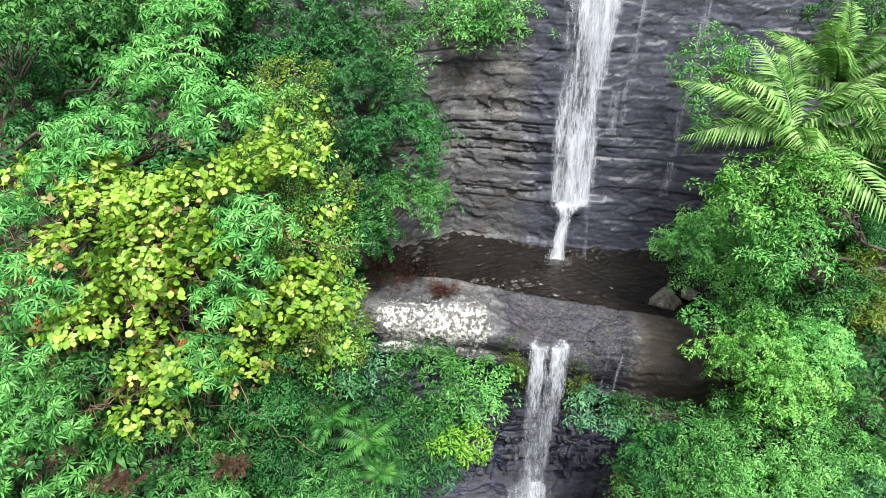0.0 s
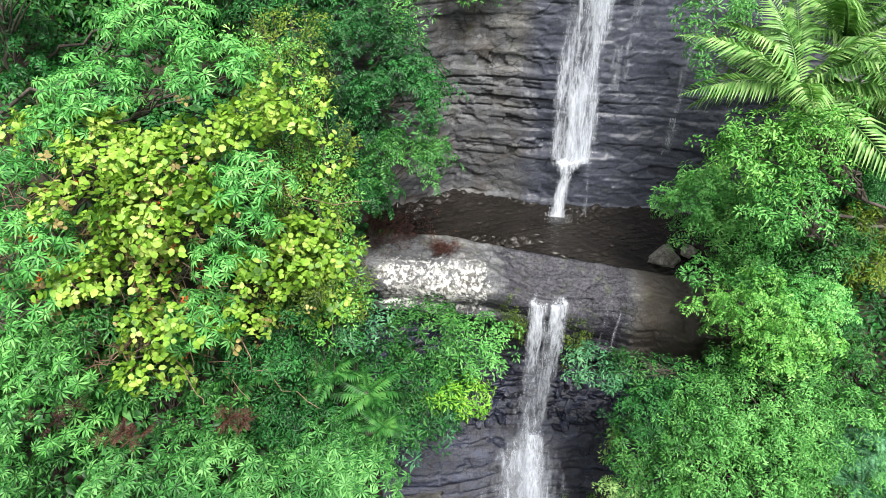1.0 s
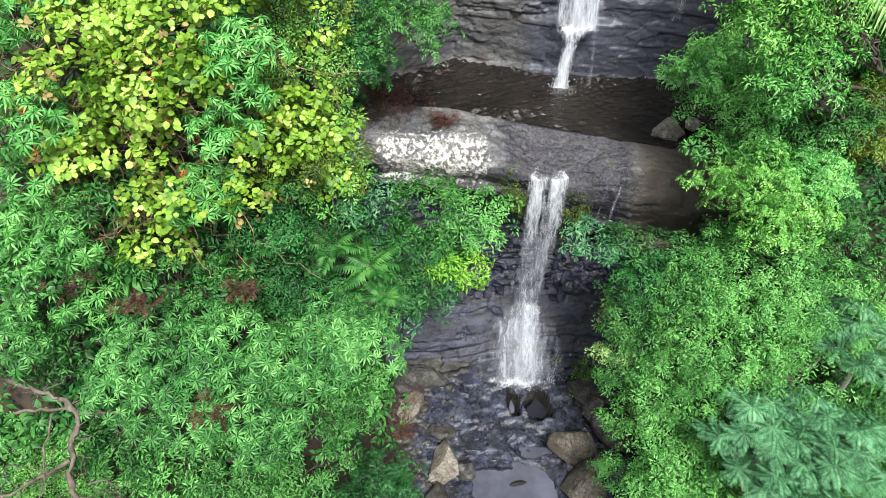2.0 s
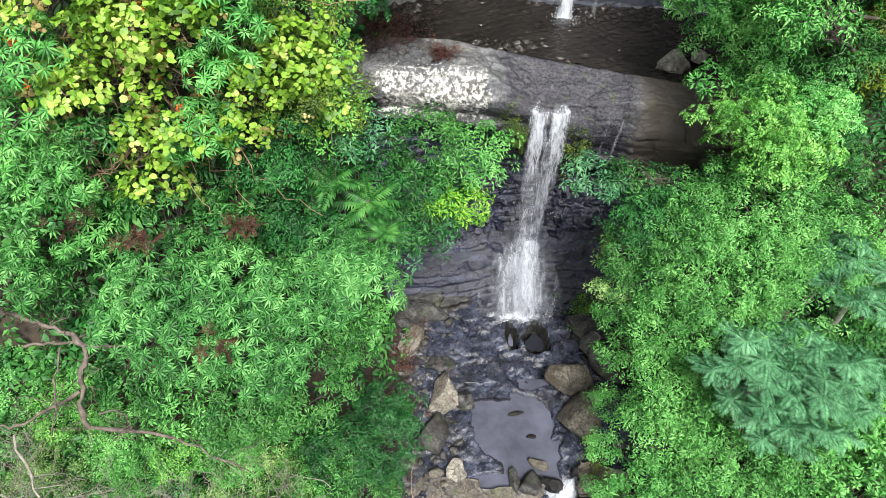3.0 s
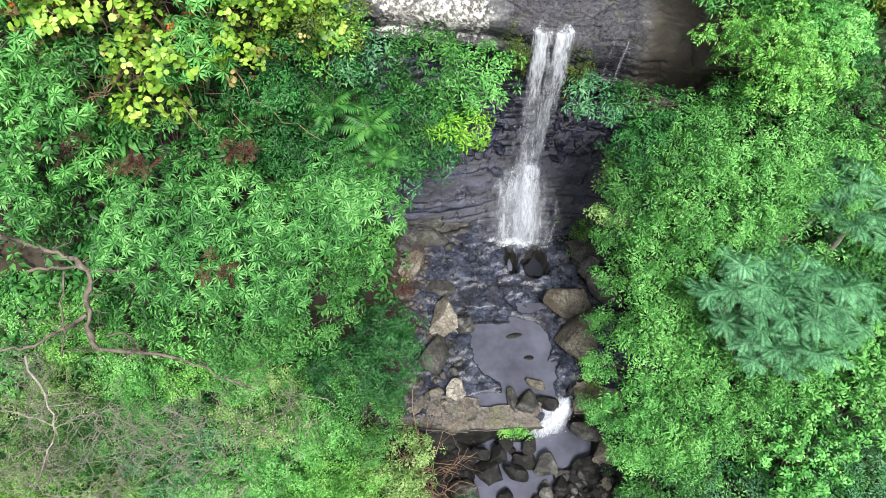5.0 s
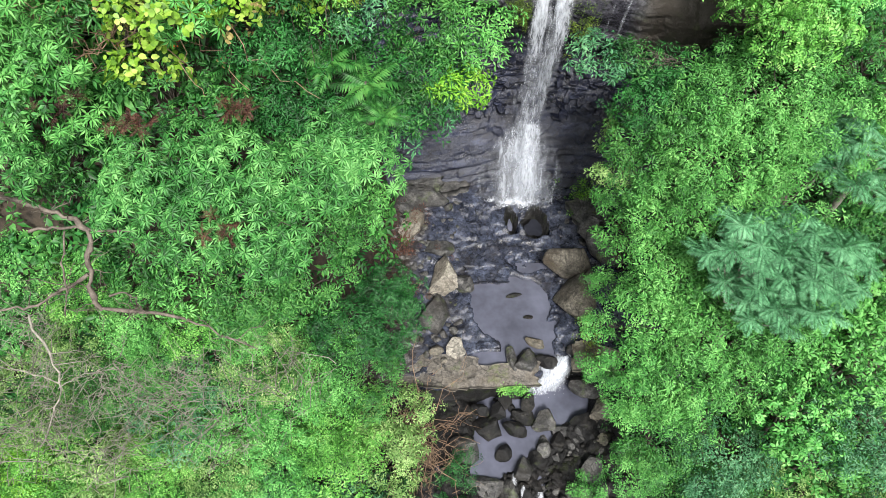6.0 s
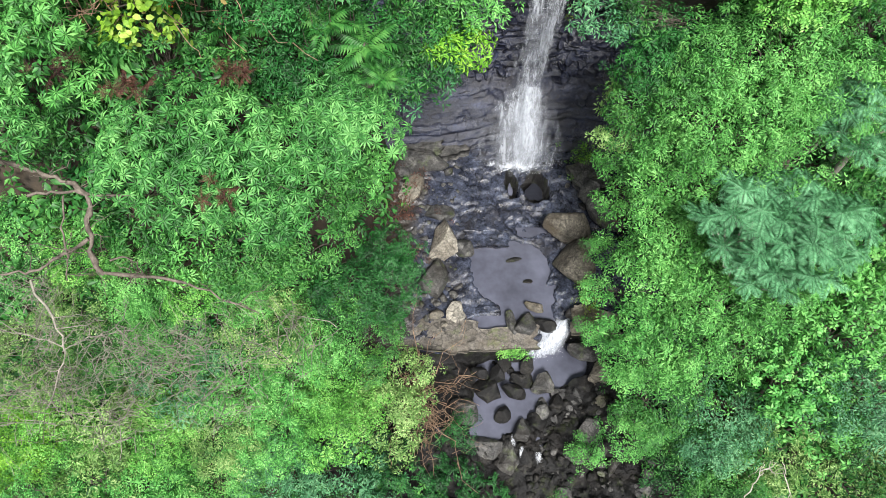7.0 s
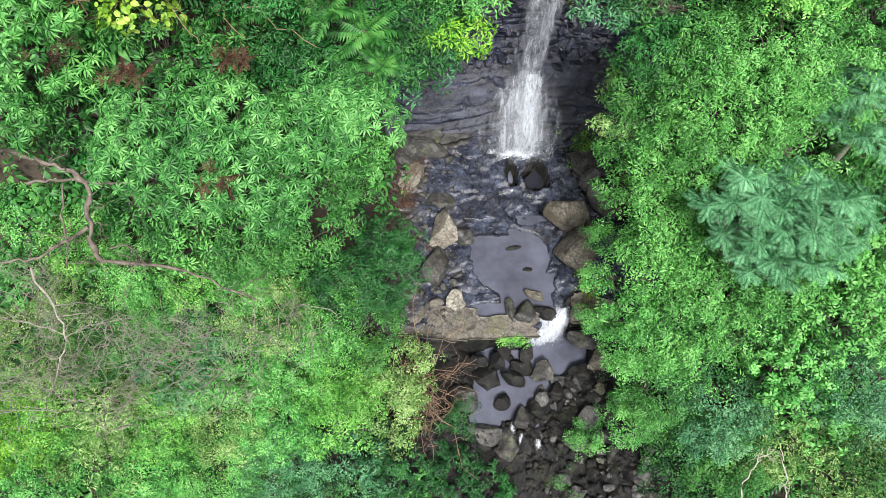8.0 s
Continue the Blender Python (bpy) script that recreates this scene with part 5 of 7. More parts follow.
plant("shrub", "spring green shrub with fine tiny leaves on the steep bank", "shrub", -2.97, 13.66, 1.62, 0.87, "tiny", L_SPRING, 6, 0.8, 1.6, 1.2, trunk=0.03)
plant("shrub", "bright green shrub with drooping palmate leaves on the steep bank", "shrub", -9.31, 11.97, 1.65, 1.25, "palmate", L_BRIGHT, 6, 0.75, 1.7, 0.85, trunk=0.03)
plant("shrub", "mid green shrub with dense small leaves on the steep bank", "shrub", -8.03, 12.06, 2.59, 0.93, "small", L_MID, 7, 0.8, 1.6, 1.1, trunk=0.03)
plant("shrub", "pale fresh green shrub with pointed whorled leaves on the steep bank", "shrub", -9.98, 11.61, 0.53, 1.27, "broad", L_FRESH_B, 7, 0.8, 1.7, 0.9, trunk=0.03)
plant("shrub", "dark green shrub with dense small leaves on the steep bank", "shrub", -4.45, 12.87, 0.86, 1.19, "small", L_DARK, 7, 0.8, 1.7, 0.8, trunk=0.03)
plant("shrub", "dark green shrub with dense small leaves on the steep bank", "shrub", -2.97, 13.59, 0.64, 1.07, "small", L_DARK, 7, 0.8, 1.7, 0.8, trunk=0.03)
plant("shrub", "blue-green shrub with dense small leaves on the steep bank", "shrub", -2.21, 13.79, 0.86, 0.81, "small", L_TEAL, 7, 0.8, 1.6, 1.1, trunk=0.03)
plant("shrub", "mid green shrub with dense small leaves on the steep bank", "shrub", -0.56, 14.56, -0.38, 1.33, "small", L_MID, 7, 0.85, 1.7, 1.0, trunk=0.03)
plant("shrub", "bright green shrub with dense small leaves on the steep bank", "shrub", 0.92, 14.41, -0.46, 1.14, "small", L_BRIGHT, 7, 0.85, 1.7, 1.0, trunk=0.03)
# shade under the overhang is put into this shrub's dark leaf colour
plant("shrub", "dark green shrub with dense small leaves on the steep bank", "shrub", -1.36, 13.94, -0.90, 1.13, "small", L_DARK, 7, 0.85, 1.7, 1.0, trunk=0.03)
plant("shrub", "yellow-green shrub with dense small leaves on the steep bank", "shrub", 0.57, 13.31, -1.36, 0.84, "small", L_LIME_B, 7, 0.85, 1.7, 1.0, trunk=0.03)
# dark leaf colour again carries the overhang's shade
plant("shrub", "dark green shrub with dense small leaves on the steep bank", "shrub", -0.23, 13.64, -1.26, 0.94, "small", L_DARK, 7, 0.85, 1.7, 1.0, trunk=0.03)
plant("shrub", "dark green shrub with dense small leaves on the steep bank", "shrub", -0.39, 13.19, -2.11, 0.94, "small", L_DARK, 7, 0.85, 1.7, 1.0, trunk=0.03)
plant("shrub", "blue-green shrub with dense small leaves on the steep bank", "shrub", 4.54, 14.18, -1.01, 0.87, "small", L_TEAL, 6, 0.7, 1.6, 0.9, trunk=0.03)
plant("shrub", "mid green shrub with dense small leaves on the steep bank", "shrub", 5.41, 14.07, -1.02, 0.67, "small", L_MID, 6, 0.7, 1.6, 0.9, trunk=0.03)
plant("tree", "bright green tree with dense small leaves on the gorge side", "tree", 8.60, 20.60, 7.40, 1.20, "small", L_BRIGHT, 11, 1.1, 1.1, 0.9, trunk=0.05)
plant("tree", "bright green tree with dense small leaves on the gorge side", "tree", 8.35, 19.90, 6.35, 0.95, "small", L_BRIGHT, 11, 1.1, 1.1, 0.9, trunk=0.05)
plant("tree", "mid green tree with dense small leaves on the gorge side", "tree", 13.24, 23.05, 8.73, 1.78, "small", L_MID, 8, 0.8, 2.3, 0.82, trunk=0.05)
plant("tree", "mid green tree with dense small leaves on the gorge side", "tree", 12.40, 24.12, 8.77, 1.63, "small", L_MID, 8, 0.8, 2.3, 0.82, trunk=0.05)
plant("tree", "mid green tree with pointed whorled leaves on the gorge side", "tree", 14.60, 22.78, 8.22, 1.78, "broad", L_MID, 8, 0.8, 2.3, 0.82, trunk=0.05)
plant("tree", "spring green tree with dense small leaves on the gorge side", "tree", 7.97, 14.84, 5.27, 1.32, "small", L_SPRING, 13, 1.0, 1.7, 0.85, trunk=0.05)
plant("tree", "spring green tree with dense small leaves on the gorge side", "tree", 9.10, 14.93, 5.54, 1.24, "small", L_SPRING, 13, 1.0, 1.7, 0.85, trunk=0.05)
plant("tree", "fresh light green tree with dense small leaves on the gorge side", "tree", 8.80, 14.55, 4.28, 1.34, "small", L_FRESH, 13, 1.0, 1.7, 0.85, trunk=0.05)
plant("tree", "fresh light green tree with paired compound leaflets on the gorge side", "tree", 8.70, 16.34, 4.05, 1.12, "pinnate", L_FRESH, 8, 0.8, 2.3, 0.82, trunk=0.05)
plant("tree", "fresh light green tree with paired compound leaflets on the gorge side", "tree", 7.38, 16.47, 3.63, 0.95, "pinnate", L_FRESH, 8, 0.8, 2.3, 0.82, trunk=0.05)
plant("tree", "fresh light green tree with dense small leaves on the gorge side", "tree", 8.58, 16.06, 2.55, 1.24, "small", L_FRESH, 8, 0.8, 2.3, 0.82, trunk=0.05)
plant("tree", "dark green tree with fine tiny leaves on the gorge side", "tree", 12.68, 17.82, 3.33, 1.61, "tiny", L_DARK, 8, 0.8, 2.3, 0.82, trunk=0.05)
plant("tree", "olive yellow tree with dense small leaves on the gorge side", "tree", 12.35, 15.95, 2.04, 1.52, "small", L_OLIVE, 8, 0.8, 2.3, 0.82, trunk=0.05)
plant("tree", "mid green tree with dense small leaves on the gorge side", "tree", 10.72, 15.52, 2.31, 1.30, "small", L_MID, 8, 0.8, 2.3, 0.82, trunk=0.05)
plant("tree", "mid green tree with dense small leaves on the gorge side", "tree", 8.94, 15.64, 1.85, 1.14, "small", L_MID, 8, 0.8, 2.3, 0.82, trunk=0.05)
plant("tree", "fresh light green tree with dense small leaves on the gorge side", "tree", 8.55, 14.78, 1.85, 0.83, "small", L_FRESH, 8, 0.8, 2.3, 0.82, trunk=0.05)
plant("tree", "fresh light green tree with dense small leaves on the gorge side", "tree", 7.85, 15.97, 2.79, 0.86, "small", L_FRESH, 8, 0.8, 2.3, 0.82, trunk=0.05)
plant("tree", "spring green tree with paired compound leaflets on the gorge side", "tree", 8.65, 14.13, 0.98, 1.69, "pinnate", L_SPRING, 9, 0.8, 2.3, 0.82, trunk=0.05)
plant("tree", "fresh light green tree with paired compound leaflets on the gorge side", "tree", 9.89, 14.33, 1.40, 1.26, "pinnate", L_FRESH, 9, 0.8, 2.3, 0.82, trunk=0.05)
plant("tree", "spring green tree with paired compound leaflets on the gorge side", "tree", 9.21, 13.66, 0.38, 1.42, "pinnate", L_SPRING, 9, 0.8, 1.7, 1.0, trunk=0.05)
plant("tree", "dark green tree with dense small leaves on the gorge side", "tree", 11.85, 15.02, 0.28, 1.52, "small", L_DARK, 9, 0.8, 1.7, 1.0, trunk=0.05)
plant("tree", "mid green tree with paired compound leaflets on the gorge side", "tree", 12.16, 13.85, -0.81, 1.48, "pinnate", L_MID, 9, 0.8, 1.7, 1.0, trunk=0.05)
plant("tree", "bright green tree with dense small leaves on the gorge side", "tree", 7.92, 13.17, -1.73, 1.71, "small", L_BRIGHT, 9, 0.8, 1.75, 0.74, trunk=0.05)
plant("tree", "bright green tree with dense small leaves on the gorge side", "tree", 9.42, 13.34, -1.20, 1.86, "small", L_BRIGHT, 9, 0.8, 1.75, 0.74, trunk=0.05)
plant("tree", "bright green tree with dense small leaves on the gorge side", "tree", 10.70, 12.38, -1.84, 1.77, "small", L_BRIGHT, 9, 0.8, 1.75, 0.74, trunk=0.05)
plant("tree", "bright green tree with dense small leaves on the gorge side", "tree", 8.43, 11.76, -2.36, 1.86, "small", L_BRIGHT, 9, 0.8, 1.75, 0.74, trunk=0.05)
plant("tree", "bright green tree with dense small leaves on the gorge side", "tree", 7.42, 12.28, -2.78, 1.60, "small", L_BRIGHT, 9, 0.8, 1.75, 0.74, trunk=0.05)
plant("tree", "bright green tree with dense small leaves on the gorge side", "tree", 10.02, 11.17, -2.67, 1.68, "small", L_BRIGHT, 9, 0.8, 1.75, 0.74, trunk=0.05)
plant("tree", "dark green tree with dense small leaves on the gorge side", "tree", 5.98, 13.83, -2.17, 1.21, "small", L_DARK, 9, 0.8, 1.75, 0.74, trunk=0.05)
plant("tree", "dark green tree with dense small leaves on the gorge side", "tree", 6.85, 14.11, -1.96, 1.21, "small", L_DARK, 9, 0.8, 1.75, 0.74, trunk=0.05)
plant("tree", "mid green tree with dense small leaves on the gorge side", "tree", 6.06, 12.04, -3.80, 1.12, "small", L_MID, 9, 0.8, 1.75, 0.74, trunk=0.05)
plant("tree", "bright green tree with dense small leaves on the gorge side", "tree", 6.44, 10.96, -4.72, 1.33, "small", L_BRIGHT, 9, 0.8, 1.75, 0.74, trunk=0.05)
plant("tree", "bright green tree with dense small leaves on the gorge side", "tree", 6.94, 11.06, -3.94, 1.39, "small", L_BRIGHT, 9, 0.8, 1.75, 0.74, trunk=0.05)
plant("tree", "bright green tree with dense small leaves on the gorge side", "tree", 6.66, 9.57, -5.36, 1.61, "small", L_BRIGHT, 8, 0.8, 1.6, 0.78, trunk=0.05)
plant("tree", "bright green tree with dense small leaves on the gorge side", "tree", 7.67, 8.64, -5.46, 1.77, "small", L_BRIGHT, 8, 0.8, 1.6, 0.78, trunk=0.05)
plant("tree", "bright green tree with dense small leaves on the gorge side", "tree", 6.45, 8.55, -6.06, 1.35, "small", L_BRIGHT, 8, 0.8, 1.6, 0.78, trunk=0.05)
plant("tree", "bright green tree with dense small leaves on the gorge side", "tree", 8.57, 7.92, -5.95, 1.59, "small", L_BRIGHT, 8, 0.8, 1.6, 0.78, trunk=0.05)
plant("tree", "bright green tree with dense small leaves on the gorge side", "tree", 9.65, 7.69, -5.03, 1.33, "small", L_BRIGHT, 8, 0.8, 1.6, 0.78, trunk=0.05)
plant("tree", "bright green tree with pointed whorled leaves on the gorge side", "tree", 11.02, 8.18, -4.89, 1.52, "broad", L_BRIGHT, 8, 0.8, 1.6, 0.78, trunk=0.05)
plant("tree", "bright green tree with pointed whorled leaves on the gorge side", "tree", 12.35, 7.88, -5.04, 1.52, "broad", L_BRIGHT, 8, 0.8, 1.6, 0.78, trunk=0.05)
plant("tree", "bright green tree with pointed whorled leaves on the gorge side", "tree", 12.21, 6.90, -6.17, 1.66, "broad", L_BRIGHT, 8, 0.8, 1.6, 0.78, trunk=0.05)
plant("tree", "fresh light green tree with dense small leaves on the gorge side", "tree", 6.18, 7.44, -7.59, 1.07, "small", L_FRESH, 8, 0.8, 1.6, 0.78, trunk=0.05)
plant("tree", "bright green tree with dense small leaves on the gorge side", "tree", 6.71, 6.93, -7.79, 1.59, "small", L_BRIGHT, 8, 0.8, 1.6, 0.78, trunk=0.05)
plant("tree", "bright green tree with dense small leaves on the gorge side", "tree", 8.10, 6.54, -7.76, 1.57, "small", L_BRIGHT, 8, 0.8, 1.6, 0.78, trunk=0.05)
plant("tree", "fresh light green tree with fine tiny leaves on the gorge side", "tree", 5.96, 6.61, -8.25, 0.92, "tiny", L_FRESH, 8, 0.8, 1.6, 0.78, trunk=0.05)
plant("tree", "mid green tree with fine tiny leaves on the gorge side", "tree", 9.74, 6.74, -7.25, 1.24, "tiny", L_MID, 8, 0.8, 1.7, 0.9, trunk=0.05)
plant("tree", "fresh light green tree with pointed whorled leaves on the gorge side", "tree", 10.71, 5.79, -7.15, 1.41, "broad", L_FRESH, 8, 0.8, 1.6, 0.78, trunk=0.05)
plant("tree", "blue-green tree with fine tiny leaves on the gorge side", "tree", 12.54, 5.21, -7.61, 1.71, "tiny", L_TEAL, 9, 0.8, 1.6, 1.0, trunk=0.05)
plant("tree", "bright green tree with pointed whorled leaves on the gorge side", "tree", 11.52, 4.67, -8.29, 1.44, "broad", L_BRIGHT, 8, 0.8, 1.6, 0.78, trunk=0.05)
plant("tree", "mid green tree with fine tiny leaves on the gorge side", "tree", 7.09, 5.44, -9.18, 1.53, "tiny", L_MID, 9, 0.8, 1.6, 1.0, trunk=0.05)
plant("tree", "blue-green tree with fine tiny leaves on the gorge side", "tree", 8.74, 4.91, -9.34, 1.73, "tiny", L_TEAL, 9, 0.8, 1.6, 1.0, trunk=0.05)
plant("tree", "bright green tree with fine tiny leaves on the gorge side", "tree", 6.18, 4.63, -9.75, 1.00, "tiny", L_BRIGHT, 8, 0.8, 1.6, 0.78, trunk=0.05)
plant("tree", "mid green tree with fine tiny leaves on the gorge side", "tree", 7.95, 3.81, -10.35, 1.33, "tiny", L_MID, 9, 0.8, 1.6, 1.0, trunk=0.05)
plant("tree", "mid green tree with fine tiny leaves on the gorge side", "tree", 9.53, 3.59, -10.12, 1.53, "tiny", L_MID, 9, 0.8, 1.6, 1.0, trunk=0.05)
plant("tree", "dull olive green tree with dense small leaves on the gorge side", "tree", 10.90, 3.94, -10.05, 1.32, "small", L_OLIVE_B, 8, 0.8, 1.6, 0.78, trunk=0.05)
plant("tree", "shade-coloured deep green tree with dense small leaves on the gorge side", "tree", 7.57, 2.62, -10.95, 1.33, "small", L_DEEP_SHADE, 8, 0.8, 1.6, 0.78, trunk=0.05)
plant("tree", "dull olive green tree with dense small leaves on the gorge side", "tree", 13.12, 3.25, -10.29, 1.74, "small", L_OLIVE_B, 8, 0.8, 1.6, 0.78, trunk=0.05)
plant("tree", "mid green tree with dense small leaves on the gorge side", "tree", 13.83, 3.81, -9.31, 1.48, "small", L_MID, 8, 0.8, 1.6, 0.78, trunk=0.05)
plant("tree", "mid green tree with fine tiny leaves on the gorge side", "tree", 9.10, 2.45, -11.04, 1.33, "tiny", L_MID, 9, 0.8, 1.6, 1.0, trunk=0.05)
plant("tree", "bright green tree with fine tiny leaves on the gorge side", "tree", 4.85, 4.06, -10.48, 0.59, "tiny", L_BRIGHT, 8, 0.8, 1.6, 0.78, trunk=0.05)
plant("shrub", "bright green shrub with drooping palmate leaves on the steep bank", "shrub", -10.32, 12.55, 1.17, 1.31, "palmate", L_BRIGHT, 6, 0.75, 1.7, 0.85, trunk=0.03)
plant("shrub", "bright green shrub with drooping palmate leaves on the steep bank", "shrub", -9.77, 11.65, -0.14, 1.35, "palmate", L_BRIGHT, 6, 0.75, 1.7, 0.85, trunk=0.03)
plant("shrub", "mid green shrub with dense small leaves on the steep bank", "shrub", -7.12, 12.12, 0.21, 1.35, "small", L_MID, 7, 0.8, 1.6, 1.0, trunk=0.03)
plant("shrub", "mid green shrub with dense small leaves on the steep bank", "shrub", -5.77, 11.77, -0.48, 1.05, "small", L_MID, 7, 0.8, 1.6, 1.0, trunk=0.03)
plant("tree", "pale fresh green tree with drooping palmate leaves on the gorge side", "tree", -7.03, 10.42, -1.20, 1.61, "palmate", L_FRESH_B, 6, 0.7, 1.7, 0.8, trunk=0.05)
plant("tree", "pale fresh green tree with drooping palmate leaves on the gorge side", "tree", -5.35, 10.34, -1.10, 1.35, "palmate", L_FRESH_B, 6, 0.7, 1.7, 0.8, trunk=0.05)
plant("tree", "pale fresh green tree with drooping palmate leaves on the gorge side", "tree", -4.62, 9.39, -1.79, 1.35, "palmate", L_FRESH_B, 6, 0.7, 1.7, 0.8, trunk=0.05)
plant("tree", "pale fresh green tree with drooping palmate leaves on the gorge side", "tree", -3.73, 10.39, -1.89, 1.49, "palmate", L_FRESH_B, 6, 0.7, 1.7, 0.8, trunk=0.05)
plant("tree", "pale fresh green tree with drooping palmate leaves on the gorge side", "tree", -2.56, 10.96, -1.88, 1.35, "palmate", L_FRESH_B, 6, 0.7, 1.7, 0.8, trunk=0.05)
plant("tree", "pale fresh green tree with drooping palmate leaves on the gorge side", "tree", -3.05, 11.70, -1.54, 1.27, "palmate", L_FRESH_B, 6, 0.7, 1.7, 0.8, trunk=0.05)
plant("tree", "pale fresh green tree with drooping palmate leaves on the gorge side", "tree", -6.63, 9.29, -2.18, 1.46, "palmate", L_FRESH_B, 6, 0.7, 1.7, 0.8, trunk=0.05)
plant("tree", "pale fresh green tree with drooping palmate leaves on the gorge side", "tree", -7.91, 9.70, -1.72, 1.20, "palmate", L_FRESH_B, 6, 0.7, 1.7, 0.8, trunk=0.05)
plant("tree", "pale fresh green tree with drooping palmate leaves on the gorge side", "tree", -4.59, 8.92, -2.70, 1.05, "palmate", L_FRESH_B, 6, 0.7, 1.7, 0.8, trunk=0.05)
plant("tree", "pale fresh green tree with drooping palmate leaves on the gorge side", "tree", -10.78, 9.92, -0.56, 0.98, "palmate", L_FRESH_B, 6, 0.7, 1.7, 0.8, trunk=0.05)
plant("tree", "pale fresh green tree with drooping palmate leaves on the gorge side", "tree", -2.14, 12.14, -1.56, 1.02, "palmate", L_FRESH_B, 6, 0.7, 1.7, 0.8, trunk=0.05)
plant("shrub", "mid green shrub with dense small leaves on the steep bank", "shrub", -10.33, 10.93, -1.84, 1.26, "small", L_MID, 7, 0.75, 1.6, 1.0, trunk=0.03)
plant("shrub", "mid green shrub with dense small leaves on the steep bank", "shrub", -9.34, 11.75, -1.13, 1.08, "small", L_MID, 7, 0.75, 1.6, 1.0, trunk=0.03)
plant("shrub", "mid green shrub with dense small leaves on the steep bank", "shrub", -3.65, 10.14, -3.46, 1.32, "small", L_MID, 7, 0.75, 1.7, 0.8, trunk=0.03)
plant("shrub", "mid green shrub with fine tiny leaves on the steep bank", "shrub", -2.85, 10.41, -4.04, 0.98, "tiny", L_MID, 7, 0.75, 1.7, 0.9, trunk=0.03)
plant("shrub", "bright green shrub with dense small leaves on the steep bank", "shrub", -2.44, 10.88, -3.83, 0.80, "small", L_BRIGHT, 7, 0.75, 1.6, 1.0, trunk=0.03)
plant("shrub", "blue-green shrub with dense small leaves on the steep bank", "shrub", -1.50, 12.79, -2.30, 0.98, "small", L_TEAL, 7, 0.75, 1.6, 1.0, trunk=0.03)
plant("shrub", "blue-green shrub with dense small leaves on the steep bank", "shrub", -0.15, 13.34, -2.02, 0.80, "small", L_TEAL, 7, 0.75, 1.6, 1.0, trunk=0.03)
plant("shrub", "mid green shrub with dense small leaves on the steep bank", "shrub", -0.74, 13.80, -1.42, 1.17, "small", L_MID, 7, 0.75, 1.6, 1.0, trunk=0.03)
plant("shrub", "mid green shrub with dense small leaves on the steep bank", "shrub", -5.86, 8.97, -4.69, 1.52, "small", L_MID, 7, 0.75, 1.7, 0.8, trunk=0.03)
plant("shrub", "bright green shrub with dense small leaves on the steep bank", "shrub", -7.15, 8.92, -4.60, 1.33, "small", L_BRIGHT, 7, 0.75, 1.6, 1.0, trunk=0.03)
plant("shrub", "mid green shrub with dense small leaves on the steep bank", "shrub", -3.79, 9.31, -4.97, 1.37, "small", L_MID, 7, 0.75, 1.7, 0.8, trunk=0.03)
plant("shrub", "mid green shrub with dense small leaves on the steep bank", "shrub", -8.77, 9.34, -4.68, 1.36, "small", L_MID, 7, 0.75, 1.6, 1.0, trunk=0.03)
plant("shrub", "shade-coloured deep green shrub with paired compound leaflets on the steep bank", "shrub", -1.90, 8.60, -6.82, 1.35, "pinnate", L_DEEP_SHADE, 8, 0.7, 1.5, 0.68, trunk=0.03)
plant("shrub", "shade-coloured deep green shrub with paired compound leaflets on the steep bank", "shrub", -1.70, 9.41, -6.19, 0.95, "pinnate", L_DEEP_SHADE, 8, 0.7, 1.5, 0.68, trunk=0.03)
plant("shrub", "shade-coloured deep green shrub with dense small leaves on the steep bank", "shrub", -2.91, 8.13, -6.43, 1.24, "small", L_DEEP_SHADE, 8, 0.7, 1.7, 0.8, trunk=0.03)
plant("shrub", "bright green shrub with fine tiny leaves on the steep bank", "shrub", -3.79, 7.16, -6.86, 1.53, "tiny", L_BRIGHT, 9, 0.7, 1.4, 0.8, trunk=0.03)
plant("shrub", "mid green shrub with fine tiny leaves on the steep bank", "shrub", -2.61, 7.01, -7.46, 1.47, "tiny", L_MID, 9, 0.7, 1.4, 0.8, trunk=0.03)
plant("shrub", "dull olive green shrub with fine tiny leaves on the steep bank", "shrub", -5.34, 7.11, -6.72, 1.42, "tiny", L_OLIVE_B, 9, 0.7, 1.4, 0.8, trunk=0.03)
plant("shrub", "bright green shrub with fine tiny leaves on the steep bank", "shrub", -8.68, 7.26, -7.11, 1.65, "tiny", L_BRIGHT, 8, 0.7, 1.5, 0.68, trunk=0.03)
plant("shrub", "mid green shrub with fine tiny leaves on the steep bank", "shrub", -10.88, 6.65, -7.53, 1.86, "tiny", L_MID, 8, 0.7, 1.5, 0.68, trunk=0.03)
plant("shrub", "dull olive green shrub with fine tiny leaves on the steep bank", "shrub", -12.78, 6.20, -7.29, 1.63, "tiny", L_OLIVE_B, 8, 0.7, 1.5, 0.68, trunk=0.03)
plant("shrub", "blue-green shrub with dense small leaves on the steep bank", "shrub", -8.18, 6.33, -7.69, 1.66, "small", L_TEAL, 9, 0.7, 1.4, 0.8, trunk=0.03)
plant("shrub", "fresh light green shrub with fine tiny leaves on the steep bank", "shrub", -6.54, 5.99, -7.80, 1.56, "tiny", L_FRESH, 9, 0.7, 1.4, 0.8, trunk=0.03)
plant("shrub", "fresh light green shrub with fine tiny leaves on the steep bank", "shrub", -4.79, 6.05, -8.00, 1.57, "tiny", L_FRESH, 9, 0.7, 1.4, 0.8, trunk=0.03)
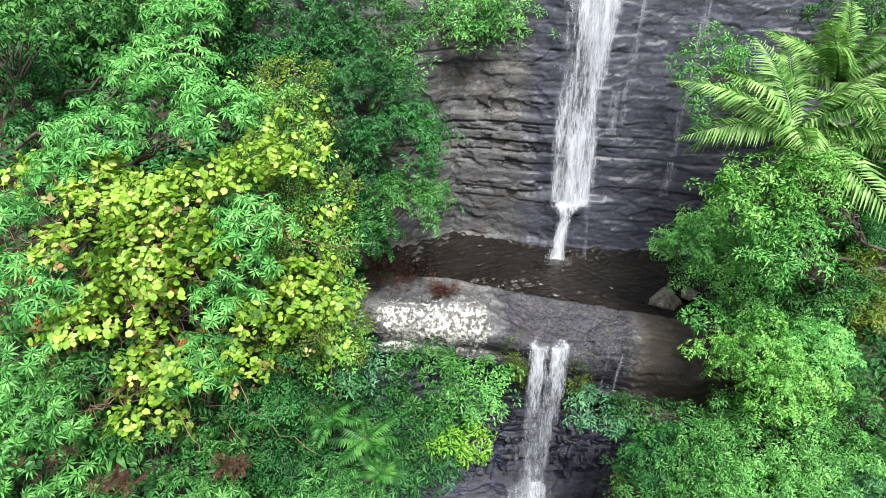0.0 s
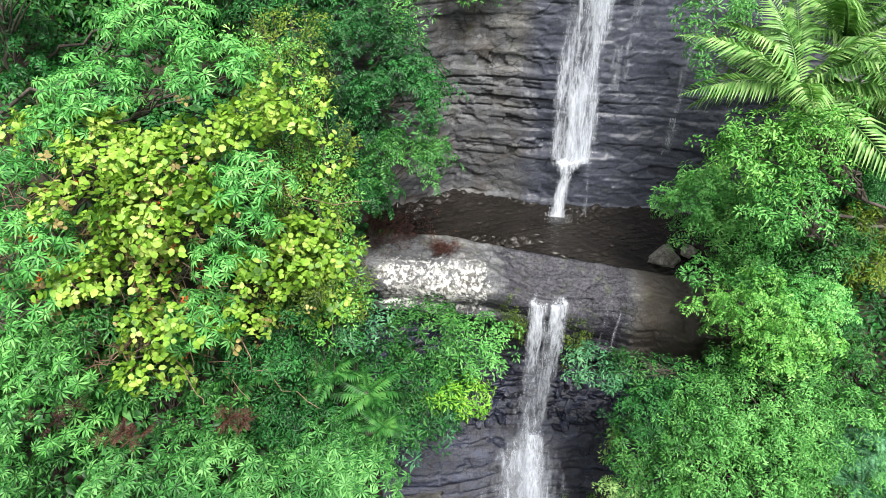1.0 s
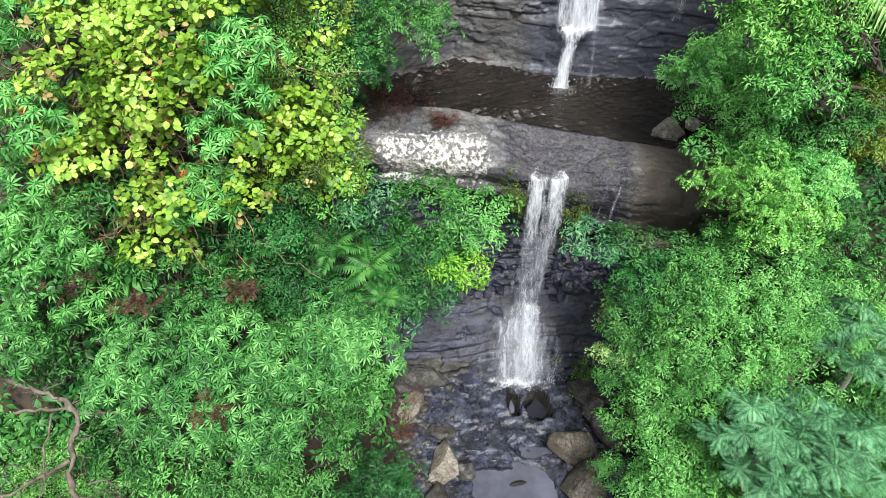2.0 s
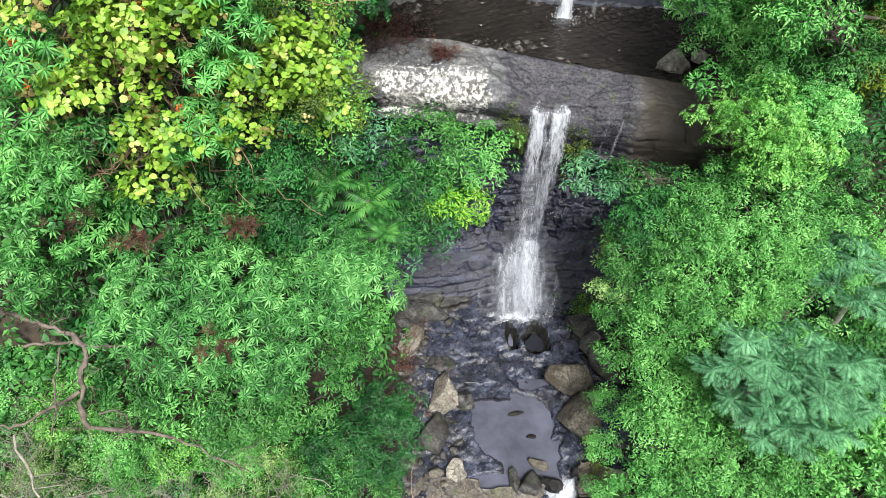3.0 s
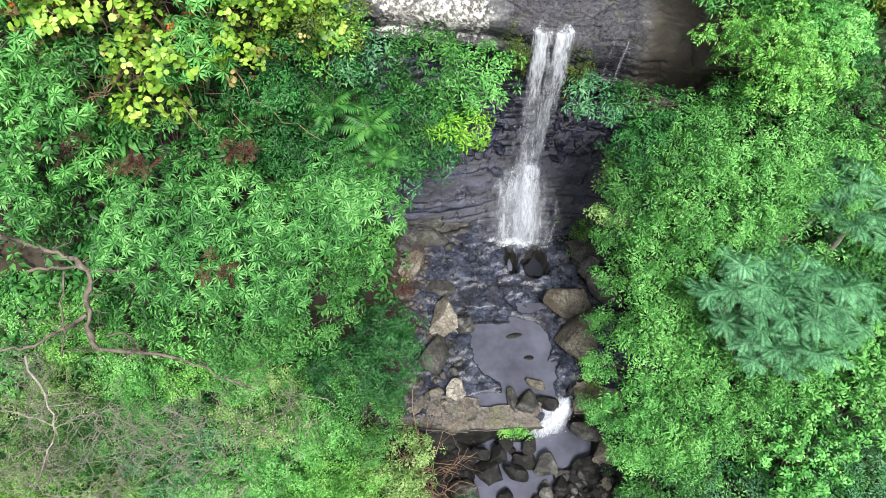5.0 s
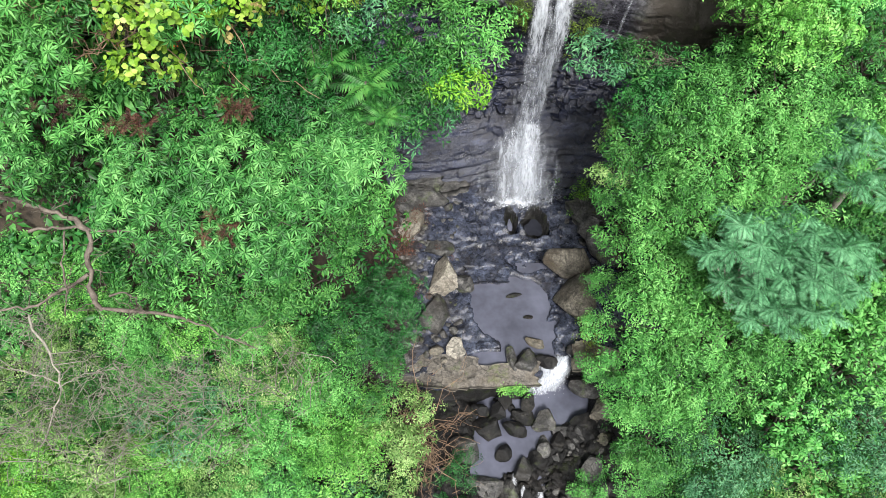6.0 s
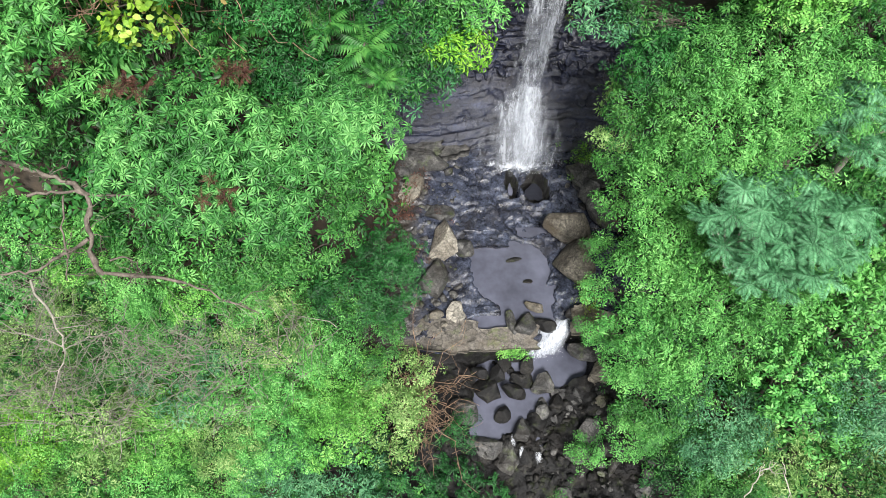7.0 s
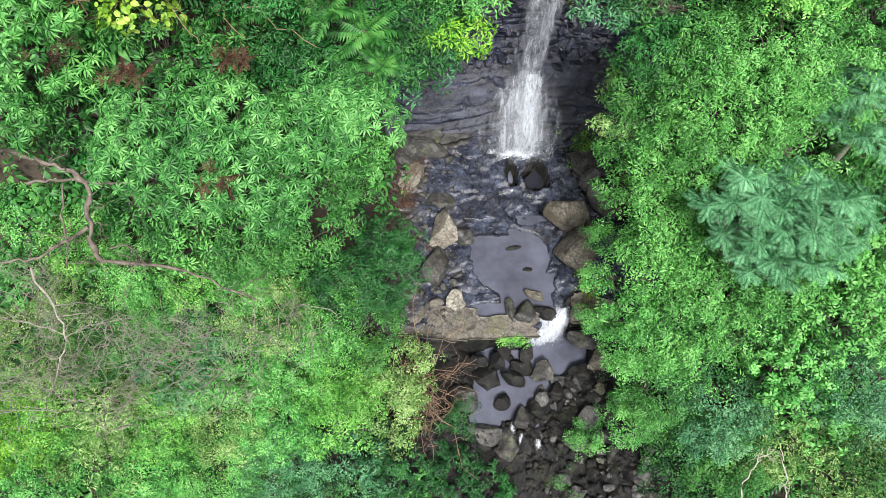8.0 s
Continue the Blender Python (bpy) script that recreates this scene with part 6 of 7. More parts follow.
plant("shrub", "spring green shrub with fine tiny leaves on the steep bank", "shrub", -3.19, 5.79, -8.37, 1.59, "tiny", L_SPRING, 9, 0.7, 1.4, 0.8, trunk=0.03)
plant("shrub", "dull olive green shrub with dense small leaves on the steep bank", "shrub", -1.56, 5.86, -8.62, 1.30, "small", L_OLIVE_B, 8, 0.7, 1.5, 0.68, trunk=0.03)
plant("shrub", "dull olive green shrub with dense small leaves on the steep bank", "shrub", -1.76, 4.91, -9.33, 1.31, "small", L_OLIVE_B, 8, 0.7, 1.5, 0.68, trunk=0.03)
plant("shrub", "spring green shrub with dense small leaves on the steep bank", "shrub", -3.44, 4.73, -9.37, 1.62, "small", L_SPRING, 9, 0.7, 1.4, 0.8, trunk=0.03)
plant("shrub", "fresh light green shrub with fine tiny leaves on the steep bank", "shrub", -5.27, 4.70, -9.21, 1.71, "tiny", L_FRESH, 9, 0.7, 1.4, 0.8, trunk=0.03)
plant("shrub", "dull olive green shrub with fine tiny leaves on the steep bank", "shrub", -7.06, 4.82, -8.92, 1.69, "tiny", L_OLIVE_B, 9, 0.7, 1.4, 0.8, trunk=0.03)
plant("shrub", "spring green shrub with fine tiny leaves on the steep bank", "shrub", -8.81, 4.61, -8.79, 1.68, "tiny", L_SPRING, 9, 0.7, 1.4, 0.8, trunk=0.03)
plant("shrub", "dull olive green shrub with dense small leaves on the steep bank", "shrub", -10.52, 4.72, -8.50, 1.66, "small", L_OLIVE_B, 9, 0.7, 1.4, 0.8, trunk=0.03)
plant("shrub", "spring green shrub with fine tiny leaves on the steep bank", "shrub", -12.20, 4.35, -8.45, 1.64, "tiny", L_SPRING, 9, 0.7, 1.4, 0.8, trunk=0.03)
plant("shrub", "yellow-green shrub with fine tiny leaves on the steep bank", "shrub", -13.24, 3.82, -8.38, 1.42, "tiny", L_LIME_B, 9, 0.7, 1.4, 0.8, trunk=0.03)
plant("shrub", "fresh light green shrub with fine tiny leaves on the steep bank", "shrub", -12.78, 2.73, -9.04, 1.63, "tiny", L_FRESH, 9, 0.7, 1.4, 0.8, trunk=0.03)
plant("shrub", "dull olive green shrub with dense small leaves on the steep bank", "shrub", -11.04, 2.94, -9.34, 1.56, "small", L_OLIVE_B, 9, 0.7, 1.4, 0.8, trunk=0.03)
plant("shrub", "fresh light green shrub with fine tiny leaves on the steep bank", "shrub", -9.27, 3.01, -9.83, 1.69, "tiny", L_FRESH, 9, 0.7, 1.4, 0.8, trunk=0.03)
plant("shrub", "bright green shrub with fine tiny leaves on the steep bank", "shrub", -7.32, 3.21, -9.97, 1.71, "tiny", L_BRIGHT, 9, 0.7, 1.4, 0.8, trunk=0.03)
plant("shrub", "blue-green shrub with fine tiny leaves on the steep bank", "shrub", -5.33, 3.24, -10.19, 1.73, "tiny", L_TEAL, 9, 0.7, 1.4, 0.8, trunk=0.03)
plant("shrub", "blue-green shrub with dense small leaves on the steep bank", "shrub", -3.09, 3.42, -10.20, 1.53, "small", L_TEAL, 9, 0.7, 1.4, 0.8, trunk=0.03)
# dark void left of the creek: its shade is in the leaf colour
plant("shrub", "shade-coloured deep green shrub with paired compound leaflets on the steep bank", "shrub", -1.22, 3.29, -10.51, 1.54, "pinnate", L_DEEP_SHADE, 8, 0.7, 1.5, 0.68, trunk=0.03)
plant("shrub", "shade-coloured deep green shrub with paired compound leaflets on the steep bank", "shrub", 0.31, 2.79, -10.86, 1.33, "pinnate", L_DEEP_SHADE, 8, 0.7, 1.5, 0.68, trunk=0.03)
plant("shrub", "shade-coloured deep green shrub with paired compound leaflets on the steep bank", "shrub", 1.47, 2.47, -11.29, 1.02, "pinnate", L_DEEP_SHADE, 8, 0.7, 1.5, 0.68, trunk=0.03)
plant("shrub", "bright green shrub with pointed whorled leaves on the steep bank", "shrub", -1.61, 2.46, -11.15, 1.56, "broad", L_BRIGHT, 8, 0.7, 1.5, 0.68, trunk=0.03)
plant("shrub", "mid green shrub with fine tiny leaves on the steep bank", "shrub", -3.88, 2.27, -11.02, 1.54, "tiny", L_MID, 9, 0.7, 1.4, 0.8, trunk=0.03)
plant("shrub", "shade-coloured deep green shrub with fine tiny leaves on the steep bank", "shrub", 0.69, 4.68, -9.97, 0.63, "tiny", L_DEEP_SHADE, 8, 0.7, 1.5, 0.68, trunk=0.03)
plant("shrub", "mid green shrub with fine tiny leaves on the steep bank", "shrub", 4.24, 2.51, -11.67, 0.92, "tiny", L_MID, 8, 0.7, 1.5, 0.68, trunk=0.03)
plant("shrub", "dark green shrub with dense small leaves on the steep bank", "shrub", -4.18, 12.55, -0.98, 1.11, "small", L_DARK, 7, 0.75, 1.7, 0.8, trunk=0.03)
plant("shrub", "dark green shrub with dense small leaves on the steep bank", "shrub", -3.57, 12.38, -1.26, 0.93, "small", L_DARK, 7, 0.75, 1.5, 0.9, trunk=0.03)
plant("shrub", "bright green shrub with fine tiny leaves on the steep bank", "shrub", -5.38, 8.59, -6.14, 0.93, "tiny", L_BRIGHT, 7, 0.75, 1.7, 0.9, trunk=0.03)
plant("shrub", "dark green shrub with dense small leaves on the steep bank", "shrub", -4.83, 12.44, -0.43, 0.90, "small", L_DARK, 7, 0.75, 1.7, 0.8, trunk=0.03)
plant("shrub", "bright green shrub with fine tiny leaves on the steep bank", "shrub", -12.24, 9.66, -4.43, 1.20, "tiny", L_BRIGHT, 7, 0.75, 1.7, 0.9, trunk=0.03)
plant("shrub", "spring green shrub with fine tiny leaves on the steep bank", "shrub", -10.74, 9.01, -4.94, 1.20, "tiny", L_SPRING, 7, 0.75, 1.6, 0.8, trunk=0.03)
plant("shrub", "pale fresh green shrub with dense small leaves on the steep bank", "shrub", -12.24, 8.35, -5.46, 1.20, "small", L_FRESH_B, 7, 0.75, 1.7, 0.7, trunk=0.03)
plant("shrub", "bright green shrub with fine tiny leaves on the steep bank", "shrub", -9.24, 8.22, -5.56, 1.20, "tiny", L_BRIGHT, 7, 0.75, 1.7, 0.8, trunk=0.03)
plant("shrub", "bright green shrub with dense small leaves on the steep bank", "shrub", -10.74, 9.93, -4.23, 1.00, "small", L_BRIGHT, 7, 0.75, 1.6, 0.8, trunk=0.03)
plant("shrub", "spring green shrub with fine tiny leaves on the steep bank", "shrub", -7.57, 7.82, -5.87, 1.00, "tiny", L_SPRING, 7, 0.75, 1.6, 0.8, trunk=0.03)
plant("shrub", "bright green shrub with fine tiny leaves on the steep bank", "shrub", -6.07, 7.63, -6.02, 0.90, "tiny", L_BRIGHT, 7, 0.75, 1.7, 0.8, trunk=0.03)
plant("shrub", "dull olive green shrub with fine tiny leaves on the steep bank", "shrub", -11.07, 7.69, -5.97, 1.10, "tiny", L_OLIVE_B, 7, 0.75, 1.6, 0.8, trunk=0.03)
plant("shrub", "mid green shrub with dense small leaves on the steep bank", "shrub", 5.76, 13.19, -2.95, 0.95, "small", L_MID, 7, 0.75, 1.6, 0.8, trunk=0.03)
plant("shrub", "dull olive green shrub with dense small leaves on the steep bank", "shrub", 5.45, 12.44, -3.92, 0.70, "small", L_OLIVE_B, 7, 0.75, 1.6, 0.7, trunk=0.03)
plant("shrub", "bright green shrub with dense small leaves on the steep bank", "shrub", 5.49, 11.12, -5.83, 0.70, "small", L_BRIGHT, 7, 0.75, 1.6, 0.75, trunk=0.03)
plant("shrub", "bright green shrub with fine tiny leaves on the steep bank", "shrub", 5.42, 9.81, -6.85, 0.60, "tiny", L_BRIGHT, 7, 0.75, 1.6, 0.75, trunk=0.03)
plant("shrub", "fresh light green shrub with fine tiny leaves on the steep bank", "shrub", 5.12, 8.80, -7.64, 0.55, "tiny", L_FRESH, 7, 0.75, 1.6, 0.75, trunk=0.03)
plant("shrub", "fresh light green shrub with fine tiny leaves on the steep bank", "shrub", 5.12, 7.78, -8.44, 0.60, "tiny", L_FRESH, 7, 0.75, 1.6, 0.75, trunk=0.03)
plant("shrub", "bright green shrub with dense small leaves on the steep bank", "shrub", 5.36, 12.14, -5.04, 0.50, "small", L_BRIGHT, 7, 0.75, 1.6, 0.75, trunk=0.03)
plant("tree", "dark green tree with pointed whorled leaves on the gorge side", "tree", -15.03, 22.19, 6.24, 1.50, "broad", L_DARK, 7, 0.75, 1.6, 1.0, trunk=0.05)
plant("tree", "mid green tree with pointed whorled leaves on the gorge side", "tree", -13.38, 22.86, 7.06, 1.60, "broad", L_MID, 7, 0.75, 1.6, 1.0, trunk=0.05)
plant("tree", "dark green tree with pointed whorled leaves on the gorge side", "tree", -13.78, 20.20, 5.26, 1.40, "broad", L_DARK, 7, 0.75, 1.6, 1.0, trunk=0.05)
plant("tree", "mid green tree with dense small leaves on the gorge side", "tree", -12.97, 21.00, 5.69, 1.30, "small", L_MID, 7, 0.75, 1.6, 1.0, trunk=0.05)
plant("tree", "dark green tree with dense small leaves on the gorge side", "tree", -7.28, 22.38, 8.29, 1.30, "small", L_DARK, 7, 0.75, 1.6, 1.0, trunk=0.05)
plant("tree", "dark green tree with dense small leaves on the gorge side", "tree", -5.95, 20.91, 7.66, 1.00, "small", L_DARK, 7, 0.75, 1.6, 1.0, trunk=0.05)
plant("shrub", "bright green shrub with dense small leaves on the steep bank", "shrub", 6.98, 17.31, 2.81, 0.60, "small", L_BRIGHT, 7, 0.75, 1.6, 0.85, trunk=0.03)
plant("shrub", "bright green shrub with dense small leaves on the steep bank", "shrub", 7.25, 16.55, 2.22, 0.50, "small", L_BRIGHT, 7, 0.75, 1.6, 0.85, trunk=0.03)
plant("shrub", "fresh light green shrub with dense small leaves on the steep bank", "shrub", 7.36, 15.26, 1.71, 0.55, "small", L_FRESH, 7, 0.75, 1.6, 0.85, trunk=0.03)
plant("shrub", "fresh light green shrub with dense small leaves on the steep bank", "shrub", 7.78, 17.92, 3.09, 0.70, "small", L_FRESH, 7, 0.75, 1.6, 0.85, trunk=0.03)
plant("shrub", "dark green shrub with pointed whorled leaves on the steep bank", "shrub", -12.72, 19.07, 7.39, 1.20, "broad", L_DARK, 7, 0.75, 1.6, 0.85, trunk=0.03)
plant("shrub", "dark green shrub with pointed whorled leaves on the steep bank", "shrub", -11.26, 17.50, 6.58, 0.90, "broad", L_DARK, 7, 0.75, 1.6, 0.85, trunk=0.03)
plant("shrub", "mid green shrub with dense small leaves on the steep bank", "shrub", 12.29, 10.78, -4.39, 1.20, "small", L_MID, 7, 0.75, 1.6, 0.8, trunk=0.03)
plant("shrub", "dark green shrub with paired compound leaflets on the steep bank", "shrub", 13.19, 10.31, -4.44, 1.10, "pinnate", L_DARK, 7, 0.75, 1.6, 0.8, trunk=0.03)
plant("shrub", "dull olive green shrub with dense small leaves on the steep bank", "shrub", 5.61, 13.72, -4.02, 0.60, "small", L_OLIVE_B, 7, 0.75, 1.6, 0.8, trunk=0.03)
umbrella_tree("flat-topped tree with pale blue-green feathery fronds", 8.34, 8.79, -2.63, 1.20, 18, 0.62)
umbrella_tree("flat-topped tree with pale blue-green feathery fronds", 9.89, 9.08, -2.54, 1.21, 16, 0.6)
umbrella_tree("flat-topped tree with pale blue-green feathery fronds", 8.59, 7.98, -3.48, 0.94, 12, 0.6)
umbrella_tree("flat-topped tree with pale blue-green feathery fronds", 9.74, 8.23, -3.17, 1.21, 16, 0.6)
umbrella_tree("flat-topped tree with pale blue-green feathery fronds", 10.93, 8.76, -3.03, 0.84, 8, 0.56)
umbrella_tree("flat-topped tree with pale blue-green feathery fronds", 11.67, 10.98, -1.65, 1.16, 12, 0.66)
umbrella_tree("flat-topped tree with pale blue-green feathery fronds", 11.24, 11.93, -1.33, 0.86, 8, 0.62)
drape("hanging curtain of fine yellow-olive vine leaves", [(-4.59, 18.56, 8.15), (-4.05, 16.76, 6.89), (-3.65, 15.44, 5.47), (-3.37, 14.42, 4.19), (-3.21, 13.59, 2.84), (-3.03, 13.14, 1.57)], 0.95, "tiny", L_OLIVE, 520, 1.0)
drape("hanging curtain of small spring green vine leaves", [(-4.86, 17.46, 7.77), (-4.06, 16.19, 6.45), (-3.59, 14.76, 4.82), (-3.12, 13.77, 3.40), (-3.00, 13.18, 2.08)], 0.85, "tiny", L_SPRING, 420, 1.1)
drape("trailing vine of scattered yellow-lime leaves", [(-4.31, 16.71, 7.21), (-3.68, 15.33, 5.68), (-3.41, 14.24, 4.28), (-3.11, 13.42, 2.95), (-3.51, 12.68, 1.76)], 0.9, "round", L_LIME, 110, 0.8)


# ---- boulders and stones in the stream ----
stone("rock", "pale tan boulder at the rim of the upper pool", 7.69, 18.59, -0.00, 0.91, 0.72, 0.54, 0.15, 0, M_PALE, 0.07)
stone("rock", "small tan boulder at the rim of the upper pool", 8.51, 18.98, 0.07, 0.36, 0.42, 0.27, 0.01, 3, M_TAN, -0.05)
stone("rock", "pale tan wedge of fallen sandstone on dark rock", -1.19, 13.98, -9.55, 0.70, 0.89, 0.53, -0.22, 1, M_TAN, -0.03)
stone("rock", "broad dark flat-topped slab beside the fall", -1.13, 15.61, -9.46, 1.56, 0.85, 0.64, -0.05, 2, M_BOULDER_DARK, -0.11)
stone("rock", "damp brown slab beside the fall", -1.65, 15.12, -9.55, 0.98, 0.65, 0.49, -0.23, 5, M_BOULDER_DARK, 0.12)
stone("rock", "large pale tan boulder with flat faces", 0.09, 11.78, -9.57, 0.89, 1.14, 0.67, 0.08, 4, M_TAN, -0.06)
stone("rock", "low olive-brown stone slab", -0.27, 13.04, -9.63, 0.79, 0.44, 0.33, -0.03, 5, M_BOULDER_DARK, 0.11)
stone("rock", "dark stone at the pool edge", 0.82, 11.47, -9.74, 0.55, 0.61, 0.41, 0.20, 6, M_BOULDER_DARK, 0.08)
stone("rock", "brown rock mass on the stream bank", -0.25, 10.13, -9.46, 0.83, 0.98, 0.62, -0.05, 7, M_BOULDER_DARK, -0.00)
stone("rock", "big rounded grey-brown boulder by the stream", 4.91, 12.24, -9.48, 1.14, 1.02, 0.76, 0.09, 6, M_BOULDER, -0.11)
stone("rock", "big dark brown boulder above the pool", 5.01, 10.59, -9.49, 1.17, 1.17, 0.87, 0.03, 0, M_BOULDER, -0.05)
stone("rock", "brown stone wedged between boulders", 5.55, 11.48, -9.53, 0.40, 0.52, 0.30, 0.19, 3, M_BOULDER, -0.10)
stone("rock", "damp dark rock against the bank", 6.35, 12.93, -9.26, 0.78, 1.09, 0.58, 0.09, 2, M_BOULDER_DARK, 0.09)
stone("rock", "damp dark rock against the bank", 5.83, 13.83, -9.45, 0.63, 0.63, 0.48, -0.14, 1, M_BOULDER_DARK, 0.09)
stone("rock", "nearly white angular stone on the bank", 0.47, 8.84, -9.63, 0.52, 0.47, 0.35, 0.19, 1, M_PALE, -0.12)
stone("rock", "small white stone on the bank", 0.70, 8.73, -9.62, 0.23, 0.26, 0.17, 0.10, 4, M_PALE, -0.12)
stone("rock", "small tan stone on the bank", -0.31, 8.73, -9.67, 0.35, 0.23, 0.17, 0.00, 3, M_BOULDER, -0.02)
stone("rock", "small tan stone on the bank", 0.00, 8.39, -9.71, 0.17, 0.15, 0.11, -0.15, 3, M_BOULDER, -0.04)
stone("rock", "long olive stone across the pool outlet", 2.43, 8.56, -9.82, 0.22, 0.67, 0.16, 0.15, 5, M_BOULDER_DARK, -0.04)
stone("rock", "flat olive stone at the pool outlet", 3.37, 9.14, -9.82, 0.41, 0.27, 0.20, -0.18, 2, M_BOULDER, 0.05)
stone("rock", "mossy olive slab at the pool outlet", 3.06, 8.45, -9.90, 0.70, 0.61, 0.46, -0.03, 7, M_BOULDER_DARK, 0.07)
stone("rock", "black wet stone at the cascade lip", 3.78, 8.39, -9.88, 0.55, 0.41, 0.31, -0.13, 6, M_WETROCK_SHADED, -0.04)
stone("rock", "thin dark stone breaking the pool surface", 2.63, 11.11, -9.96, 0.40, 0.12, 0.07, 0.15, 3, M_WETROCK_SHADED, 0.00)
stone("rock", "thin dark stone breaking the pool surface", 3.16, 10.23, -9.98, 0.24, 0.12, 0.07, 0.00, 5, M_WETROCK_SHADED, -0.06)
stone("rock", "dark rounded creek stone", 1.63, 6.27, -11.09, 0.81, 0.61, 0.45, -0.24, 0, M_WETROCK_SHADED, 0.10)
stone("rock", "dark rounded creek stone", 2.63, 6.27, -11.08, 0.58, 0.45, 0.33, -0.21, 6, M_WETROCK_SHADED, 0.08)
stone("rock", "rounded damp brown creek stone", 3.71, 6.62, -10.98, 0.68, 0.59, 0.43, -0.07, 4, M_BOULDER_DARK, 0.11)
stone("rock", "dark rounded creek stone", 2.94, 6.77, -11.07, 0.49, 0.40, 0.29, -0.05, 2, M_WETROCK_SHADED, 0.10)
stone("rock", "dark rounded creek stone", 3.14, 7.25, -11.07, 0.40, 0.50, 0.29, 0.03, 1, M_WETROCK_SHADED, -0.06)
stone("rock", "black stone below the low ledge", 2.29, 7.33, -10.92, 0.42, 0.40, 0.29, 0.12, 1, M_WETROCK_SHADED, 0.04)
stone("rock", "small black creek stone", 2.47, 7.11, -11.16, 0.17, 0.19, 0.12, 0.09, 3, M_WETROCK_SHADED, -0.01)
stone("rock", "small black creek stone", 2.54, 6.77, -11.18, 0.15, 0.12, 0.09, -0.14, 5, M_WETROCK_SHADED, 0.03)
stone("rock", "dark rounded creek stone", 2.06, 5.46, -11.17, 0.38, 0.41, 0.28, -0.20, 3, M_WETROCK_SHADED, 0.05)
stone("rock", "dark rounded creek stone", 3.26, 5.30, -11.18, 0.47, 0.45, 0.33, 0.07, 5, M_WETROCK_SHADED, -0.03)
stone("rock", "rounded olive-brown creek stone", 2.84, 4.92, -11.08, 0.54, 0.56, 0.39, 0.15, 7, M_BOULDER_DARK, -0.07)
stone("rock", "long slanting slab in the creek", 1.51, 4.33, -11.07, 1.02, 0.50, 0.29, -0.05, 2, M_BOULDER_DARK, 0.07)
stone("rock", "dark rock at the creek edge", 0.79, 5.49, -10.89, 0.69, 0.82, 0.51, -0.06, 6, M_BOULDER_DARK, 0.05)
stone("rock", "mossy olive rock in the creek", 2.25, 3.84, -11.09, 0.68, 0.77, 0.50, 0.06, 0, M_BOULDER_DARK, 0.11)
stone("rock", "flat dark wet creek stone", 4.97, 6.58, -10.97, 0.65, 0.36, 0.26, 0.25, 5, M_WETROCK_SHADED, 0.05)
stone("rock", "brown angular rock on the scree", 5.17, 4.85, -10.88, 0.63, 0.56, 0.41, 0.15, 1, M_BOULDER_DARK, -0.08)
stone("rock", "black stone below the low ledge", 2.00, 6.93, -10.88, 0.49, 0.49, 0.36, 0.11, 4, M_WETROCK_SHADED, 0.08)
stone("rock", "black stone below the low ledge", 1.37, 6.90, -10.83, 0.43, 0.38, 0.28, -0.05, 6, M_WETROCK_SHADED, 0.01)
stone("rock", "dark rounded creek stone", 4.13, 5.93, -11.07, 0.42, 0.38, 0.29, -0.01, 7, M_WETROCK_SHADED, 0.11)
stone("rock", "brown angular rock on the scree", 6.03, 5.25, -10.83, 0.42, 0.54, 0.31, -0.09, 3, M_BOULDER_DARK, -0.02)
stone("rock", "brown angular rock on the scree", 4.46, 4.11, -10.97, 0.52, 0.40, 0.29, -0.25, 5, M_BOULDER_DARK, -0.02)
stone("rock", "tan angular rock on the scree", 5.60, 5.86, -10.82, 0.35, 0.32, 0.24, 0.07, 1, M_BOULDER, 0.10)
stone("rock", "damp brown rock beside the low cascade", 5.25, 7.75, -10.55, 0.70, 0.60, 0.55, 0.20, 2, M_BOULDER_DARK, 0.08)
stone("rock", "damp brown rock beside the low cascade", 5.75, 6.95, -10.70, 0.60, 0.70, 0.45, -0.20, 4, M_BOULDER, -0.06)
stone("rock", "dark wet rock at the lip of the low cascade", 4.95, 8.85, -9.85, 0.55, 0.50, 0.32, 0.40, 6, M_BOULDER_DARK, 0.05)

slab("ledge_slab", "thick flat olive-brown slab along the low ledge lip", 2.0, 7.9, -9.92, 1.5, 0.45, 0.12, 0.04, M_SLAB, 3.0, 0.03)
slab("ledge_slab", "flat grey slab at the outlet of the pool", -0.2, 8.1, -9.92, 1.4, 0.7, 0.14, -0.12, M_SLAB, 5.0, -0.03)
slab("rock_slab", "wide flat damp slab stepping into the pool", 1.7, 12.0, -9.92, 0.9, 0.4, 0.1, 0.05, M_BED, 7.0)
slab("rock_slab", "broad flat dark slab beside the fall", -0.95, 16.1, -9.45, 1.05, 0.55, 0.25, -0.1, M_BOULDER_DARK, 9.0, 0.12)
slab("rock_slab", "tilted dark slab at the foot of the cliff", 0.3, 16.0, -9.5, 0.7, 0.5, 0.2, 0.4, M_BOULDER_DARK, 11.0, -0.15)
slab("rock_slab", "flat brown slab on the right bank", 5.9, 14.6, -9.45, 0.8, 0.7, 0.2, 0.3, M_BOULDER_DARK, 13.0, 0.1)
slab("rock_slab", "flat pale slab below the boulders", 5.5, 8.35, -9.62, 0.95, 0.6, 0.14, -0.2, M_BOULDER, 15.0, 0.05)


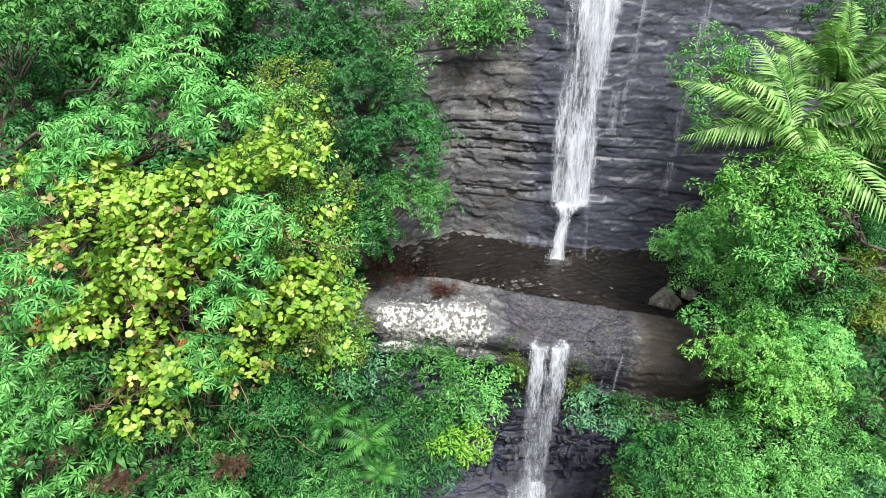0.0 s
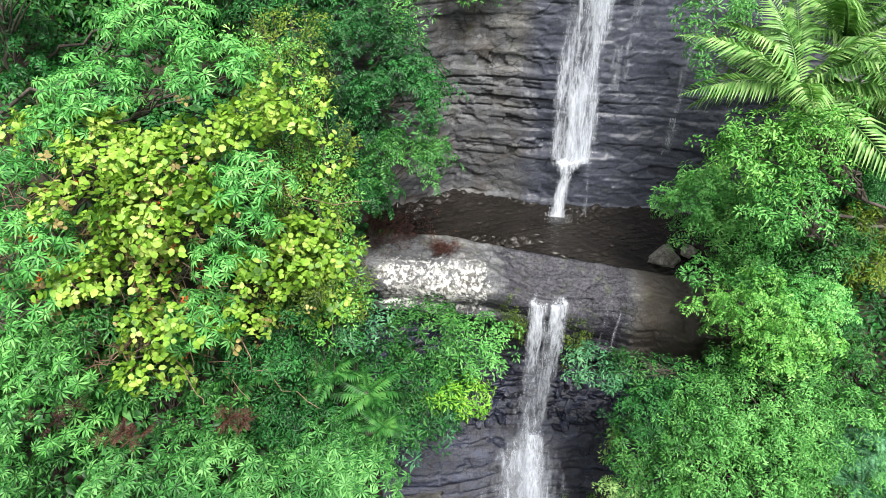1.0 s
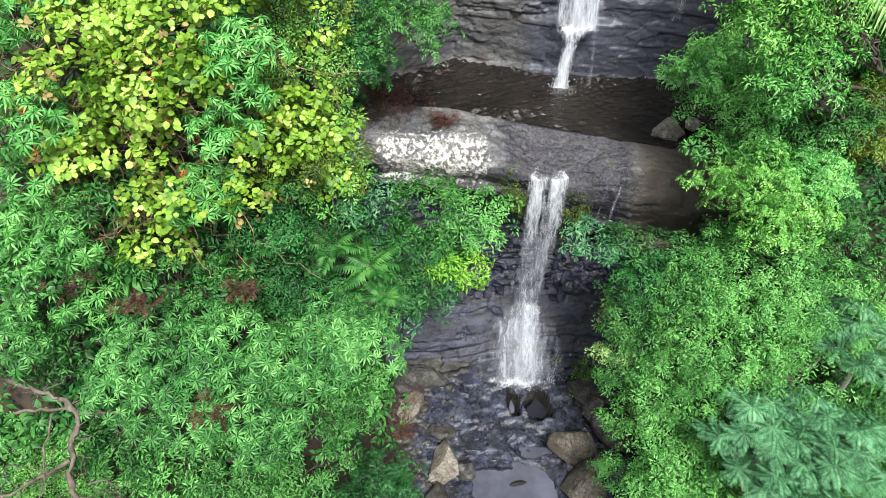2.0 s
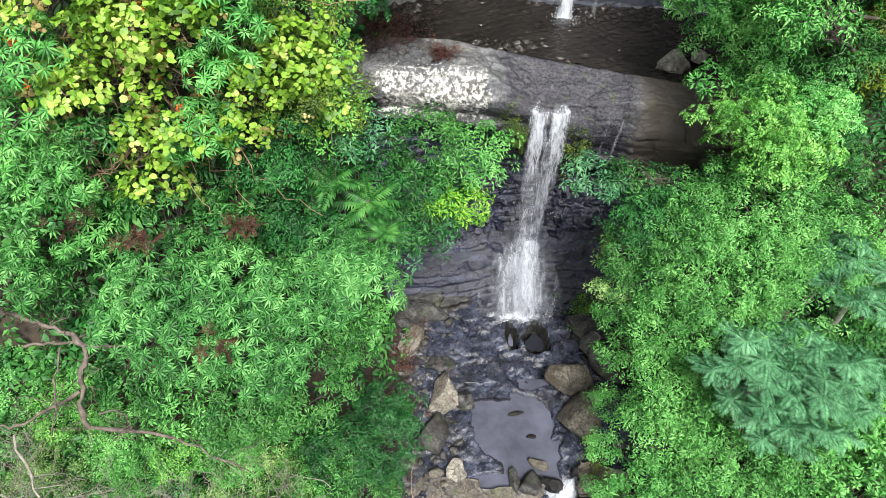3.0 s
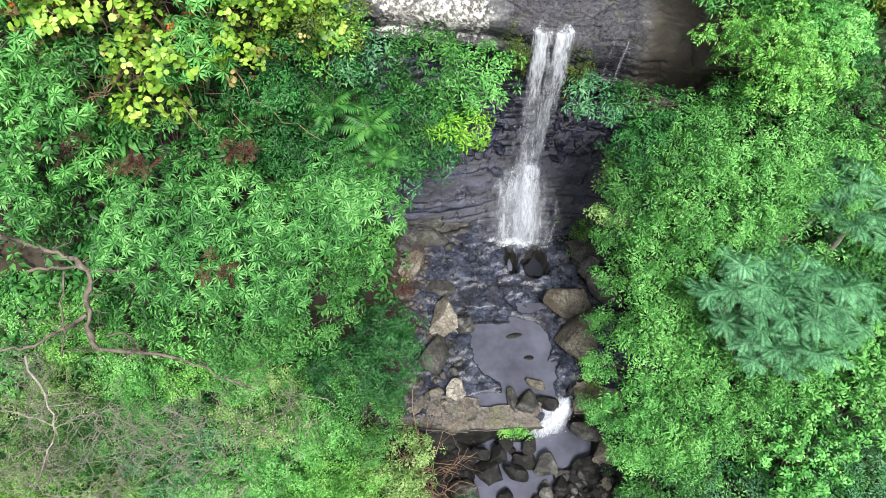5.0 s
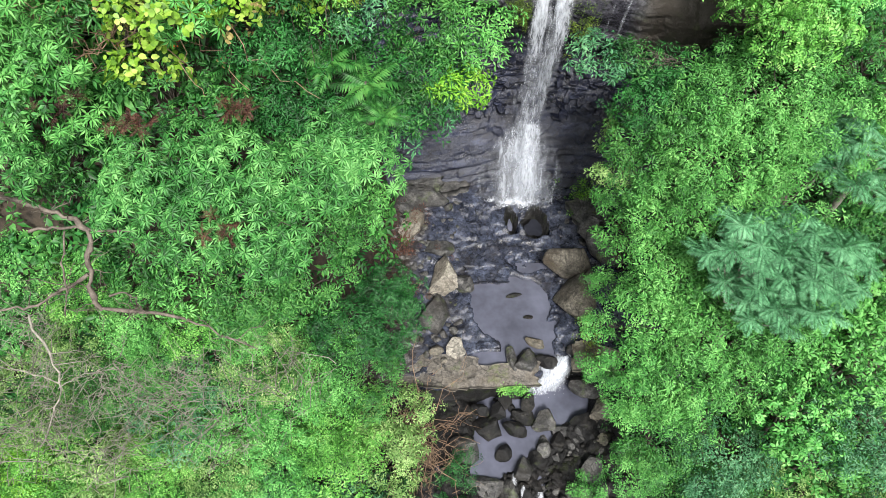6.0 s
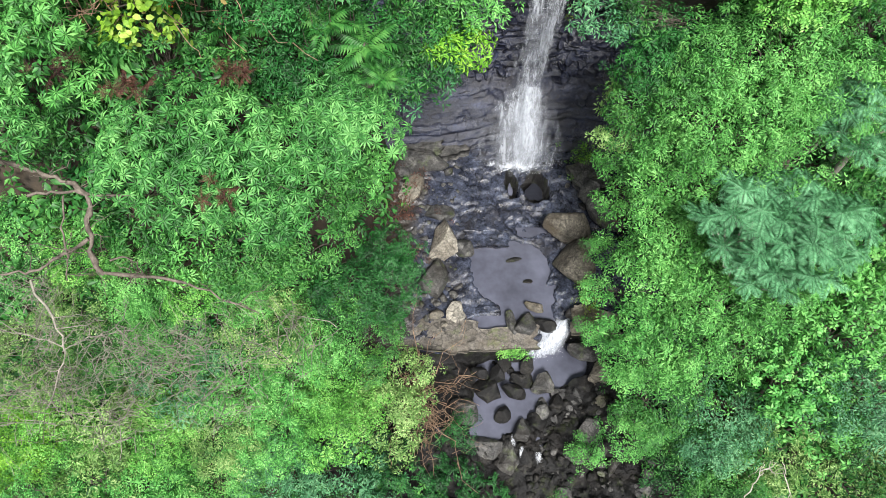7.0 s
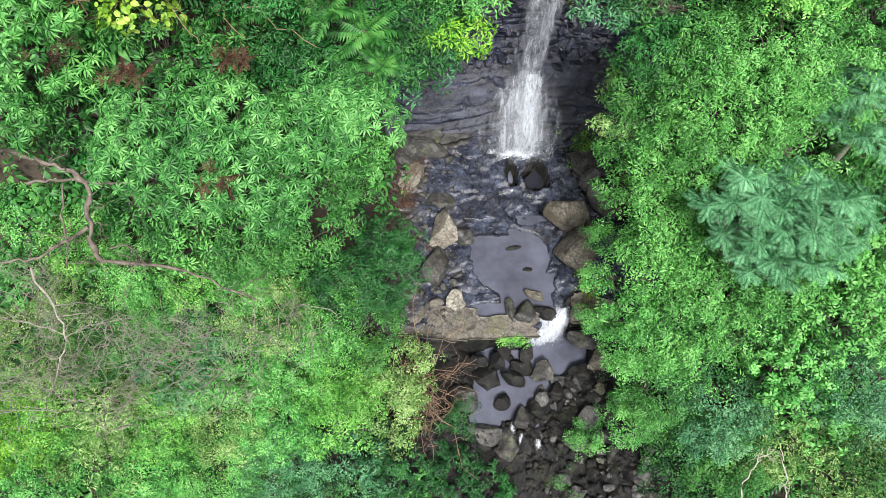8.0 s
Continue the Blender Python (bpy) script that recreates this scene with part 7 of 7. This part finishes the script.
def loose_stones(count, x0, x1, y0, y1, low, high, group, label, material, seed, height=None):
    """Separate loose stones that lie on the bed."""
    r = np.random.default_rng(seed)
    meshes = []
    for k in range(6):
        me = stone_mesh("stone", 90 + seed * 10 + k, 2, 10, 0.04, (0.28, 0.62))
        me.materials.append(material)
        meshes.append(me)
    for k in range(count):
        x, y = r.uniform(x0, x1), r.uniform(y0, y1)
        if ((x - 2.0 - 0.75 * (y - 5.5)) / (1.25 + 0.3 * (y - 5.5))) ** 2 + ((y - 6.2) / 1.65) ** 2 < 1.1 and r.random() < 0.85:
            continue
        s = low + (high - low) * r.random() ** 2.2
        z = float((height or bed_z)(np.array(x), np.array(y)))
        ob = thing("rock", label, "rock", group, data=meshes[k % 6])
        ob.matrix_world = Matrix.LocRotScale((x, y, z + 0.15 * s), Euler((r.normal(0, 0.3), r.normal(0, 0.3), r.uniform(0, 6))), (s * r.uniform(0.8, 1.4), s * r.uniform(0.7, 1.1), s * r.uniform(0.3, 0.6)))


loose_stones(105, 3.4, 7.6, 1.6, 6.6, 0.1, 0.5, "scree by the creek", "dark brown angular stone on the creek scree", M_BOULDER_DARK, 1)
loose_stones(75, 0.2, 4.4, 1.0, 7.2, 0.08, 0.34, "creek stones", "black wet stone in the creek", M_WETROCK_SHADED, 2)
loose_stones(34, -2.6, 0.6, 8.0, 16.0, 0.06, 0.32, "stones on the bank", "grey-brown stone on the littered stream bank", M_BOULDER_DARK, 3)
loose_stones(14, 4.6, 7.0, 12.0, 16.0, 0.06, 0.3, "stones on the far bank", "damp dark stone beside the stream", M_BOULDER_DARK, 4)


def scree(label, count, x0, x1, y0, y1, material, seed):
    """Small broken stone that nobody could count, spread over the bed."""
    r = np.random.default_rng(seed)
    chunks = []
    shapes = []
    for k in range(4):
        me = stone_mesh("stone", 400 + k, 1, 7, 0.03, (0.3, 0.65))
        co = np.empty(len(me.vertices) * 3)
        me.vertices.foreach_get("co", co)
        shapes.append((co.reshape(-1, 3), np.array([p.vertices[:] for p in me.polygons])))
    for k in range(count):
        x, y = r.uniform(x0, x1), r.uniform(y0, y1)
        if ((x - 2.0 - 0.75 * (y - 5.5)) / (1.25 + 0.3 * (y - 5.5))) ** 2 + ((y - 6.2) / 1.65) ** 2 < 1.0:
            continue
        s = 0.05 + 0.2 * r.random() ** 2
        v, f = shapes[k % 4]
        z = float(bed_z(np.array(x), np.array(y)))
        chunks.append(turned((v * np.array([1.3, 0.9, 0.5]), f), r.normal(0, 0.3), r.normal(0, 0.3), r.uniform(0, 6), (x, y, z + 0.1 * s), s))
    thing("scree", label, "scree", kind="stuff", data=mesh_of("scree", *joined(chunks)), material=material)


scree("small dark broken stone strewn beside the creek", 420, 0.4, 7.4, 0.8, 6.8, M_WETROCK_SHADED, 5)
scree("small grey-brown broken stone on the stream banks", 160, -2.4, 0.6, 7.8, 16.0, M_BOULDER_DARK, 6)


def ledge_fragments(count, x0, x1, z0, z1, seed):
    """Broken plates of slate lying on the beds of the lower cliff."""
    r = np.random.default_rng(seed)
    meshes = []
    for k in range(5):
        me = stone_mesh("stone", 300 + k, 2, 8)
        me.materials.append(M_ROCK_WET)
        meshes.append(me)
    for k in range(count):
        x, z = r.uniform(x0, x1), r.uniform(z0, z1)
        y = float(lower_face(np.array(x), np.array(z)))
        s = 0.1 + 0.25 * r.random() ** 1.5
        ob = thing("slate_fragment", "broken black slate plate lodged on the wet cliff", "rock", "slate fragments", data=meshes[k % 5])
        ob.matrix_world = Matrix.LocRotScale((x, y - 0.05, z), Euler((r.normal(0.5, 0.4), r.normal(0, 0.4), r.uniform(0, 6))), (s * 1.4, s * 0.8, s * 0.3))


ledge_fragments(70, 1.0, 2.6, -7.2, -4.8, 1)
ledge_fragments(90, 4.2, 7.2, -7.4, -4.8, 2)


# ---- palms and tree ferns ----
PALM_FRONDS = [frond_mesh("frond", 3.3, 38, 0.8, 0.5, 0.125, 60 + k) for k in range(3)]
FERN_FRONDS = [frond_mesh("frond", 1.1, 17, 0.3, 0.35, 0.3, 70 + k) for k in range(3)]
for me in PALM_FRONDS:
    me.materials.append(L_PALM)
for me in FERN_FRONDS:
    me.materials.append(L_MID)
PALM = "feathery palm with long arching light green fronds beside the cliff"
rosette("palm_tree", PALM, "palm", 9.25, 16.4, 6.7, 15, PALM_FRONDS, L_PALM, 0.14, (-10, 65), 1.0, 0, "palms by the fall")
rosette("palm_tree", PALM, "palm", 11.36, 18.56, 7.51, 14, PALM_FRONDS, L_PALM, 0.14, (0, 70), 0.95, 0, "palms by the fall")
rosette("palm_tree", PALM, "palm", 11.94, 16.25, 6.35, 12, PALM_FRONDS, L_PALM, 0.14, (-5, 60), 1.0, 0, "palms by the fall")
FERN = "tree fern with a spreading rosette of bright green fronds"
FERN_OLD = "tree fern with green fronds round withered red-brown ones"
rosette("tree_fern", FERN, "tree fern", -3.05, 12.9, 0.1, 11, FERN_FRONDS, L_BRIGHT, 0.09, (0, 45), 1.0, 0, "tree ferns")
rosette("tree_fern", FERN, "tree fern", -2.0, 12.6, -0.4, 11, FERN_FRONDS, L_BRIGHT, 0.09, (0, 45), 1.05, 0, "tree ferns")
rosette("tree_fern", FERN_OLD, "tree fern", -5.2, 12.7, 0.2, 9, FERN_FRONDS, L_BRIGHT, 0.09, (0, 40), 1.15, 7, "tree ferns")
rosette("tree_fern", FERN_OLD, "tree fern", -8.5, 12.1, -0.4, 9, FERN_FRONDS, L_BRIGHT, 0.09, (0, 40), 1.1, 6, "tree ferns")
rosette("tree_fern", FERN_OLD, "tree fern", -5.6, 9.2, -1.9, 4, FERN_FRONDS, L_BRIGHT, 0.09, (10, 40), 0.7, 8, "tree ferns")
rosette("tree_fern", FERN, "tree fern", -1.55, 11.6, -0.6, 10, FERN_FRONDS, L_BRIGHT, 0.08, (5, 50), 0.7, 0, "tree ferns")
rosette("tree_fern", FERN, "tree fern", -10.3, 11.6, 0.6, 9, FERN_FRONDS, L_BRIGHT, 0.09, (0, 45), 1.1, 0, "tree ferns")


# ---- fallen and bare branches ----
def branch_thing(name, label, runs, material, twigs=0, spread=1.0, parent_name="branch"):
    """A bare limb: each run is a path with its thick and thin end; twigs sprout along it."""
    ob = tagged(new(name), label, "branch")
    for path, r0, r1 in runs:
        path = np.asarray(path, float)
        t = np.linspace(0, 1, 14)
        k = np.linspace(0, 1, len(path))
        fine = np.stack([np.interp(t, k, path[:, d]) for d in range(3)], -1) + rng.normal(0, 0.035, (14, 3))
        chunks = [tube(fine, 0.5 * (r0 + (r1 - r0) * t) * (1 + 0.15 * rng.normal(0, 1, 14)), 7)]
        b = piece(parent_name, mesh_of("branch", *joined(chunks), True), material, ob)
        sprouts = []
        for _ in range(twigs):
            i = rng.integers(2, 13)
            tip = fine[i] + rng.normal(0, 0.55 * spread, 3) * np.array([1, 1, 0.5]) + np.array([0, 0, 0.15])
            sprouts.append(limb(fine[i], tip, 0.016, 0.005, 0, 0.35, 6, 4))
            for _ in range(2):
                a = fine[i] + (tip - fine[i]) * rng.uniform(0.4, 0.8)
                sprouts.append(limb(a, a + rng.normal(0, 0.28 * spread, 3), 0.009, 0.003, 0, 0.3, 5, 3))
        if sprouts:
            piece("twig", mesh_of("twig", *joined(sprouts), True), material, b, "", "stuff")
    return ob


branch_thing("fallen_tree", "bare brown fallen tree limbs lying over green scrub", [
    ([(-12.36, 9.78, -1.42), (-11.11, 9.64, -1.53), (-10.37, 9.50, -1.77), (-9.87, 9.36, -2.00)], 0.14, 0.09),
    ([(-10.98, 9.21, -2.37), (-10.05, 9.23, -2.23), (-9.22, 9.13, -2.19), (-8.17, 9.18, -2.27)], 0.09, 0.06),
    ([(-9.87, 9.36, -2.00), (-9.25, 9.08, -2.22), (-9.48, 8.57, -2.87), (-9.62, 8.14, -3.47), (-9.40, 7.67, -3.96)], 0.15, 0.14),
    ([(-9.40, 7.67, -3.96), (-8.00, 7.59, -4.02), (-6.97, 7.47, -4.24), (-6.12, 7.19, -4.71), (-5.40, 7.00, -5.12)], 0.12, 0.04),
    ([(-9.56, 8.33, -3.19), (-10.44, 8.06, -3.65), (-11.27, 7.76, -4.01), (-12.34, 7.69, -4.07)], 0.1, 0.06),
    ([(-10.02, 9.17, -2.28), (-10.26, 8.62, -2.96), (-10.26, 8.08, -3.51), (-10.50, 7.57, -4.17)], 0.06, 0.04),
    ([(-9.09, 7.91, -3.64), (-8.58, 7.96, -3.48), (-8.37, 7.81, -3.72), (-8.24, 7.59, -4.02)], 0.05, 0.03),
], M_LIMB, 5, 1.0)
branch_thing("dead_sapling", "pale bare sapling leaning over dull scrub", [
    ([(-11.2, 7.4, -3.8), (-10.6, 6.4, -4.3), (-10.25, 5.7, -4.7), (-10.4, 5.0, -5.0), (-10.75, 4.2, -5.4)], 0.07, 0.03),
    ([(-10.3, 5.8, -4.65), (-11.4, 6.1, -4.4), (-12.4, 6.2, -4.4)], 0.04, 0.015),
    ([(-10.3, 5.7, -4.7), (-9.5, 6.1, -4.5), (-8.7, 6.3, -4.4)], 0.03, 0.01),
], M_TWIG, 8, 1.0)
branch_thing("dead_sapling", "pale forked bare branch among lower shrubs", [
    ([(9.2, 1.6, -9.4), (9.35, 2.6, -9.0), (9.8, 3.1, -8.7), (10.3, 3.4, -8.6)], 0.06, 0.025),
    ([(10.5, 1.6, -9.3), (10.65, 2.6, -8.9), (10.5, 3.4, -8.6)], 0.06, 0.02),
], M_PALE_BARK, 3, 0.8)
for k, (x, y, z) in enumerate([(-11.6, 6.2, -5.0), (-9.0, 6.0, -5.2), (-10.8, 5.0, -5.6), (-8.0, 5.4, -5.6), (-11.8, 7.6, -4.4), (-9.6, 4.4, -6.2), (-4.7, 6.2, -5.0), (-12.0, 4.6, -5.6), (-7.2, 6.2, -5.2), (-6.3, 5.0, -6.0)]):
    tips = []
    for _ in range(26):
        tip = np.array([x, y, z + 0.3]) + rng.normal(0, 1, 3) * np.array([1.0, 0.9, 0.4])
        foot = np.array([x, y, z - 0.8]) + rng.normal(0, 0.55, 3) * np.array([1, 1, 0.2])
        tips.append(limb(foot, tip, 0.013, 0.004, 0, 0.7, 7, 3))
        for _ in range(3):
            a = foot + (tip - foot) * rng.uniform(0.5, 0.95)
            tips.append(limb(a, a + rng.normal(0, 0.3, 3), 0.007, 0.003, 0, 0.3, 5, 3))
    ob = thing("dry_bush", "leafless grey-brown twiggy bush on the steep bank", "bush", "dry bushes")
    piece("twig", mesh_of("twig", *joined(tips), True), M_TWIG, ob, "", "stuff")
tips = []
for _ in range(70):
    root = np.array([-1.0, 6.0, -10.6])
    tip = np.array([-0.6, 5.6, -9.1]) + rng.normal(0, 1, 3) * np.array([0.95, 1.25, 0.4])
    tips.append(limb(root, tip, 0.022, 0.006, -0.2, 0.5, 8, 4))
    for _ in range(4):
        a = root + (tip - root) * rng.uniform(0.6, 1.0)
        tips.append(limb(a, a + rng.normal(0, 0.35, 3), 0.009, 0.004, 0, 0.35, 5, 3))
ob = thing("dead_bush", "tangled leafless red-brown bush leaning over the creek", "bush")
piece("twig", mesh_of("twig", *joined(tips), True), M_TWIG_RED, ob, "", "stuff")

# ---- vine stems, withered leaves and low growth ----
for k in range(120):
    a = np.array([rng.uniform(-10.3, -5.0), 0, 0])
    a[2] = rng.uniform(1.8, 6.8)
    a[1] = 11.3 + 0.36 * a[2] + rng.normal(0, 0.25)
    b = a + np.array([rng.normal(0, 1.2), rng.normal(-0.4, 0.5), rng.normal(-1.0, 0.8)])
    me = mesh_of("vine_stem", *limb(a, b, 0.016, 0.008, 0.25, 0.5, 10, 4), True)
    thing("vine_stem", "thin brown woody vine stem among lime leaves", "vine stem", "vine stems", data=me, material=M_TWIG_RED)


def leaf_patch(name, label, kind, material, count, centre, spread, size=1.0, normal=(0, -0.4, 0.9)):
    """A low growth of leaves that nobody could count."""
    p = np.asarray(centre) + rng.normal(0, 1, (count, 3)) * np.asarray(spread)
    v, f = scatter(kind, p, np.asarray(normal) + rng.normal(0, 0.4, (count, 3)), size * rng.uniform(0.6, 1.3, count))
    return thing(name, label, "plants", kind="stuff", data=mesh_of(name, v, f), material=material)


def ground_cover(name, label, kind, material, x0, x1, y0, y1, count, size, lift, seed):
    """Leaves over the soil of the gorge sides."""
    r = np.random.default_rng(seed)
    x, y = r.uniform(x0, x1, count), r.uniform(y0, y1, count)
    half = np.interp(y, [-30, 4, 9, 14, 17, 20, 24], [3.0, 3.2, 4.0, 4.2, 4.6, 5.6, 6.8])
    keep = np.abs(x - axis_x(y)) > half + 0.3 + r.uniform(0, 0.8, count)
    x, y = x[keep], y[keep]
    z = ground_z(x, y)
    e = 0.2
    nrm = np.stack([(ground_z(x - e, y) - ground_z(x + e, y)) / (2 * e), (ground_z(x, y - e) - ground_z(x, y + e)) / (2 * e), 0 * x + 1], -1)
    nrm /= np.linalg.norm(nrm, axis=1)[:, None]
    p = np.stack([x, y, z], -1) + nrm * r.uniform(0.05, lift, len(x))[:, None]
    v, f = scatter(kind, p, nrm * 0.6 + np.array([0, -0.1, 0.7]) + r.normal(0, 0.35, (len(x), 3)), size * r.uniform(0.7, 1.3, len(x)))
    thing(name, label, "plants", kind="stuff", data=mesh_of(name, v, f), material=material)


ground_cover("undergrowth", "dense mid green undergrowth on the gorge sides", "broad", L_MID, -16, 18, 1, 28, 3300, 1.9, 0.9, 1)
ground_cover("undergrowth", "dense dark green undergrowth on the gorge sides", "pinnate", L_DARK, -16, 18, 1, 28, 1700, 1.9, 0.9, 2)
ground_cover("undergrowth", "dense mid green undergrowth on the gorge sides", "broad", L_MID, -16, 18, 0, 15, 2500, 1.4, 1.2, 3)
ground_cover("undergrowth", "leafy green undergrowth along the lower valley", "broad", L_BRIGHT, -22, 24, -16, 1, 2500, 2.5, 1.0, 4)
leaf_patch("dead_leaves", "withered red-brown leaves on the ledge top", "small", L_DEAD, 70, (0.0, 18.9, 0.3), (0.2, 0.2, 0.05), 0.6)
leaf_patch("dead_leaves", "brown leaf litter beside the upper pool", "small", L_DEAD, 260, (-1.9, 20.3, 0.3), (0.7, 0.8, 0.06), 0.5)
leaf_patch("dead_leaves", "brown leaf litter on the stream bank", "small", L_DEAD, 130, (-1.9, 13.2, -9.3), (0.6, 1.4, 0.1), 0.7)
leaf_patch("dead_leaves", "brown leaf litter on the far bank", "small", L_DEAD, 60, (6.9, 13.0, -9.0), (0.35, 0.8, 0.15), 0.7)
leaf_patch("moss", "yellow-green moss hanging on the ledge face", "tiny", L_OLIVE, 60, (2.35, 17.35, -1.6), (0.16, 0.05, 0.45), 0.6, (0, -1, 0.3))
leaf_patch("moss", "yellow-green moss hanging on the ledge face", "tiny", L_OLIVE, 40, (2.75, 17.25, -2.0), (0.1, 0.05, 0.35), 0.6, (0, -1, 0.3))
leaf_patch("moss", "yellow-green moss hanging on the ledge face", "tiny", L_OLIVE, 60, (4.6, 17.1, -2.2), (0.22, 0.05, 0.5), 0.6, (0, -1, 0.3))
leaf_patch("moss", "bright moss on wet rock beside the fan", "tiny", L_LIME_B, 50, (5.6, 15.4, -9.0), (0.35, 0.3, 0.2), 0.6)
leaf_patch("moss", "yellow-green moss along the low ledge lip", "tiny", L_SPRING, 45, (2.35, 7.4, -9.92), (0.32, 0.08, 0.07), 0.7)
leaf_patch("moss", "yellow-green moss beside the pool", "tiny", L_OLIVE, 60, (5.3, 9.6, -9.4), (0.2, 0.6, 0.1), 0.7)
leaf_patch("cliff_plants", "bright green plants clinging to the upper cliff", "small", L_BRIGHT, 260, (1.3, 24.0, 8.6), (1.0, 0.25, 0.45), 1.0, (0, -0.7, 0.7))
leaf_patch("cliff_plants", "small green tufts clinging to the upper cliff", "small", L_MID, 50, (-0.4, 23.2, 4.2), (0.35, 0.15, 0.7), 0.8, (0, -0.7, 0.7))
leaf_patch("cliff_plants", "small green tufts clinging to the upper cliff", "small", L_BRIGHT, 45, (-1.4, 22.6, 7.1), (0.35, 0.15, 0.35), 1.0, (0, -0.7, 0.7))
leaf_patch("withered_leaves", "scattered orange and brown withered leaves among vines", "round", L_ORANGE, 30, (-7.0, 12.5, 3.2), (1.6, 0.5, 1.4), 0.45)
leaf_patch("withered_leaves", "dry straw-coloured leaves hanging among the vines", "round", L_DRY, 200, (-7.0, 12.7, 3.4), (1.5, 0.5, 1.4), 0.6)
leaf_patch("dead_fronds", "withered red-brown fern fronds among green leaves", "feather", L_DEAD, 7, (-4.67, 10.71, 0.83), (0.25, 0.2, 0.15), 0.52)
leaf_patch("dead_fronds", "withered red-brown fern fronds among green leaves", "feather", L_DEAD, 7, (-7.53, 10.23, 0.70), (0.25, 0.2, 0.15), 0.52)
leaf_patch("dead_fronds", "withered red-brown fern fronds among green leaves", "feather", L_DEAD, 7, (-5.25, 8.54, -1.20), (0.25, 0.2, 0.15), 0.52)
leaf_patch("dead_fronds", "withered red-brown fern fronds among green leaves", "feather", L_DEAD, 7, (-9.02, 10.66, 0.78), (0.25, 0.2, 0.15), 0.52)
